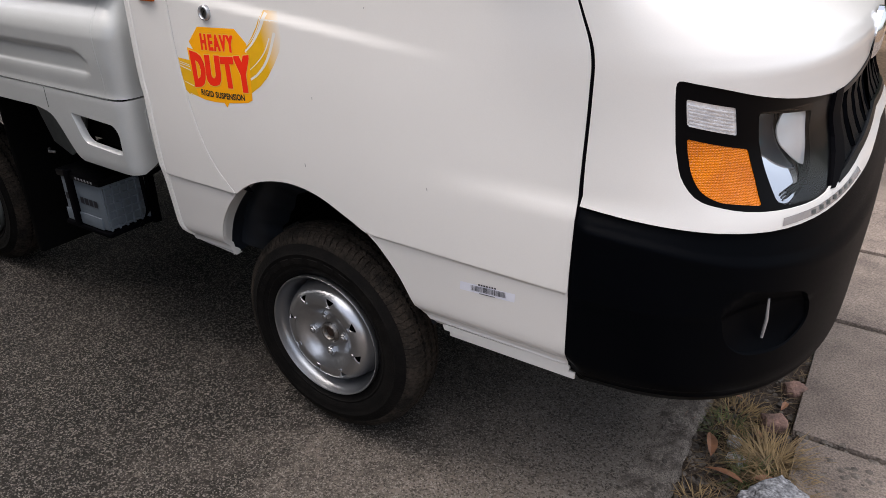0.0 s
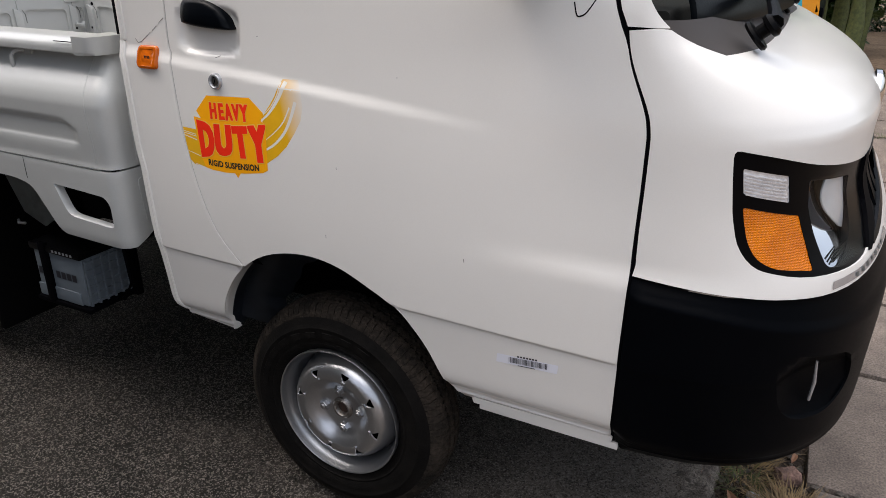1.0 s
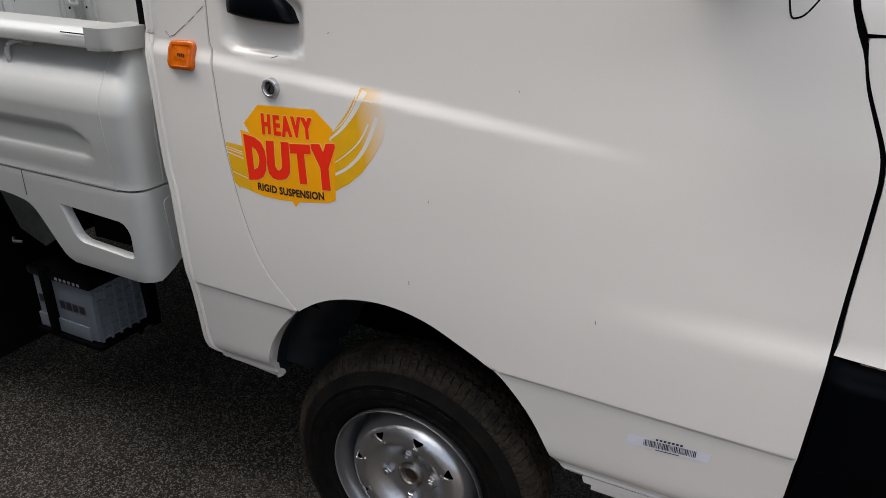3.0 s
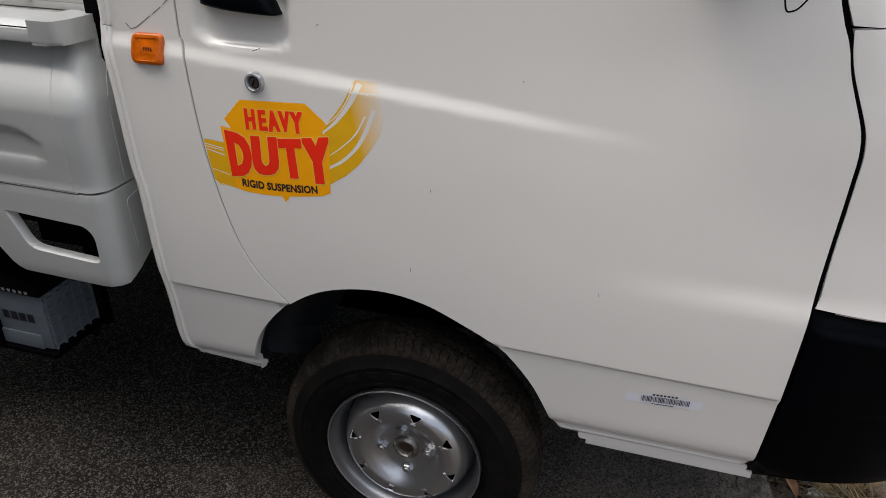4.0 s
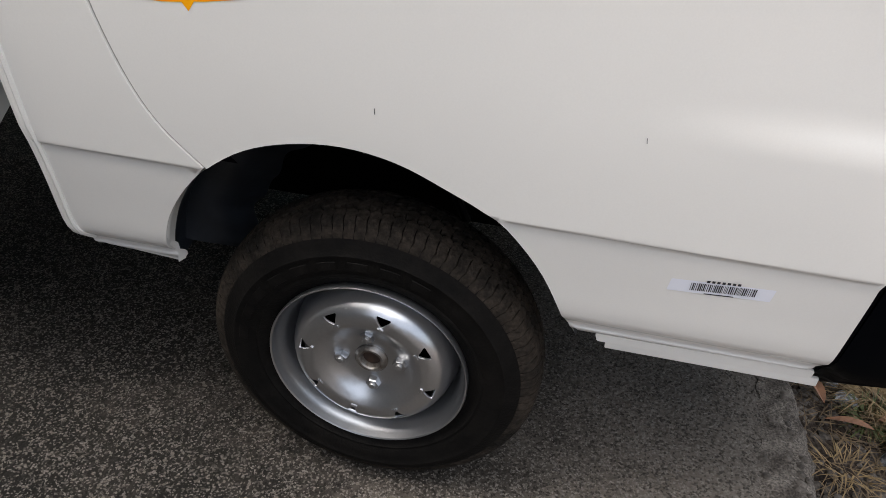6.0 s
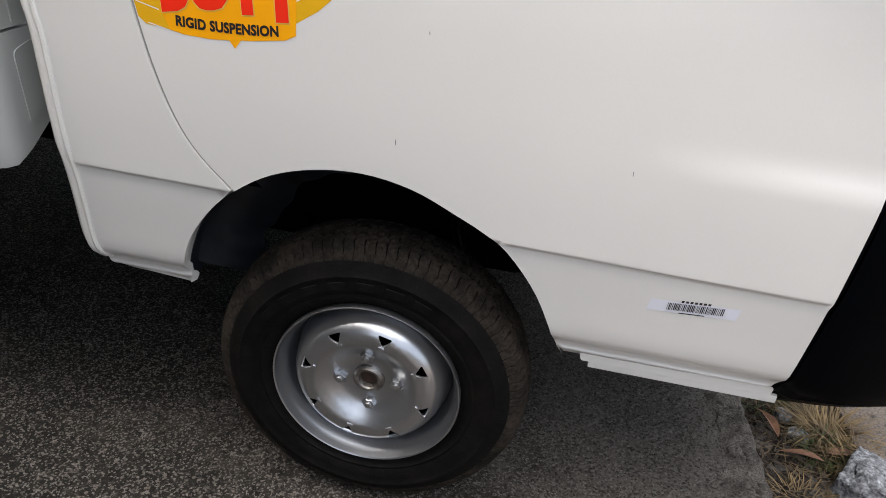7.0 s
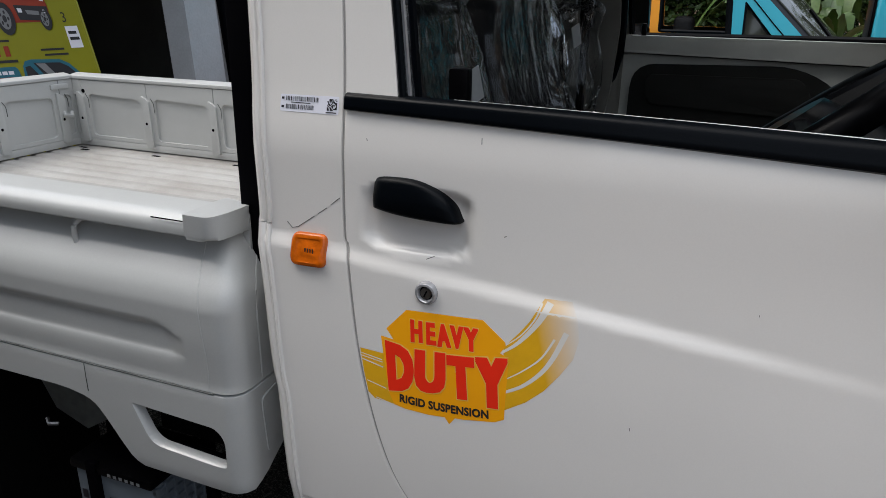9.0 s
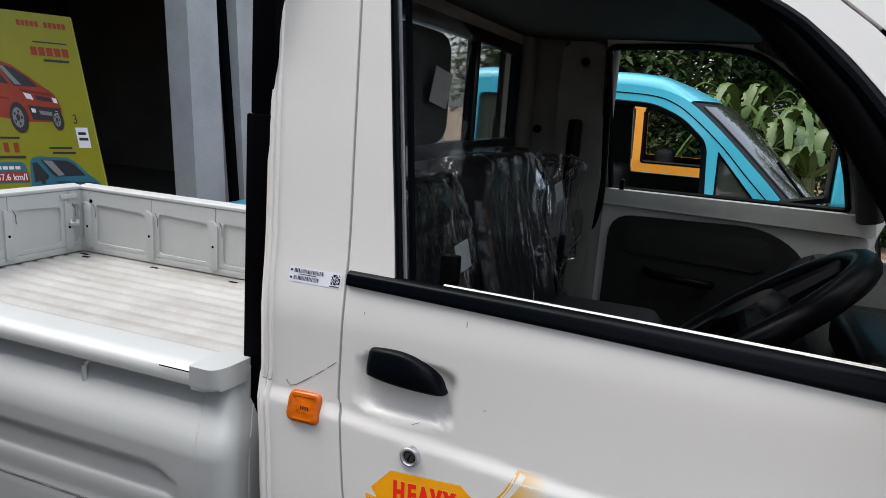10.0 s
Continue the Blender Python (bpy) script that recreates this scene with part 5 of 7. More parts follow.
def tread(w):
    """Four ribs of separate blocks with staggered, crooked edges round the carcass."""
    ribs = (((.0020, .004, .009, .0145, .022, .030, .0355), 0.0, 0.0, .0020), ((.0425, .050, .0570), .3, .0020, .0020), ((.0640, .072, .0795), .6, .0020, .0020), ((.0865, .097, .111), .15, .0020, 0.0))
    n = 96
    verts, faces = [], []
    for ys, ph, z0, z1 in ribs:
        m = len(ys)
        for k in range(n):
            b = len(verts)
            rows = []
            for j, f in enumerate((.065, .5, .935)):
                sg = 1 if j == 1 else -1
                top = []
                for i, y in enumerate(ys):
                    t = i / (m - 1)
                    yy = y + sg * (z0 * (1 - t) + z1 * t)
                    a = 2 * math.pi * (k + f + ph + .10 * math.sin(i * 2.2)) / n
                    top.append((a, yy, crown(yy)))
                rows.append([(top[0][0], top[0][1], top[0][2] - .007)] + top + [(top[-1][0], top[-1][1], top[-1][2] - .007)])
            for r in rows:
                verts += [(q[2] * math.cos(q[0]), q[1], q[2] * math.sin(q[0])) for q in r]
            c = m + 2
            for j in range(2):
                for i in range(c - 1):
                    p = b + j * c + i
                    faces.append((p, p + 1, p + c + 1, p + c))
            for j in (0, 2):
                faces.append(tuple(b + j * c + i for i in range(c)))
    me = bpy.data.meshes.new("tread")
    me.from_pydata(verts, [], faces)
    me.materials.append(TYRE)
    o = new("tread", me)
    o.parent = w
    o["label"] = "dusty brown tread blocks"
    o["kind"] = "stuff"
    return o


def lathe_arc(a0, a1, profile, seg=6):
    """A short raised bar round the sidewall."""
    bm = bmesh.new()
    rows = [[bm.verts.new((r * math.cos(a0 + (a1 - a0) * k / seg), h, r * math.sin(a0 + (a1 - a0) * k / seg))) for r, h in profile] for k in range(seg + 1)]
    for p, q in zip(rows, rows[1:]):
        for i in range(len(profile) - 1):
            bm.faces.new((p[i], p[i + 1], q[i + 1], q[i]))
    return bm


disc_prof = pchip([.0, .026, .033, .048, .060, .074, .088, .099, .109, .118, .126, .131, .1345], [.0215, .0215, .0210, .0180, .0115, .0010, -.0055, -.0055, -.0015, .0075, .023, .044, .062])


def road_wheel(x, y, front_wheel=True, turn=0):
    w = new("wheel")
    w.parent = truck
    w.location = (x, y, .2695)
    w.rotation_euler = (0, 0, radians(turn))
    if y > YC:
        w.rotation_euler = (0, 0, math.pi)
    w["label"] = "steel wheel with dusty black tyre"
    tread(part("tyre", lathe(prof, 120), SIDEWALL, w, "dusty black tyre"))
    rim = part("rim", lathe([(r * .965, h) for r, h in [(.1545, .018), (.1600, .006), (.1610, -.003), (.1597, -.0058), (.1575, -.0045), (.1555, .004), (.1525, .012), (.1475, .018), (.1445, .028), (.1430, .045), (.139, .06), (.128, .065), (.120, .066)]], 96), STEEL, w, "silver steel rim")
    slots = []
    for k in range(8):
        a = radians(-14.5 + 45 * k)
        c, s = math.cos(a), math.sin(a)
        tri = rounded([(.1085, -.0125), (.1085, .0125), (.0900, .0)], [.004, .004, .005], 3)
        slots.append([(r * c - t * s, r * s + t * c) for r, t in tri][::-1])
    circ = [(.134 * math.cos(2 * math.pi * k / 80), .134 * math.sin(2 * math.pi * k / 80)) for k in range(80)]
    hole = [(.026 * math.cos(2 * math.pi * k / 32), .026 * math.sin(2 * math.pi * k / 32)) for k in range(32)][::-1]
    disc = skin("disc", [circ, hole] + slots, lambda u, v: (u, disc_prof(math.hypot(u, v)), v), STEEL, w, res=.007, depth=.004, label="pressed steel wheel disc with cut-outs")
    for k in range(8):
        a = radians(-14.5 + 45 * k)
        p = .0875
        part("slot_fold", turned(box(-.002, .003, -.0015, .002, -.005, .005, .0012), pose(p * math.cos(a), disc_prof(p) - .0008, p * math.sin(a), 0, -math.degrees(a), 0)), STEEL, disc)
    for k in range(9):
        a0 = radians(62 + 13 * k)
        part("raised_mark", lathe_arc(a0, a0 + radians(8), ((.187, -.0086), (.188, -.0102), (.201, -.0104), (.202, -.0094))), SIDEWALL, w)
    part("brake_drum", turned(lathe([(.0, .058), (.125, .058), (.13, .066), (.13, .11), (.0, .11)], 48), pose(0, 0, 0)), BLACKM, w)
    hub = part("hub", lathe([(.0, .026), (.0135, .026), (.0150, .0175), (.0175, .0140), (.0215, .0135), (.0240, .0165), (.0262, .0180), (.0275, .026)], 36), HUBM, w, "dull steel hub ring")
    part("hub_core", lathe([(.0, .0235), (.0146, .0235), (.0152, .017)], 28), RUST, hub)
    for k in range(4):
        a = radians(5 + 90 * k)
        bx, bz = .047 * math.cos(a), .047 * math.sin(a)
        nut = part("wheel_nut", turned(lathe([(.0, -.007), (.0095, -.007), (.0115, -.004), (.0118, .004), (.0150, .006), (.0158, .014)], 6), pose(bx, .0165, bz, 0, 20 * k, 0)), STEEL, w)
        part("wheel_stud", turned(lathe([(.0, -.0110), (.0046, -.0106), (.0056, -.009), (.0056, -.002)], 12), pose(bx, .0165, bz)), ZINC, nut)
    return w


road_wheel(0, .006)
road_wheel(0, 2 * YC - .006)
# rear rims recoloured dark, to stand for the deep shadow under the bed
for o in (road_wheel(-1.62, .04), road_wheel(-1.62, 2 * YC - .04)):
    for c in o.children_recursive:
        if c.data.materials[0] is STEEL:
            c.data.materials[0] = GREYSTEEL

# ---- load bed ----
BX, BR = -.550, .035
bed_y = pchip([.54, .565, .60, .70, .757, .77, .800, .812, .822, .856, .868, .876, .90, .925, .955, .985, 1.01, 1.02], [-.025, -.045, -.052, -.055, -.055, -.053, -.054, -.053, -.0475, -.0475, -.0545, -.056, -.056, -.050, -.028, .002, .018, .02])
bed_y_plain = pchip([.54, .565, .60, .70, .757, .77, .86, .90, .925, .955, .985, 1.01, 1.02], [-.025, -.045, -.052, -.055, -.055, -.053, -.056, -.056, -.050, -.028, .002, .018, .02])


def bed(u, z):
    """Side of the bed to its front corner, then round it and along the front."""
    k = step(-.640, -.605, u + .03 * step(.84, .87, z))
    y = bed_y(z) * (1 - k) + bed_y_plain(z) * k
    back = -.55 * max(0, bed_y_plain(z) + .055) * step(BX - .06, BX + .05, u)
    if u <= BX:
        return (u + back, y, z)
    a = (u - BX) / BR
    if a < math.pi / 2:
        return (BX + BR * math.sin(a) + back, y + BR * (1 - math.cos(a)), z)
    return (BX + BR + back, y + BR + (u - BX - BR * math.pi / 2), z)


ub = BX + BR * math.pi / 2
bed_rows = np.concatenate([np.arange(.77, .80, .012), np.arange(.802, .88, .005), np.arange(.885, 1.0, .012)])
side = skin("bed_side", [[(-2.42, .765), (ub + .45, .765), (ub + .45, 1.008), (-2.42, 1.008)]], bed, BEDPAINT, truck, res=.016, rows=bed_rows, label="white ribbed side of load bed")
vent = rounded([(-.733, .708), (-.563, .700), (-.547, .682), (-.548, .628), (-.568, .626), (-.700, .634)], [.006, .014, .012, .008, .012, .022])[::-1]
apron_o = [(-1.95, .704), (-.90, .704)] + smooth_line([(-.870, .702), (-.825, .692), (-.797, .665), (-.752, .597), (-.728, .580)], 3) + [(-.57, .576), (ub - .01, .576), (ub + .025, .592), (ub + .12, .65), (ub + .45, .65), (ub + .45, .7605), (-1.95, .7605)]
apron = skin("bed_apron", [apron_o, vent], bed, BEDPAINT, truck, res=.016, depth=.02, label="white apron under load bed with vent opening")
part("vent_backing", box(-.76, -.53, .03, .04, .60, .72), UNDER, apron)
part("apron_joint", tube([bed(-.826, z) for z in (.760, .735, .708)], .0010, 5), GREYSTEEL, apron)
skin("apron_pad", [rounded([(ub + .022, .735), (ub + .075, .745), (ub + .075, .66), (ub + .030, .625)], .012)], bed, BEDPAINT, apron, res=.02, lift=.002, depth=.003)
part("side_joint", tube([bed(u, z) for u, z in smooth_line([(-.568, .768), (-.566, .82), (-.570, .868), (-.574, .93), (-.582, .96), (-.592, .985), (-.594, 1.003)], 4)], .0009, 6), BEDPAINT, side)
part("seam_line", tube([bed(-2.4 + i * .046, .7628) for i in range(41)], .0016, 5), GREYSTEEL, side)
part("corner_seam", tube([bed(ub + .030, z) for z in (.77, .81, .85, .885, .92, .945, .97, .99)], .0016, 5), BEDPAINT, side)
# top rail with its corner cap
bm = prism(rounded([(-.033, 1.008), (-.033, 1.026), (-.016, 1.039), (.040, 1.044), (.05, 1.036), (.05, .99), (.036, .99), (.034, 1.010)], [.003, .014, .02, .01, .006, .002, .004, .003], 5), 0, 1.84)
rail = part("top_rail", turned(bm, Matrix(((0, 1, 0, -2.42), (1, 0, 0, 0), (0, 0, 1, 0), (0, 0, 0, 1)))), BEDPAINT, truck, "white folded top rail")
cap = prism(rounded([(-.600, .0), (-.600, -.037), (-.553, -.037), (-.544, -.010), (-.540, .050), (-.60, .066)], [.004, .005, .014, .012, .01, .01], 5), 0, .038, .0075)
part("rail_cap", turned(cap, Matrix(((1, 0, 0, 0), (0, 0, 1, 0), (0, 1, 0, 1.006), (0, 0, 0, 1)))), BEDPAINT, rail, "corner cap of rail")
part("cap_edge", tube([(-.662, -.0318, 1.0315), (-.602, -.0318, 1.0315)], .0011, 5), BLACKM, rail)
for x in (-.83, -1.45, -2.05):
    part("rope_hook", tube(smooth_line([(x + .01, .016, .998), (x - .004, -.004, .999), (x - .009, -.016, .993), (x - .010, -.019, .978), (x - .009, -.017, .958)], 4), .0048, 8), BEDPAINT, side)
    part("hook_plate", box(x - .005, x + .03, .004, .022, .990, 1.003, .002), BEDPAINT, side)
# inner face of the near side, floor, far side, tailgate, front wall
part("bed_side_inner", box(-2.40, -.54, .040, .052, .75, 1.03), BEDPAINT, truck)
bm = bmesh.new()
prev = None
ys = []
y = .05
while y < 1.33:
    ys += [(y, .753), (y + .038, .753), (y + .046, .7470), (y + .063, .7470)]
    y += .071
ys.append((1.335, .753))
for y, z in ys:
    row = [bm.verts.new((x, y, z)) for x in (-2.36, -.54)]
    if prev:
        bm.faces.new((prev[0], prev[1], row[1], row[0]))
    prev = row
floor = part("bed_floor", bm, FLOORPAINT, truck, "scuffed white ribbed bed floor")


def board(name, length, ribs, m, label):
    """An upright side board with raised ribs and pressed panels; x along it, facing -y."""
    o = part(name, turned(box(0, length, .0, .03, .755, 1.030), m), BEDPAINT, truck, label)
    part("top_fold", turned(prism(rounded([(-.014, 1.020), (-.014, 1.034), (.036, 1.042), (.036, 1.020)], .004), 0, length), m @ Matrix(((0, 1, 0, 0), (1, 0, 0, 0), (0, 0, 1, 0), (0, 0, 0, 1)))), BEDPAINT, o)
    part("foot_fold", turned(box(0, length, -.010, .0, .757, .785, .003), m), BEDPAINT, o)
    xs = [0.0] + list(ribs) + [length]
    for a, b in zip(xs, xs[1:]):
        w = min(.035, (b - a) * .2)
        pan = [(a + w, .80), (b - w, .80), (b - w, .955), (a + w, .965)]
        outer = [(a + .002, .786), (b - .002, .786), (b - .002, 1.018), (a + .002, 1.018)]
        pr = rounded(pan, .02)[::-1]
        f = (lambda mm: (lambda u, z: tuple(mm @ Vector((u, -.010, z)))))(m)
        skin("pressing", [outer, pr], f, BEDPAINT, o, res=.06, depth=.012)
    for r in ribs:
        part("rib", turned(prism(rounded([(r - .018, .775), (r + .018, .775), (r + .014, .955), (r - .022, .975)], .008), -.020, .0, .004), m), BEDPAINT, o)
        part("drain_hole", turned(lathe([(.0, -.0206), (.0055, -.0206), (.0055, -.019)], 14), m @ pose(r - .004, 0, .868)), BLACKM, o)
        part("rib_scratch", turned(tube([(r + .02, -.0112, .965), (r + .032, -.0112, .945), (r + .033, -.0112, .91)], .0013, 5), m), GREYSTEEL, o)
    return o


far_side = board("bed_board", 1.80, (.055, .385, .70, 1.05, 1.40, 1.72), pose(-2.34, 1.335, 0), "white far side board with pressed ribs")
tail = board("tailgate", 1.29, (.30, .62, .95, 1.22), pose(-2.34, .04, 0, 0, 0, 90), "white closed tailgate")
part("corner_gap", box(-2.344, -2.336, 1.320, 1.327, .76, 1.035), BLACKM, tail)
part("latch", box(-2.338, -2.322, 1.22, 1.30, .985, 1.005, .004), BEDPAINT, tail)
part("latch", tube([(-2.33, 1.27, .90), (-2.31, 1.25, .885), (-2.31, 1.285, .878), (-2.325, 1.30, .89)], .009, 8), BEDPAINT, tail)
for x, z, r in ((-2.305, .955, .013), (-2.275, .975, .008)):
    part("lock_hole", turned(lathe([(.0, -.0115), (r, -.0115), (r, -.010)], 16), pose(x, 1.335, z)), BLACKM, far_side)
for x, y in ((-2.24, 1.26), (-2.28, 1.29), (-1.90, 1.28), (-1.52, 1.28)):
    part("floor_slot", box(x - .018, x + .018, y - .007, y + .007, .7532, .7548, .0005), BLACKM, floor)
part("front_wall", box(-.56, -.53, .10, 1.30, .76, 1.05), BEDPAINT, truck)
# black guard posts behind the cab
for yy in (.030, 1.31):
    gp = part("guard_post", box(-.556, -.505, yy + .015, yy + .065, .80, 1.442, .003), BLACKM, truck, "black guard post behind cab")
    part("post_top", box(-.552, -.51, yy + .020, yy + .060, 1.442, 1.80, .003), BLACKM, gp)
part("guard_rail", box(-.59, -.55, .04, 1.36, 1.76, 1.80, .004), BLACKM, truck)
part("bolt", turned(lathe([(.0, -.02), (.006, -.02), (.006, .0)], 10), pose(-.505, .05, .90)), ZINC, truck)

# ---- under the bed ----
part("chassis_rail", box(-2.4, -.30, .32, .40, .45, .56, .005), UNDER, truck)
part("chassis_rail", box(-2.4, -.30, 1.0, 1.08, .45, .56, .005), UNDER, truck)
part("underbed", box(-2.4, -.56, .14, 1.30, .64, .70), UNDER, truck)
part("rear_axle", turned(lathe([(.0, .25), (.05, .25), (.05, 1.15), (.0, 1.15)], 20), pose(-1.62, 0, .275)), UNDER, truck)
part("splash_plate", prism([(-1.16, .70), (-.86, .70), (-.92, .56), (-1.00, .51), (-1.08, .54)], .07, .076), GREYSTEEL, truck, "grey steel splash plate")
part("plate_stay", box(-.975, -.945, .055, .068, .58, .70, .003), GREYSTEEL, truck)
part("mud_tongue", prism([(-.50, .50), (-.455, .52), (-.44, .44), (-.475, .415)], .10, .11), GREYSTEEL, truck)
part("clip", tube([(-1.10, .06, .515), (-1.085, .05, .512), (-1.07, .06, .51)], .004, 6), ZINC, truck)
# battery on its tray, with strap
bat = part("battery", box(-.965, -.778, .0, .135, .345, .48, .006), BATT, truck, "grey battery under the bed")
part("battery_lid", box(-.97, -.770, -.008, .143, .48, .500, .006), BLACKG, bat)
part("battery_step", box(-.967, -.80, -.004, .002, .345, .380, .002), BATT, bat)
for i in range(6):
    part("case_rib", box(-.779, -.772, .004, .131, .352 + .0225 * i, .3565 + .0225 * i), BATT, bat)
for i in range(6):
    part("case_rib", box(-.779, -.771, .004 + .0245 * i, .009 + .0245 * i, .346, .475), BATT, bat)
part("battery_strap", box(-.925, -.900, -.012, .002, .338, .507, .003), BLACKM, truck)
part("battery_tray", box(-.975, -.765, -.010, .145, .330, .342, .003), BLACKM, truck)
part("battery_hanger", box(-.985, -.965, .10, .12, .33, .66), BLACKM, truck)
part("battery_hanger", box(-.768, -.750, .13, .15, .33, .66), BLACKM, truck)
part("cable", tube([(-.80, .08, .503), (-.76, .07, .54), (-.70, .11, .50), (-.64, .18, .55)], .007, 8), BLACKM, truck)
part("cable", tube([(-.735, .10, .49), (-.70, .08, .40), (-.73, .07, .35)], .006, 8), BLACKM, truck)
for r in [(-.955, -.941, .41, .43)] + [(-.885 + .021 * i, -.869 + .021 * i, .41, .43) for i in range(4)]:
    bars_on("brand_mark", [r], lambda u, z: (u, -.0005, z), INK, bat, .0012)
for i in range(6):
    bars_on("brand_mark", [(-.87 + .014 * i, -.862 + .014 * i, .488, .495)], lambda u, z: (u, -.0105, z), PGREY, bat, .0012)

# unseen boxes and far skirts, added to block light under the truck
part("fuel_tank", box(-1.30, -.62, .80, 1.22, .24, .56, .03), UNDER, truck)
part("gearbox", box(-.60, .25, .52, .90, .20, .60, .05), UNDER, truck)
part("far_skirt", box(-2.40, -.55, 1.38, 1.40, .52, 1.0), BEDPAINT, truck)
part("far_sill", box(-.44, .60, 1.41, 1.43, .38, .62), PAINT, truck)
part("mud_flap", box(-1.27, -1.25, .03, .30, .14, .66, .004), UNDER, truck)
part("mud_guard", box(-1.98, -1.24, .09, .34, .575, .60, .01), UNDER, truck)

# ---- ground ----
GX = .765


def sheet(xs, ys, zf, bm=None):
    bm = bm or bmesh.new()
    g = [[bm.verts.new((x, y, zf(x, y))) for y in ys] for x in xs]
    for i in range(len(xs) - 1):
        for j in range(len(ys) - 1):
            bm.faces.new((g[i][j], g[i + 1][j], g[i + 1][j + 1], g[i][j + 1]))
    return bm


def nz(x, y, s, seed=0):
    return noise.noise(Vector((x * s + seed, y * s - seed * 2, seed * .7)))


far_ground = part("ground", sheet([-400, -60, -12, -4, 2, 8, 40, 400], [-400, -60, -8, 0, 6, 14, 60, 400], lambda x, y: -.055), SOIL)
tagged(far_ground, "bare brown earth reaching the horizon", "ground", kind="structure")
edge = lambda y: GX + .02 * nz(0, y, 5, 3) + .012 * nz(0, y, 21, 4)
bm = bmesh.new()
prev = None
ny = 200
for j in range(ny + 1):
    y = -4 + 9.5 * j / ny
    e = edge(y)
    row = [bm.verts.new((x, y, z)) for x, z in ((-7, .009), (-2, .009), (-.6, .009), (.3, .009), (e - .14, .007), (e - .03, -.001 + .006 * nz(0, y, 30, 6)), (e, -.016), (e + .01, -.06))]
    if prev:
        for i in range(7):
            bm.faces.new((prev[i], prev[i + 1], row[i + 1], row[i]))
    prev = row
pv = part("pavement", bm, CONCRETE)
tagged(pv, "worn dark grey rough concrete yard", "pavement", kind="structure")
# crumbled pale edge of the yard
bm = bmesh.new()
prev = None
for j in range(331):
    y = -1.2 + 3.3 * j / 330
    e = edge(y)
    w = .10 + .05 * nz(0, y, 6, 8) + .03 * nz(0, y, 25, 9)
    row = []
    for k in range(9):
        q = k / 8
        x = e - w + (w + .012) * q
        row.append(bm.verts.new((x, y, .0032 + (.0025 * math.sin(min(1, q * 2.2) * math.pi / 2) + .004 * nz(x, y, 60, 3)) * min(1, q * 4) - (.022 if k == 8 else .006 if k == 7 else 0))))
    if prev:
        for k in range(8):
            bm.faces.new((prev[k], prev[k + 1], row[k + 1], row[k]))
    prev = row
tagged(part("pavement_edge", bm, PALECON), "crumbled pale concrete edge of the yard", "pavement", kind="structure")
# earth strip between the yard and the slab road
st_ = part("soil_strip", sheet([GX - .02 + .012 * i for i in range(22)], [-4 + .03 * j for j in range(260)], lambda x, y: -.028 + .016 * nz(x, y, 14, 1) + .008 * nz(x, y, 45, 2)), DIRT)
tagged(st_, "strip of dirt and gravel beside the yard", "soil", kind="structure")
# slab road
def rock_disc(x, y, a, b, z):
    """A low uneven oval."""
    bm = bmesh.new()
    ring = [bm.verts.new((x + a * math.cos(k * math.pi / 8) * (1 + .12 * math.sin(k * 2.7 + x * 9)), y + b * math.sin(k * math.pi / 8), z)) for k in range(16)]
    top = bm.verts.new((x, y, z + .003))
    for k in range(16):
        bm.faces.new((ring[k], ring[(k + 1) % 16], top))
    return bm


road = thing("road", "grey concrete slab road beyond a dirt strip", "road", kind="structure")
SLABS = [-3.4, -1.4, .60, 1.22, 1.79, 2.37, 2.96, 3.55, 4.13, 4.78, 5.40, 6.05, 6.70, 7.35]
for i, (a, b) in enumerate(zip(SLABS, SLABS[1:])):
    x0 = .972 if a >= .6 else .99
    for j in range(2):
        xa, xb = x0 + 1.25 * j, x0 + 1.25 * (j + 1) - .014
        s = box(xa, xb, a + .008, b - .008, -.09, .004 if a >= .6 else -.004, .008, 2)
        for v in s.verts:
            v.co.z += .004 * math.sin(i * 2.1 + j)
        part("slab", s, SLAB, road)
        # lifting holes, laid on the slab as low dark ovals
        if a > 1.7:
            for hx in (.24, .98):
                mid = (a + b) / 2 - .03 + .05 * math.sin(i * 1.7 + j)
                plug = rock_disc(xa + hx + .03 * math.sin(i * 2.3), mid, .034 + .006 * math.sin(i), .020, .004 + .004 * math.sin(i * 2.1 + j))
                part("lifting_hole", plug, DARKOVAL, road)
bm = sheet([-2 + .5 * i for i in range(14)], [7.36, 8.2, 9.2, 10.2, 11, 12, 13.2], lambda x, y: -.01 + .02 * nz(x, y, 1.2, 5))
tagged(part("dirt_verge", bm, DRYDIRT), "pale brown dirt verge before the hedge", "soil", kind="structure")


def rock(name, at, size, seed, mat, label, sub=3):
    bm = bmesh.new()
    bmesh.ops.create_icosphere(bm, subdivisions=sub, radius=1)
    for v in bm.verts:
        d = v.co.normalized()
        f = 1 + .28 * noise.noise(d * 1.6 + Vector((seed, 0, 0))) + .12 * noise.noise(d * 5 + Vector((0, seed, 0))) + .04 * noise.noise(d * 16 + Vector((0, 0, seed)))
        q = Vector([math.copysign(abs(c) ** .6, c) for c in d])
        v.co = Vector((q.x * f * size[0], q.y * f * size[1], q.z * f * size[2]))
    bm = turned(bm, pose(*at, 0, 0, seed * 40))
    return tagged(part(name, bm, mat), label, "stone")


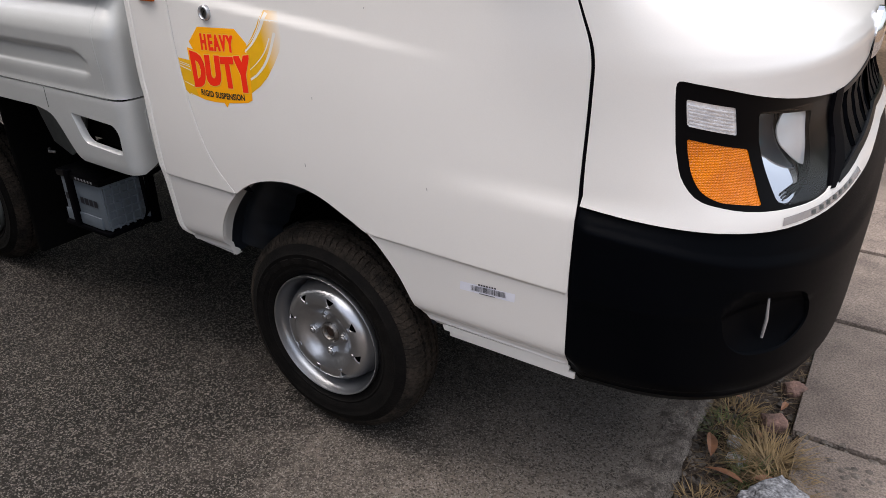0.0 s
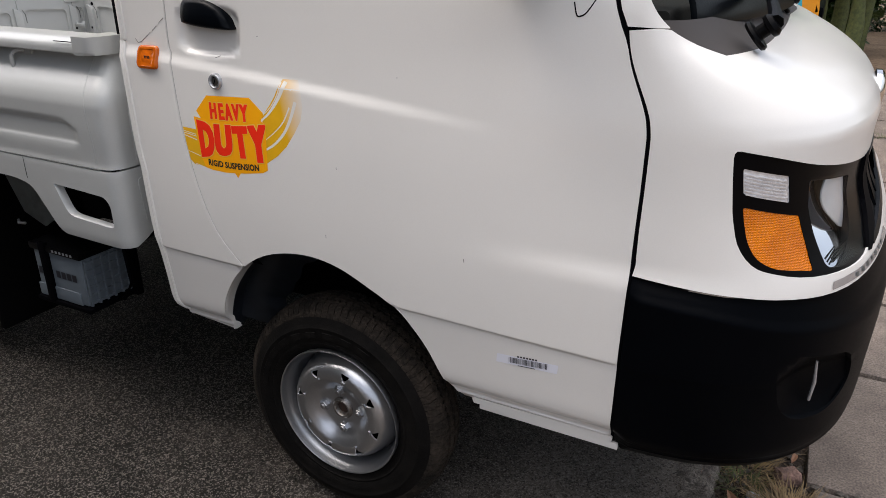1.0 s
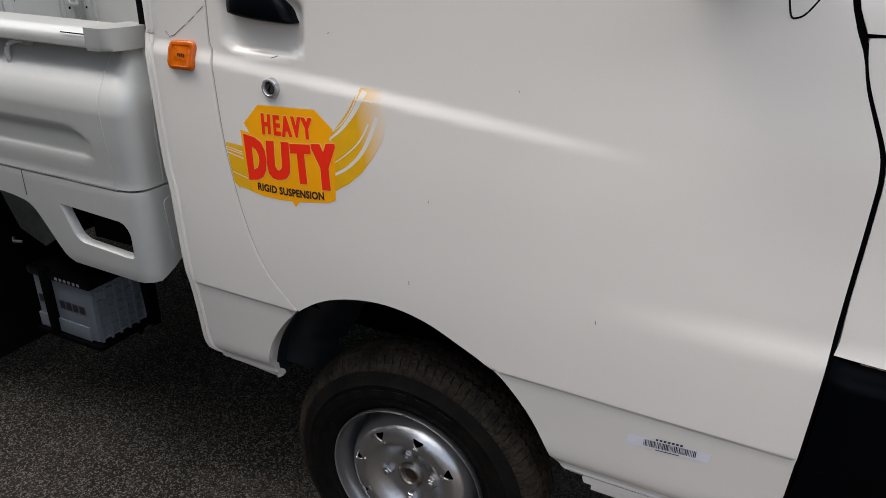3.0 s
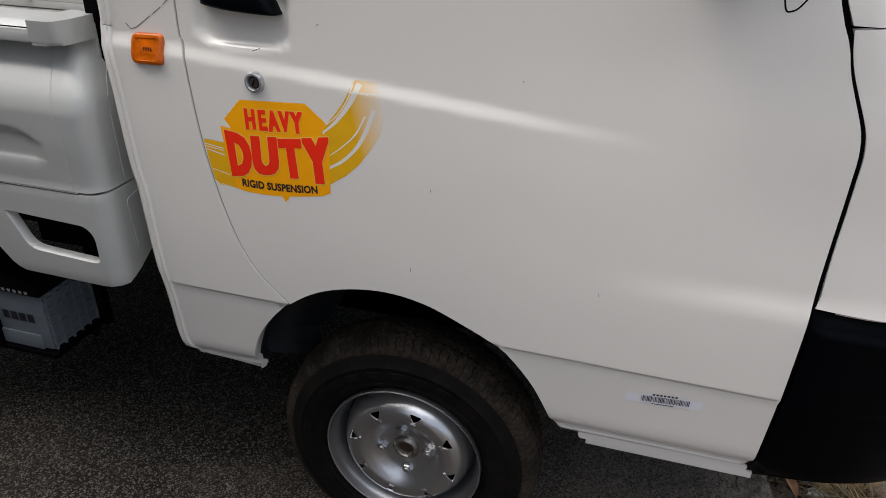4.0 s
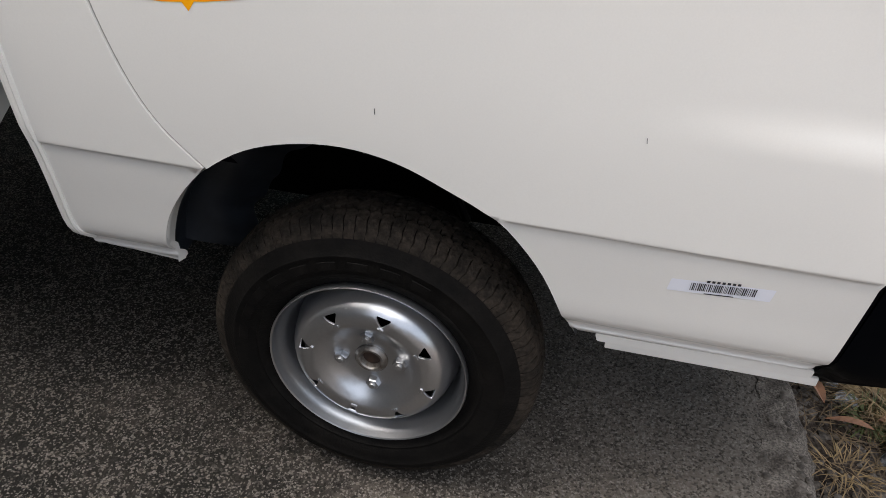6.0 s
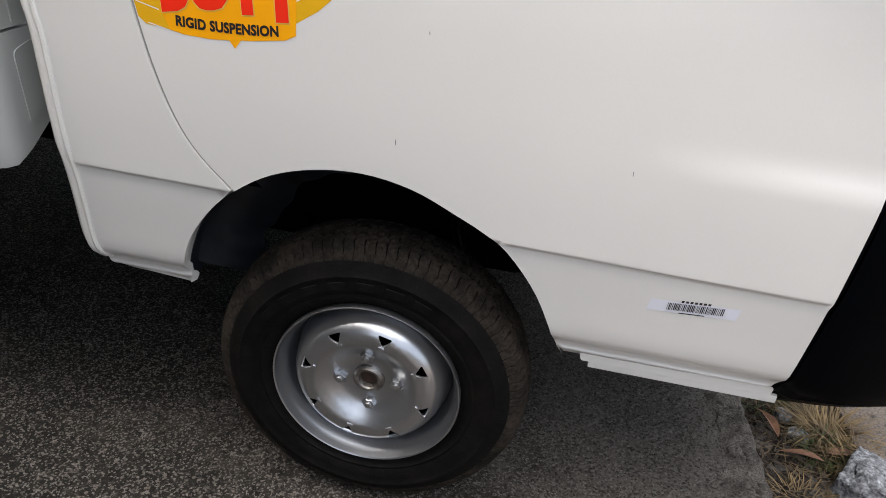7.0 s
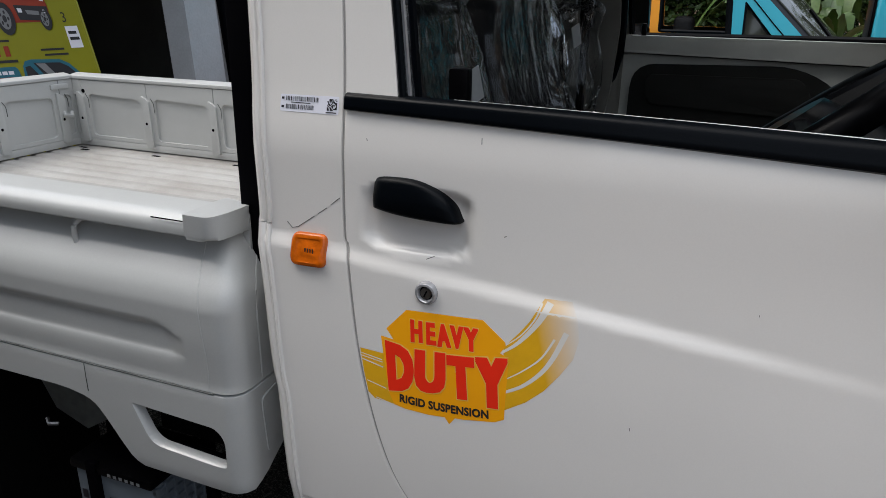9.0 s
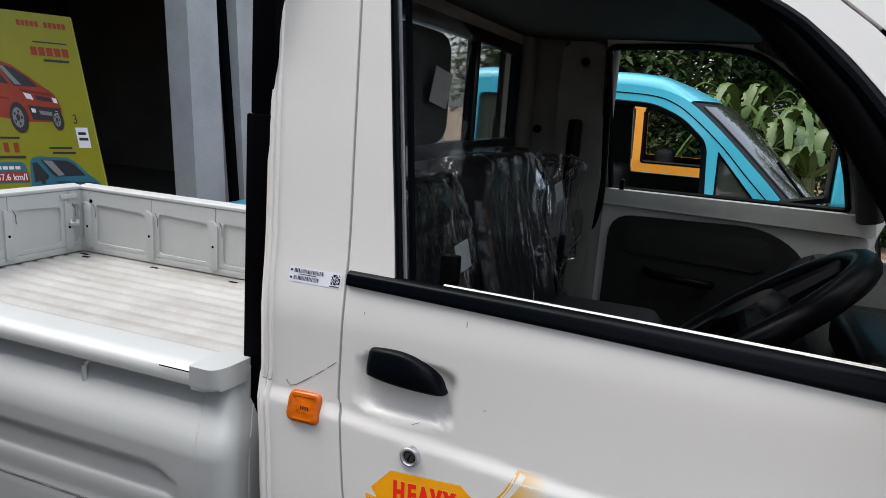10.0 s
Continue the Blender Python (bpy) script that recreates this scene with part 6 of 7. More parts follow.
rock("stone", (.985, .315, .0), (.075, .050, .040), 1.3, ROCKM, "pale grey rough granite stone in dirt", 4)
rock("stone", (.860, .50, -.018), (.020, .017, .014), 2.6, ROCKM, "rounded grey stone beside dry grass")
rock("stone", (.880, .44, -.018), (.022, .018, .014), 4.1, ROCKM, "rounded grey stone beside dry grass")
rock("stone", (.93, .62, -.010), (.032, .026, .02), 5.2, REDROCK, "reddish stone beside slab road")
rock("stone", (.955, .80, -.015), (.026, .03, .018), 7.7, REDROCK, "reddish stone beside slab road")

rng = random.Random(4)
bm = bmesh.new()
for k in range(3600):
    x, y = rng.uniform(GX - .03, .985), rng.uniform(-.3, 2.2)
    if k % 4 == 1:
        x = GX - abs(rng.gauss(0, .05)) + .02
    if k % 4 == 0:
        x, y = rng.uniform(.78, 1.35), rng.uniform(.15, .62)
    s = .0022 + .009 * rng.random() ** 2.2
    z = (.003 if x < GX - .01 else -.028 + .016 * nz(x, y, 14, 1)) if x < .99 else -.004
    r = bmesh.ops.create_icosphere(bm, subdivisions=1, radius=s)
    for v in r["verts"]:
        v.co = Vector((v.co.x * rng.uniform(.7, 1.4) + x, v.co.y * rng.uniform(.7, 1.4) + y, v.co.z * .55 + z + .001))
tagged(part("gravel", bm, GRAVEL, smooth=False), "loose grey gravel and crumbs in dirt", "gravel", kind="stuff")


def blade(bm, p, d, length, width, bend):
    """One grass blade, folded along its middle."""
    side = d.cross(Vector((0, 0, 1)))
    side = side.normalized() if side.length > 1e-4 else Vector((1, 0, 0))
    prev = None
    for i in range(5):
        t = i / 4
        q = p + d * length * t + Vector((0, 0, -bend * length * t * t))
        w = width * (1 - t) ** .7 + .0002
        row = (bm.verts.new(q - side * w), bm.verts.new(q + side * w))
        if prev:
            bm.faces.new((prev[0], prev[1], row[1], row[0]))
        prev = row


def tuft(name, at, n, spread, length, mat, label, seed, lay=0.9):
    r = random.Random(seed)
    bm = bmesh.new()
    for k in range(n):
        a = r.uniform(0, 2 * math.pi)
        rr = spread * math.sqrt(r.random())
        p = Vector((at[0] + rr * math.cos(a), at[1] + rr * math.sin(a), at[2]))
        a2 = a + r.gauss(0, .6)
        el = r.uniform(.15, lay)
        d = Vector((math.cos(a2) * math.cos(el), math.sin(a2) * math.cos(el), math.sin(el)))
        blade(bm, p, d, length * r.uniform(.5, 1.25), r.uniform(.0008, .0018), r.uniform(.1, .55))
    return tagged(part(name, bm, mat), label, "grass", kind="stuff")


tuft("dry_grass", (.945, .47, -.02), 420, .045, .10, STRAW, "straw-coloured dry grass tuft", 1)
tuft("dry_grass", (.99, .40, -.02), 220, .04, .085, STRAW, "straw-coloured dry grass tuft", 2)
tuft("dry_grass", (.84, .26, -.02), 70, .05, .05, STRAW, "straw-coloured dry grass tuft", 3)
tuft("dry_grass", (.84, .62, -.02), 200, .06, .07, STRAW, "straw-coloured dry grass tuft", 8)
tuft("green_grass", (.915, .40, -.02), 160, .03, .06, GRASS, "short green grass in dirt", 5)
tuft("green_grass", (.965, 1.13, -.02), 160, .03, .05, GRASS, "short green grass beside slab road", 6)
tuft("green_grass", (.83, .55, -.02), 120, .05, .05, GRASS, "short green grass in dirt", 7)
for i, y in enumerate(SLABS[3:10]):
    tuft("weed", (1.30 + .25 * (i % 3), y, .0), 70, .05, .05, GRASS, "weeds in slab joint", 20 + i)
    tuft("weed", (1.9 + .2 * (i % 2), y, .0), 70, .06, .05, GRASS, "weeds in slab joint", 40 + i)
# dry stalks lying flat in the dirt
lr = random.Random(31)
bm = bmesh.new()
for k in range(900):
    x, y = lr.uniform(.775, .985), lr.uniform(.12, 1.5)
    if k % 3 == 0:
        x, y = lr.gauss(.90, .06), lr.gauss(.42, .14)
    an = lr.uniform(0, 6.28)
    blade(bm, Vector((x, y, -.022 + .014 * nz(x, y, 14, 1) + lr.uniform(.0, .014))), Vector((math.cos(an), math.sin(an), lr.uniform(-.04, .12))), lr.uniform(.02, .07), lr.uniform(.0006, .0016), lr.uniform(.0, .2))
tagged(part("dry_stalks", bm, LITTER), "brown dry stalks lying in dirt", "grass", kind="stuff")
# fallen leaves
for i, (x, y, a, l, tw) in enumerate(((.745, .535, 80, .09, .5), (.812, .455, 105, .10, .7), (.865, .366, 170, .09, .4), (.955, .40, 20, .07, .3), (.94, .70, 80, .05, .7), (.90, .55, 140, .05, .6), (.82, .68, 10, .05, .2), (.93, .90, 60, .045, .4))):
    bm = bmesh.new()
    rows = []
    for k in range(9):
        t = k / 8
        w = l * .13 * math.sin(math.pi * t ** .8) + .0004
        c = Vector((l * (t - .5), 0, .012 * math.sin(t * 3) * tw))
        rows.append([bm.verts.new(c + Vector((0, s * w, abs(s) * w * .5))) for s in (-1, -.5, 0, .5, 1)])
    for p, q in zip(rows, rows[1:]):
        for k in range(4):
            bm.faces.new((p[k], p[k + 1], q[k + 1], q[k]))
    tagged(part("fallen_leaf", turned(bm, pose(x, y, -.008, 12, 6, a)), DEADLEAF), "curled brown fallen leaf on dirt", "leaf")

# ---- showroom building behind the bed ----
def wall(name, x0, x1, y0, y1, z0, z1, mat, label, cat="wall"):
    return tagged(part(name, box(x0, x1, y0, y1, z0, z1), mat, smooth=False), label, cat, kind="structure")


def leaning(ob, k):
    """Tilts a wall piece: the yard falls away from the building."""
    for v in ob.data.vertices:
        v.co.x -= k * (v.co.z - 2.08)
    return ob


leaning(wall("column", -3.947, -3.74, 3.6, 3.95, -.05, 4.2, WALLW, "grey-white painted concrete column", "column"), .067)
leaning(wall("wall_side", -4.02, -3.74, 4.20, 9.0, -.05, 4.2, WALLW, "grey-white painted side wall"), .067)
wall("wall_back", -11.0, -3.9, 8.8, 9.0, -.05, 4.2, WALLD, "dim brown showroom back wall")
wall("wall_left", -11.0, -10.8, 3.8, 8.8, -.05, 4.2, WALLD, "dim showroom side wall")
# out of view; carried forward past the columns to shade the poster
wall("ceiling", -11.0, -3.4, 2.0, 9.0, 3.3, 3.4, WALLD, "dim unseen showroom ceiling reaching out to shade the poster", "ceiling")
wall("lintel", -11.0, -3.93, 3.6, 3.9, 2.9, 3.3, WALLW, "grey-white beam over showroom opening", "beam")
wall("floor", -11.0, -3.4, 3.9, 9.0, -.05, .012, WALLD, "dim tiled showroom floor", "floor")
# unseen; added to darken what the truck's paint reflects
wall("wall_boundary", -14, 12, -9.2, -9.0, -.05, 2.4, WALLW, "plain grey unseen wall added behind for reflections")
# unseen; added to block light from the bed side and the ground
wall("wall_yard", -7.5, -.35, -1.95, -1.75, -.05, 4.4, WALLD, "unseen dim wall added to shade the bed side and ground")
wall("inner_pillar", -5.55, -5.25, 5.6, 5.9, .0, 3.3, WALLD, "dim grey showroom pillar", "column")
tagged(part("downpipe", tube([(-3.589, 4.07, -.02), (-3.998, 4.07, 4.2)], .045, 12), BLACKM), "black downpipe beside column", "pipe")
cab_ = thing("display_cabinet", "dark display cabinet in dim showroom", "cabinet")
part("body", box(-6.9, -5.7, 7.2, 7.7, .012, 1.0, .01), WALLD, cab_)
part("top", box(-6.95, -5.65, 7.15, 7.75, 1.0, 1.04, .008), DARKTRIM, cab_)
ch = thing("chair", "grey plastic chair in dim showroom", "chair")
CX, CY = -4.55, 5.0
part("seat", box(CX - .2, CX + .2, CY - .2, CY + .2, .42, .45, .012), ALU, ch)
for sx in (-.18, .18):
    for sy in (-.18, .18):
        part("leg", tube([(CX + sx, CY + sy, .43), (CX + sx * 1.15, CY + sy * 1.15, .012)], .016, 8), ALU, ch)
for sx in (-.18, .18):
    part("back_post", tube([(CX + sx, CY + .18, .43), (CX + sx, CY + .25, .84)], .016, 8), ALU, ch)
for k in range(3):
    part("back_slat", tube([(CX - .18, CY + .21 + .012 * k, .58 + .11 * k), (CX + .18, CY + .21 + .012 * k, .58 + .11 * k)], .018, 8), ALU, ch)

# poster on a leaning board
P_TL, P_TR, P_BR, P_BL = Vector((-5.23, 2.80, 1.945)), Vector((-4.304, 3.05, 1.893)), Vector((-3.895, 2.98, .62)), Vector((-4.865, 2.73, .50))


def poster_map(s, t):
    """s to the right, t up."""
    t = 1 - t
    return tuple((P_TL * (1 - s) + P_TR * s) * (1 - t) + (P_BL * (1 - s) + P_BR * s) * t)


def bars_each(name, rects, fmap, mat, parent, lift):
    for r in rects:
        bars_on(name, [r], fmap, mat, parent, lift)


pos = thing("poster_stand", "yellow advertising poster with red van and blue truck", "poster")
skin("board", [[(0, -.45), (1, -.45), (1, 1), (0, 1)]], poster_map, PYEL, pos, res=.3, depth=.02)


def print_on(loop, mat, lift=.002, name="print"):
    return skin(name, [[(s, 1 - t) for s, t in loop]], poster_map, mat, pos, res=.05, lift=lift, hem=False)


def ell(cx, cy, rx, ry, n=20):
    return [(cx + rx * math.cos(2 * math.pi * k / n), cy - ry * math.sin(2 * math.pi * k / n)) for k in range(n)]


bars_each("print", [(.56 + .036 * i, .588 + .036 * i, 1 - .075, 1 - .045) for i in range(11) if i != 5], poster_map, PRED, pos, .002)
bars_each("print", [(.63 + .062 * i, .68 + .062 * i, 1 - .225, 1 - .18) for i in range(5)] + [(-.0 + .08 * i + .02, .06 + .08 * i, 1 - .735, 1 - .685) for i in range(5)], poster_map, PRED, pos, .002)
bars_each("print", [(.66, .93, 1 - .157, 1 - .15), (.72, .92, 1 - .255, 1 - .242), (.02, .40, 1 - .665, 1 - .655), (.05, .42, 1 - .765, 1 - .752), (.62, .80, 1 - .716, 1 - .706), (.64, .82, 1 - .742, 1 - .732)], poster_map, PDARK, pos, .002)
# red van in three-quarter view
print_on([(-.02, .33), (.0, .27), (.06, .255), (.33, .262), (.45, .285), (.56, .335), (.66, .385), (.735, .42), (.765, .455), (.775, .50), (.77, .545), (.70, .575), (.50, .575), (.20, .55), (.0, .53)], PRED)
print_on([(.0, .285), (.19, .283), (.20, .365), (.0, .352)], PDARK, .003)
print_on([(.205, .284), (.30, .288), (.40, .385), (.215, .368)], PDARK, .003)
print_on([(.325, .283), (.45, .298), (.56, .345), (.63, .393), (.44, .392)], PDARK, .003)
print_on([(.335, .287), (.38, .292), (.50, .385), (.45, .385)], PGREY, .004, "glint")
print_on([(.47, .405), (.71, .425), (.73, .437), (.49, .42)], PRED2, .004, "crease")
print_on([(.50, .425), (.56, .432), (.575, .462), (.52, .455)], PAPER, .004, "lamp")
print_on([(.72, .445), (.755, .45), (.76, .475), (.73, .472)], PAPER, .004, "lamp")
print_on([(.585, .435), (.71, .447), (.715, .468), (.60, .458)], PDARK, .004)
print_on([(.52, .49), (.77, .50), (.765, .55), (.70, .568), (.54, .562)], PDARK, .004)
print_on([(.60, .515), (.70, .522), (.70, .542), (.61, .536)], PGREY, .005)
print_on([(.54, .505), (.575, .508), (.575, .528), (.545, .526)], PAPER, .005, "lamp")
print_on([(.73, .515), (.755, .515), (.75, .535), (.73, .535)], PAPER, .005, "lamp")
print_on([(.0, .43), (.38, .455), (.38, .463), (.0, .438)], PRED2, .004, "crease")
for cx, cy, rx, ry in ((.43, .555, .062, .072), (.735, .562, .038, .05), (.06, .53, .045, .055)):
    print_on(ell(cx, cy, rx * 1.15, ry * 1.1), PDARK, .005, "tyre")
    print_on(ell(cx - .004, cy, rx * .72, ry * .72), PGREY, .006, "rim")
    print_on(ell(cx - .004, cy, rx * .25, ry * .25), PDARK, .007, "hub")
    for k in range(5):
        a = 2 * math.pi * k / 5
        print_on(ell(cx - .004 + rx * .46 * math.cos(a), cy + ry * .46 * math.sin(a), rx * .13, ry * .13, 8), PDARK, .007, "hole")
# tag and pill
print_on([(.855, .60), (.95, .60), (.95, .71), (.855, .71)], PAPER)
bars_each("print", [(.87, .93, 1 - .64, 1 - .625), (.87, .94, 1 - .67, 1 - .655)], poster_map, PDARK, pos, .003)
print_on(ell(.87, .555, .03, .022), PYEL, .002)
word_on("print", "3", [(.855, 1 - .53), (.885, 1 - .53), (.885, 1 - .58), (.855, 1 - .58)], poster_map, INK, pos, .003)
print_on(rounded([(.0, .785), (.40, .785), (.42, .89), (.02, .89)], .03), PBLUE)
print_on(rounded([(.14, .835), (.41, .835), (.415, .885), (.15, .885)], .02), PRED, .003)
word_on("print", "37.6 km/l", [(.16, 1 - .843), (.40, 1 - .843), (.402, 1 - .878), (.165, 1 - .878)], poster_map, PAPER, pos, .004, bold=.02)
bars_each("print", [(.12 + .05 * i, .16 + .05 * i, 1 - .822, 1 - .805) for i in range(5)], poster_map, PAPER, pos, .003)
# small blue truck in three-quarter view
print_on([(.42, .905), (.445, .785), (.47, .762), (.52, .755), (.74, .762), (.80, .785), (.88, .85), (.94, .885), (.98, .93), (.985, 1.0), (.93, 1.03), (.34, 1.03), (.28, .99), (.28, .93), (.34, .922)], PBLUE)
print_on([(.53, .772), (.735, .778), (.79, .80), (.86, .858), (.63, .862), (.60, .848)], PDARK, .003)
print_on([(.55, .776), (.62, .778), (.70, .855), (.65, .858)], PGREY, .004, "glint")
print_on([(.46, .79), (.50, .785), (.575, .858), (.56, .875), (.455, .89)], PDARK, .003)
print_on([(.62, .885), (.93, .895), (.935, .905), (.63, .897)], PBLUE2, .004, "crease")
print_on([(.75, .915), (.95, .925), (.955, .945), (.76, .936)], PDARK, .004)
print_on([(.66, .965), (.975, .975), (.97, 1.0), (.67, .995)], PDARK, .004)
print_on(ell(.70, .932, .035, .026), PDARK, .004, "lamp")
print_on(ell(.70, .932, .022, .017), PAPER, .005, "lamp")
print_on([(.28, .935), (.42, .93), (.42, .938), (.28, .944)], PBLUE2, .004, "crease")
print_on([(.505, .862), (.535, .858), (.54, .895), (.51, .90)], PDARK, .005, "mirror")
part("strut", tube([(-4.75, 3.05, 1.6), (-4.9, 3.55, .0)], .02, 8), DARKTRIM, pos)
part("strut", tube([(-4.45, 3.0, .62), (-4.45, 3.03, -.0)], .02, 8), DARKTRIM, pos)
part("strut", tube([(-4.8, 2.8, .5), (-4.8, 2.83, -.0)], .02, 8), DARKTRIM, pos)


# ---- parked turquoise truck and the orange one behind it ----
def side_truck(name, label, y0, y1, dx, paint, cabin_back, near_start, far_start):
    """A parked truck alongside: cab with windows, mirror, load body and wheels. y0: its near side."""
    t = thing(name, label, "truck")

    def sd(u, z):
        return (u + dx, y0 + .02 + .16 * max(0, z - 1.14) ** 1.1, z)

    def sd2(u, z):
        return (u + dx, y1 - .02 - .16 * max(0, z - 1.14) ** 1.1, z)
    shell = smooth_line([(.66, .40), (.69, .70), (.67, .95), (.60, 1.09), (.47, 1.125), (.35, 1.24), (.215, 1.37), (.10, 1.475), (-.01, 1.560), (-.10, 1.600), (-.22, 1.622), (-.42, 1.628), (cabin_back + .05, 1.620), (cabin_back, 1.58)], 4) + [(cabin_back, .40)]
    win, win2 = (rounded([(w0, 1.13), (w0 - .02, 1.555), (-.17, 1.540), (-.04, 1.485), (.075, 1.385), (.095, 1.13)], [.02, .04, .06, .05, .04, .02]) for w0 in (near_start, far_start))
    q = rounded([(.142, 1.13), (.135, 1.355), (.335, 1.13)], .012)
    rq = rounded([(cabin_back + .06, 1.13), (cabin_back + .05, 1.55), (near_start - .09, 1.555), (near_start - .07, 1.13)], .03)
    b = skin("cab_side", [shell, win[::-1], q[::-1], rq[::-1]], sd, paint, t, res=.08, depth=.03)
    skin("cab_side", [shell, win2[::-1], q[::-1]], sd2, paint, t, res=.08, depth=.03)
    # dark sheet over the far inner side, in place of the cab's shade
    skin("door_lining", [[(cabin_back + .02, .6), (.34, .6), (.34, 1.10), (.12, 1.115), (.10, 1.39), (-.04, 1.50), (-.17, 1.565), (cabin_back + .02, 1.57)], win2[::-1]], lambda u, z: (u + dx, sd2(u, z)[1] - .045, z), DARKTRIM, t, res=.08, hem=False)
    skin("rear_quarter_glass", [rq], lambda u, z: (u + dx, sd(u, z)[1] + .02, z), TINT, b, res=.1, hem=False)
    for f in (sd,):
        part("window_rubber", tube([Vector(f(u, z)) + Vector((0, .012, 0)) for u, z in win], .016, 6, True), RUBBER, b)
        part("window_rubber", tube([Vector(f(u, z)) + Vector((0, .012, 0)) for u, z in q], .010, 6, True), RUBBER, b)
        part("door_line", tube([Vector(f(u, z)) + Vector((0, -.001, 0)) for u, z in smooth_line([(-.50, 1.592), (-.20, 1.583), (-.08, 1.552), (.02, 1.487), (.15, 1.375), (.26, 1.26), (.36, 1.16)], 4)], .0026, 6), RUBBER, b)
    skin("quarter_glass", [q], lambda u, z: (u + dx, sd(u, z)[1] + .02, z), TINT, b, res=.1, hem=False)

    # roof: rounded over at both sides, running down to the top of the windscreen
    crown_pts = [(.0, .0), (.006, .020), (.020, .036), (.048, .047), (.14, .060), (.40, .074)]
    roof = bmesh.new()
    above = None
    for k, (u, z) in enumerate(smooth_line([(-.01, 1.560), (-.10, 1.600), (-.22, 1.622), (-.42, 1.628), (cabin_back + .05, 1.620), (cabin_back, 1.58)], 4)):
        ya, yb = sd(u, z)[1], sd2(u, z)[1]
        f = min(1, .22 + k * .13)
        row = [roof.verts.new((u + dx + .17 * (1 - (1 - d / .70) ** 2) * (1 - min(1, k / 6)), ya + d, z + hh * f)) for d, hh in crown_pts]
        row += [roof.verts.new((u + dx + .17 * (1 - (1 - d / .70) ** 2) * (1 - min(1, k / 6)), yb - d, z + hh * f)) for d, hh in crown_pts[::-1]]
        if above:
            for i in range(len(row) - 1):
                roof.faces.new((above[i], above[i + 1], row[i + 1], row[i]))
        above = row
    part("roof", roof, paint, t)
    roof_line2 = [(.47, 1.125), (.35, 1.24), (.215, 1.37), (.10, 1.475), (-.006, 1.562)]

    def scr(s, r):
        i = min(int(r * 4), 3)
        k = r * 4 - i
        u, z = roof_line2[i][0] * (1 - k) + roof_line2[i + 1][0] * k, roof_line2[i][1] * (1 - k) + roof_line2[i + 1][1] * k
        ya, yb = sd(u, z)[1], sd2(u, z)[1]
        return (u + dx + .17 * (1 - (2 * s - 1) ** 2), ya + (yb - ya) * s, z)
    skin("windscreen", [[(.05, .04), (.95, .04), (.95, .95), (.05, .95)]], scr, TINT, t, res=.08, depth=.01, lift=.006, label="dark reflecting windscreen")
    skin("screen_rim", [[(0, 0), (1, 0), (1, 1), (0, 1)], [(.05, .04), (.95, .04), (.95, .95), (.05, .95)]], scr, BLACKG, t, res=.06, depth=.02)

    def hood(s, r):
        u, z = .47 + .21 * r, 1.125 - .31 * max(r, 0) ** 2.2
        return (u + dx + .17 * (1 - (2 * s - 1) ** 2) * (1 - r), y0 + .02 + (y1 - y0 - .04) * s, z)
    skin("nose", [[(0, 0), (1, 0), (1, 1), (0, 1)]], hood, paint, t, res=.08, depth=-.02)
    part("nose_front", box(dx + .62, dx + .72, y0 + .03, y1 - .03, .40, .85, .03), BLACKP, t)
    part("wiper", tube([(dx + .60, y0 + .20, 1.13), (dx + .53, y0 + .24, 1.17), (dx + .40, y0 + .26, 1.32)], .008, 6), BLACKG, t)
    part("wiper", tube([(dx + .60, y0 + .80, 1.13), (dx + .53, y0 + .74, 1.17), (dx + .38, y0 + .70, 1.34)], .008, 6), BLACKG, t)
    part("cowl", box(dx + .44, dx + .58, y0 + .06, y1 - .06, 1.10, 1.14, .02), BLACKP, t)
    part("cab_back", box(dx + cabin_back, dx + cabin_back + .03, y0 + .08, y1 - .08, .55, 1.25), DARKTRIM, t)
    part("seat", box(dx - .42, dx - .28, y0 + .12, y0 + .52, .7, 1.24, .05, 3), SEATM, t)
    part("steering_wheel", tube([pose(dx + .12, y0 + .36, 1.10, 0, -40, 0) @ Vector((.18 * math.cos(a), .18 * math.sin(a), 0)) for a in [k * math.pi / 12 for k in range(24)]], .014, 8, True), BLACKG, t)
    if y0 < 4:
        m = part("door_mirror", box(dx + .585, dx + .68, y0 - .18, y0 - .02, 1.17, 1.43, .03, 3), paint, t)
        part("mirror_glass", box(dx + .574, dx + .584, y0 - .165, y0 - .035, 1.19, 1.41, .004), BLACKG, m)
        part("mirror_arm", tube([(dx + .42, y0 + .03, 1.15), (dx + .60, y0 - .05, 1.20)], .018, 8), BLACKG, m)
    part("load_body", box(dx - 3.0, dx + cabin_back - .06, y0 + .02, y1 - .02, .50, .70, .01), paint, t)
    part("chassis", box(dx - 2.9, dx + .6, y0 + .3, y1 - .3, .35, .55), UNDER, t)
    for x in (.02, -1.9):
        for yy in (y0 + .03, y1 - .18):
            part("wheel", turned(lathe([(.0, .03), (.10, .02), (.15, .0), (.19, -.005), (.25, .0), (.272, .03), (.274, .11), (.25, .145), (.0, .14)], 40), pose(dx + x, yy, .223)), SIDEWALL, t)
    return t


side_truck("parked_truck", "turquoise mini truck parked alongside on concrete", 2.50, 3.92, .0, TURQ, -1.08, -.60, -.385)
side_truck("parked_truck", "orange-yellow mini truck parked behind turquoise one", 5.0, 6.4, .08, ORANGE, -1.08, -.51, -.60)


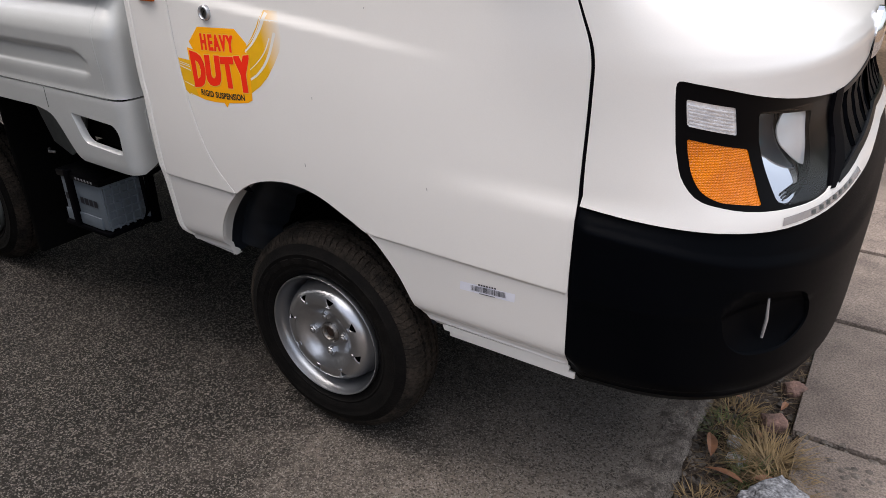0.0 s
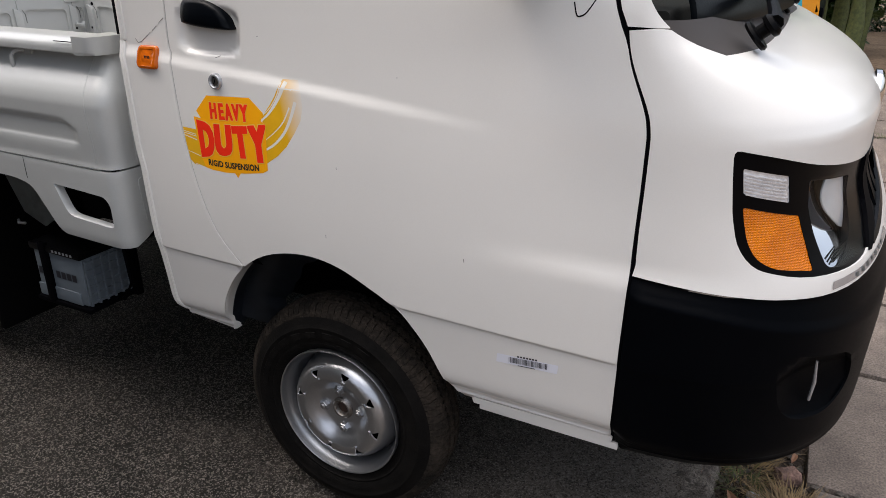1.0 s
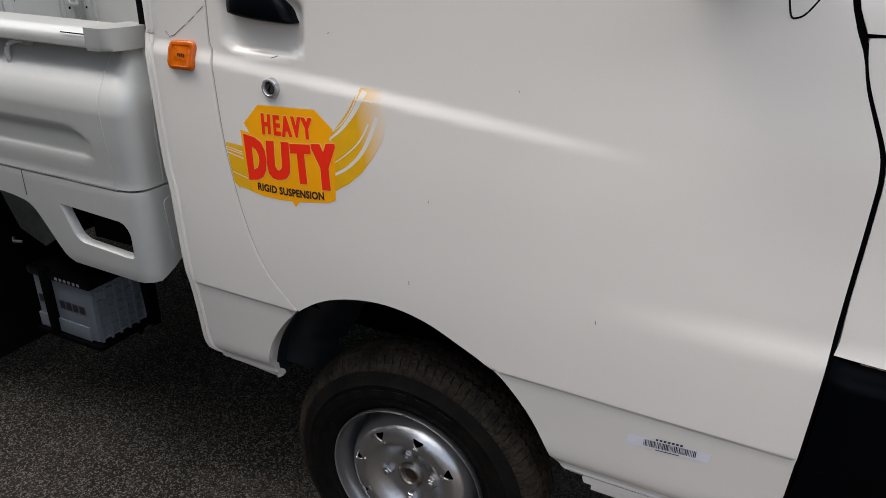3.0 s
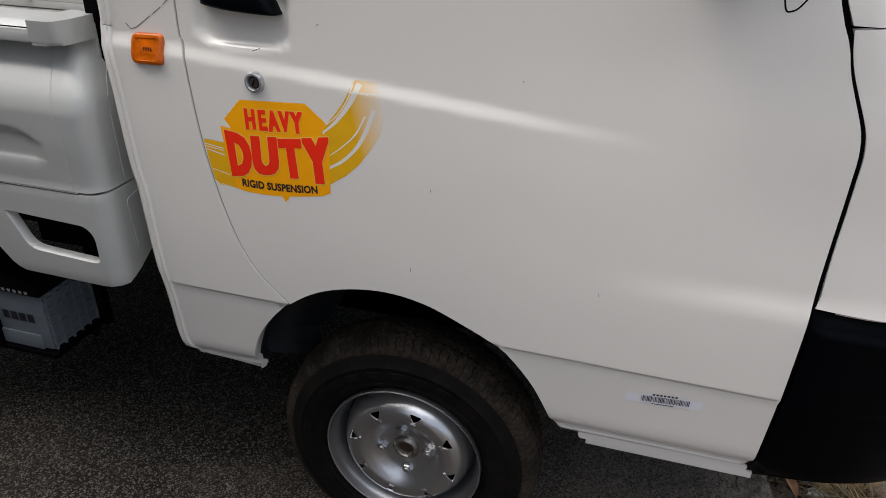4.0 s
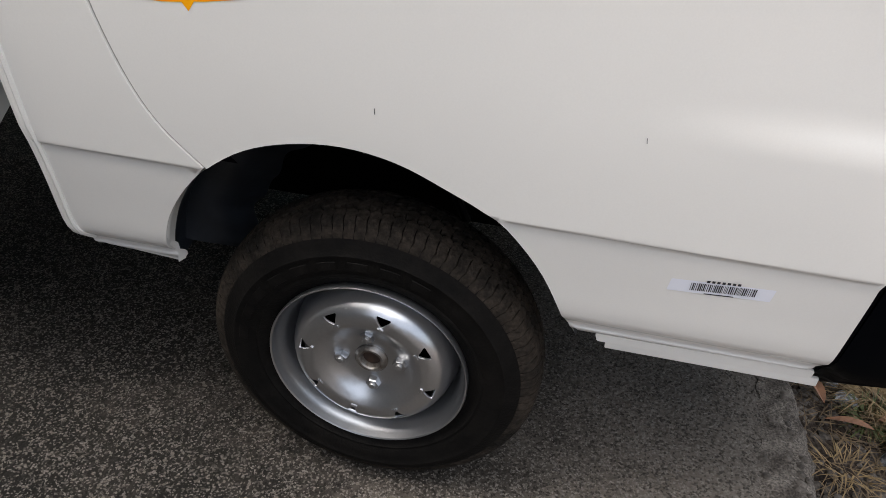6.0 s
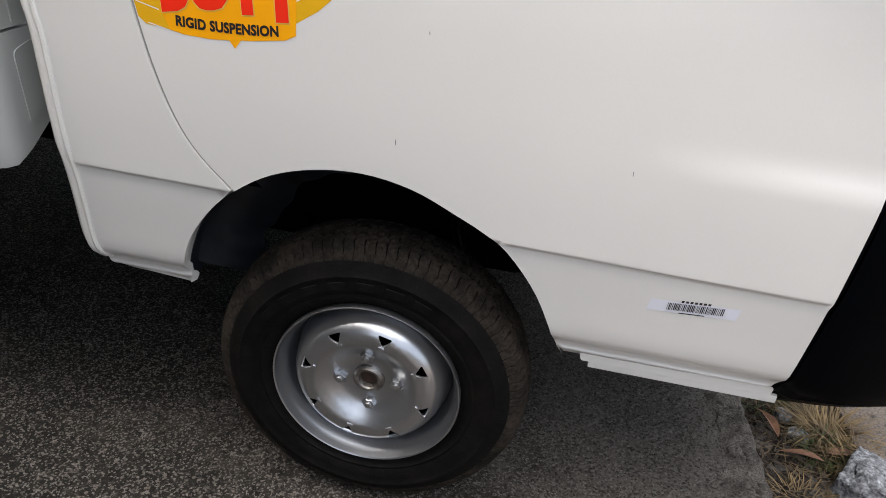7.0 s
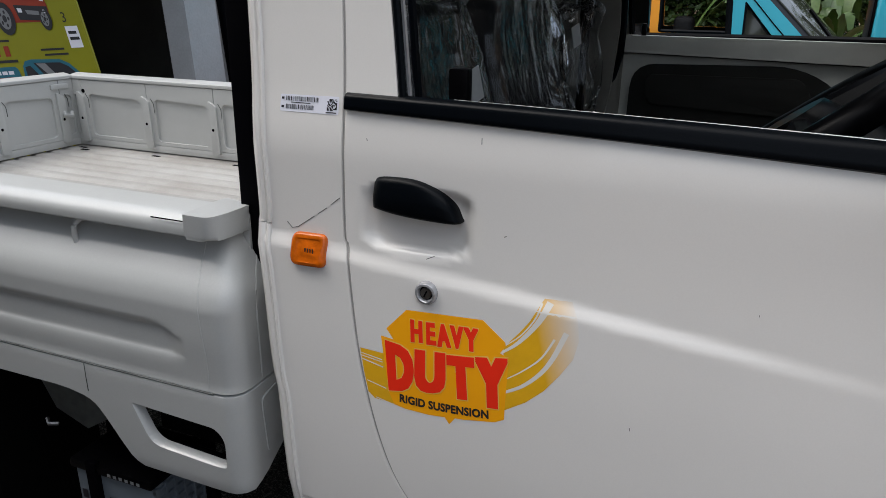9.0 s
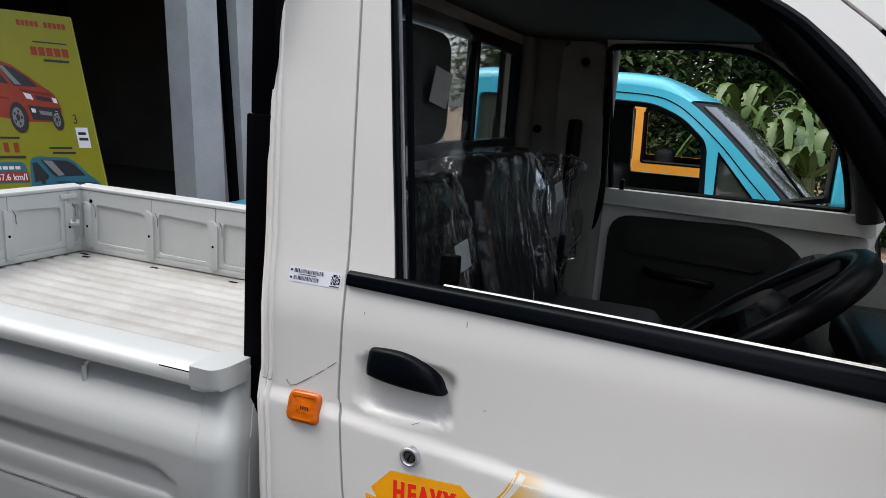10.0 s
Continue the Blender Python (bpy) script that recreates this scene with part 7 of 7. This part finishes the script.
# ---- trees and banana plants ----
def leaf_mass(name, centres, n, size, mat, parent, seed):
    """Many folded leaves scattered in uneven clumps."""
    r = random.Random(seed)
    verts, faces = [], []
    for k in range(n):
        c, rad = centres[r.randrange(len(centres))]
        d = Vector((r.gauss(0, 1), r.gauss(0, 1), r.gauss(0, 1))).normalized() * (r.random() ** .45)
        p = Vector(c) + Vector((d.x * rad[0], d.y * rad[1], d.z * rad[2]))
        l = size * r.uniform(.6, 1.4)
        q = Euler((r.uniform(-.9, .9), r.uniform(-.9, .9), r.uniform(0, 6.28))).to_matrix()
        b = len(verts)
        for o in ((-.5, 0, 0), (-.1, .22, .06), (.5, 0, -.12), (-.1, -.22, .06), (.0, 0, 0)):
            verts.append(p + q @ (Vector(o) * l))
        faces += [(b, b + 4, b + 1), (b + 1, b + 4, b + 2), (b + 2, b + 4, b + 3), (b + 3, b + 4, b)]
    me = bpy.data.meshes.new(name)
    me.from_pydata([tuple(v) for v in verts], [], faces)
    me.materials.append(mat)
    o = new(name, me)
    o.parent = parent
    return o


def tree(x, y, h, spread, n, seed, size=.16, label="leafy dark green tree behind the yard"):
    t = thing("tree", label, "tree")
    r = random.Random(seed)
    trunk = [(x, y, -.06), (x + .1, y, h * .3), (x - .05, y + .1, h * .6), (x + .1, y, h * .85)]
    part("trunk", tube(smooth_line(trunk, 4), [.14 - .10 * i / 12 for i in range(13)], 10), BARK, t)
    cs = []
    for k in range(14):
        a, z = r.uniform(0, 6.28), r.uniform(.25, 1.0) * h
        e = Vector((x + math.cos(a) * spread * r.uniform(.2, 1), y + math.sin(a) * spread * .6 * r.uniform(.2, 1), z))
        cs.append((e, (spread * .42, spread * .4, h * .14)))
        if k < 7:
            part("limb", tube([(x, y, z * .7), tuple((Vector((x, y, z * .75)) + e) / 2), tuple(e)], [.05, .035, .012], 6), BARK, t)
    leaf_mass("crown", cs, n, size, LEAF, t, seed)
    return t


for i, (x, y, h, s, n) in enumerate(((-2.2, 10.5, 5.2, 2.0, 7000), (.4, 11.0, 4.6, 1.8, 7000), (-4.2, 12.5, 6.0, 2.2, 4000), (2.6, 12.8, 5.5, 1.9, 6000), (4.8, 14.0, 5.0, 2.0, 5000), (7.5, 15.5, 5.0, 2.2, 4000), (-.8, 13.0, 6.5, 2.4, 6000))):
    tree(x, y, h, s, n, 11 + i)
hg = thing("hedge", "dense green roadside hedge beyond the dirt verge", "hedge", kind="stuff")
hr = random.Random(3)
leaf_mass("leaves", [((x * .6 - 3, 14.2 + hr.uniform(-.4, .4), hr.uniform(.2, 1.6)), (.7, .5, .5)) for x in range(28)], 9000, .15, LEAF, hg, 77)
leaf_mass("ground_cover", [((x * .5 - 2, 13.4 + hr.uniform(-.2, .2), .1), (.5, .3, .12)) for x in range(24)], 2500, .10, LEAF, hg, 78)


leaf_mass("undergrowth", [((.3 + .25 * i, 13.3 + hr.uniform(-.25, .5), hr.uniform(.05, .9)), (.35, .35, .28)) for i in range(16)], 7000, .075, LEAF, hg, 79)


vine = thing("vine_hedge", "dense dark green climbing leaves behind the trucks", "hedge", kind="stuff")
vr = random.Random(8)
leaf_mass("leaves", [((vr.uniform(-3.4, 2.4), 9.6 + vr.uniform(-.25, .35), vr.uniform(.2, 4.2)), (.55, .22, .5)) for k in range(70)], 15000, .17, LEAF, vine, 91)
leaf_mass("inner_leaves", [((-3.2 + .28 * k, 10.05, vr.uniform(.4, 3.8)), (.45, .12, .9)) for k in range(21)], 6000, .30, LEAF, vine, 92)


def banana(x, y, h, seed):
    t = thing("banana_plant", "banana plant with long arching leaves", "plant", group="banana plants")
    r = random.Random(seed)
    part("stem", tube([(x, y, -.06), (x + .03, y, h * .5), (x, y, h)], [.10, .085, .05], 10), GRASS, t)
    for k in range(15):
        a, el, L = r.uniform(0, 6.28), r.uniform(.6, 1.35), r.uniform(.8, 1.5)
        d = Vector((math.cos(a), math.sin(a), 0))
        sidev = Vector((-d.y, d.x, 0))
        bm = bmesh.new()
        prev = None
        n = 24
        for i in range(n + 1):
            s = i / n
            c = Vector((x, y, h - .05)) + d * L * s * math.cos(el) + Vector((0, 0, L * (s * math.sin(el) - .75 * s * s * s)))
            w = (.014 + .044 * math.sin(math.pi * min(1, s * .92 + .05)) ** .7) * (0 if s < .12 else 1) + .012
            jag = .78 + .3 * r.random()
            row = [bm.verts.new(c + sidev * w * jag * q + Vector((0, 0, -.25 * w * abs(q)))) for q in (-1, -.5, 0, .5, 1)]
            if prev:
                for j in range(4):
                    if not (j in (0, 3) and r.random() < .05):
                        bm.faces.new((prev[j], prev[j + 1], row[j + 1], row[j]))
            prev = row
        part("leaf", bm, BANANA, t)


for i, (x, y, h) in enumerate(((1.10, 8.0, .95), (.72, 8.3, 1.25), (.35, 8.8, 1.5), (1.20, 8.9, 1.45), (.95, 8.7, 1.15))):
    banana(x, y, h, 50 + i)
wall("far_wall", 3.2, 6.0, 18.0, 18.3, -.05, 1.9, BRICKW, "low reddish wall far beyond the trees")
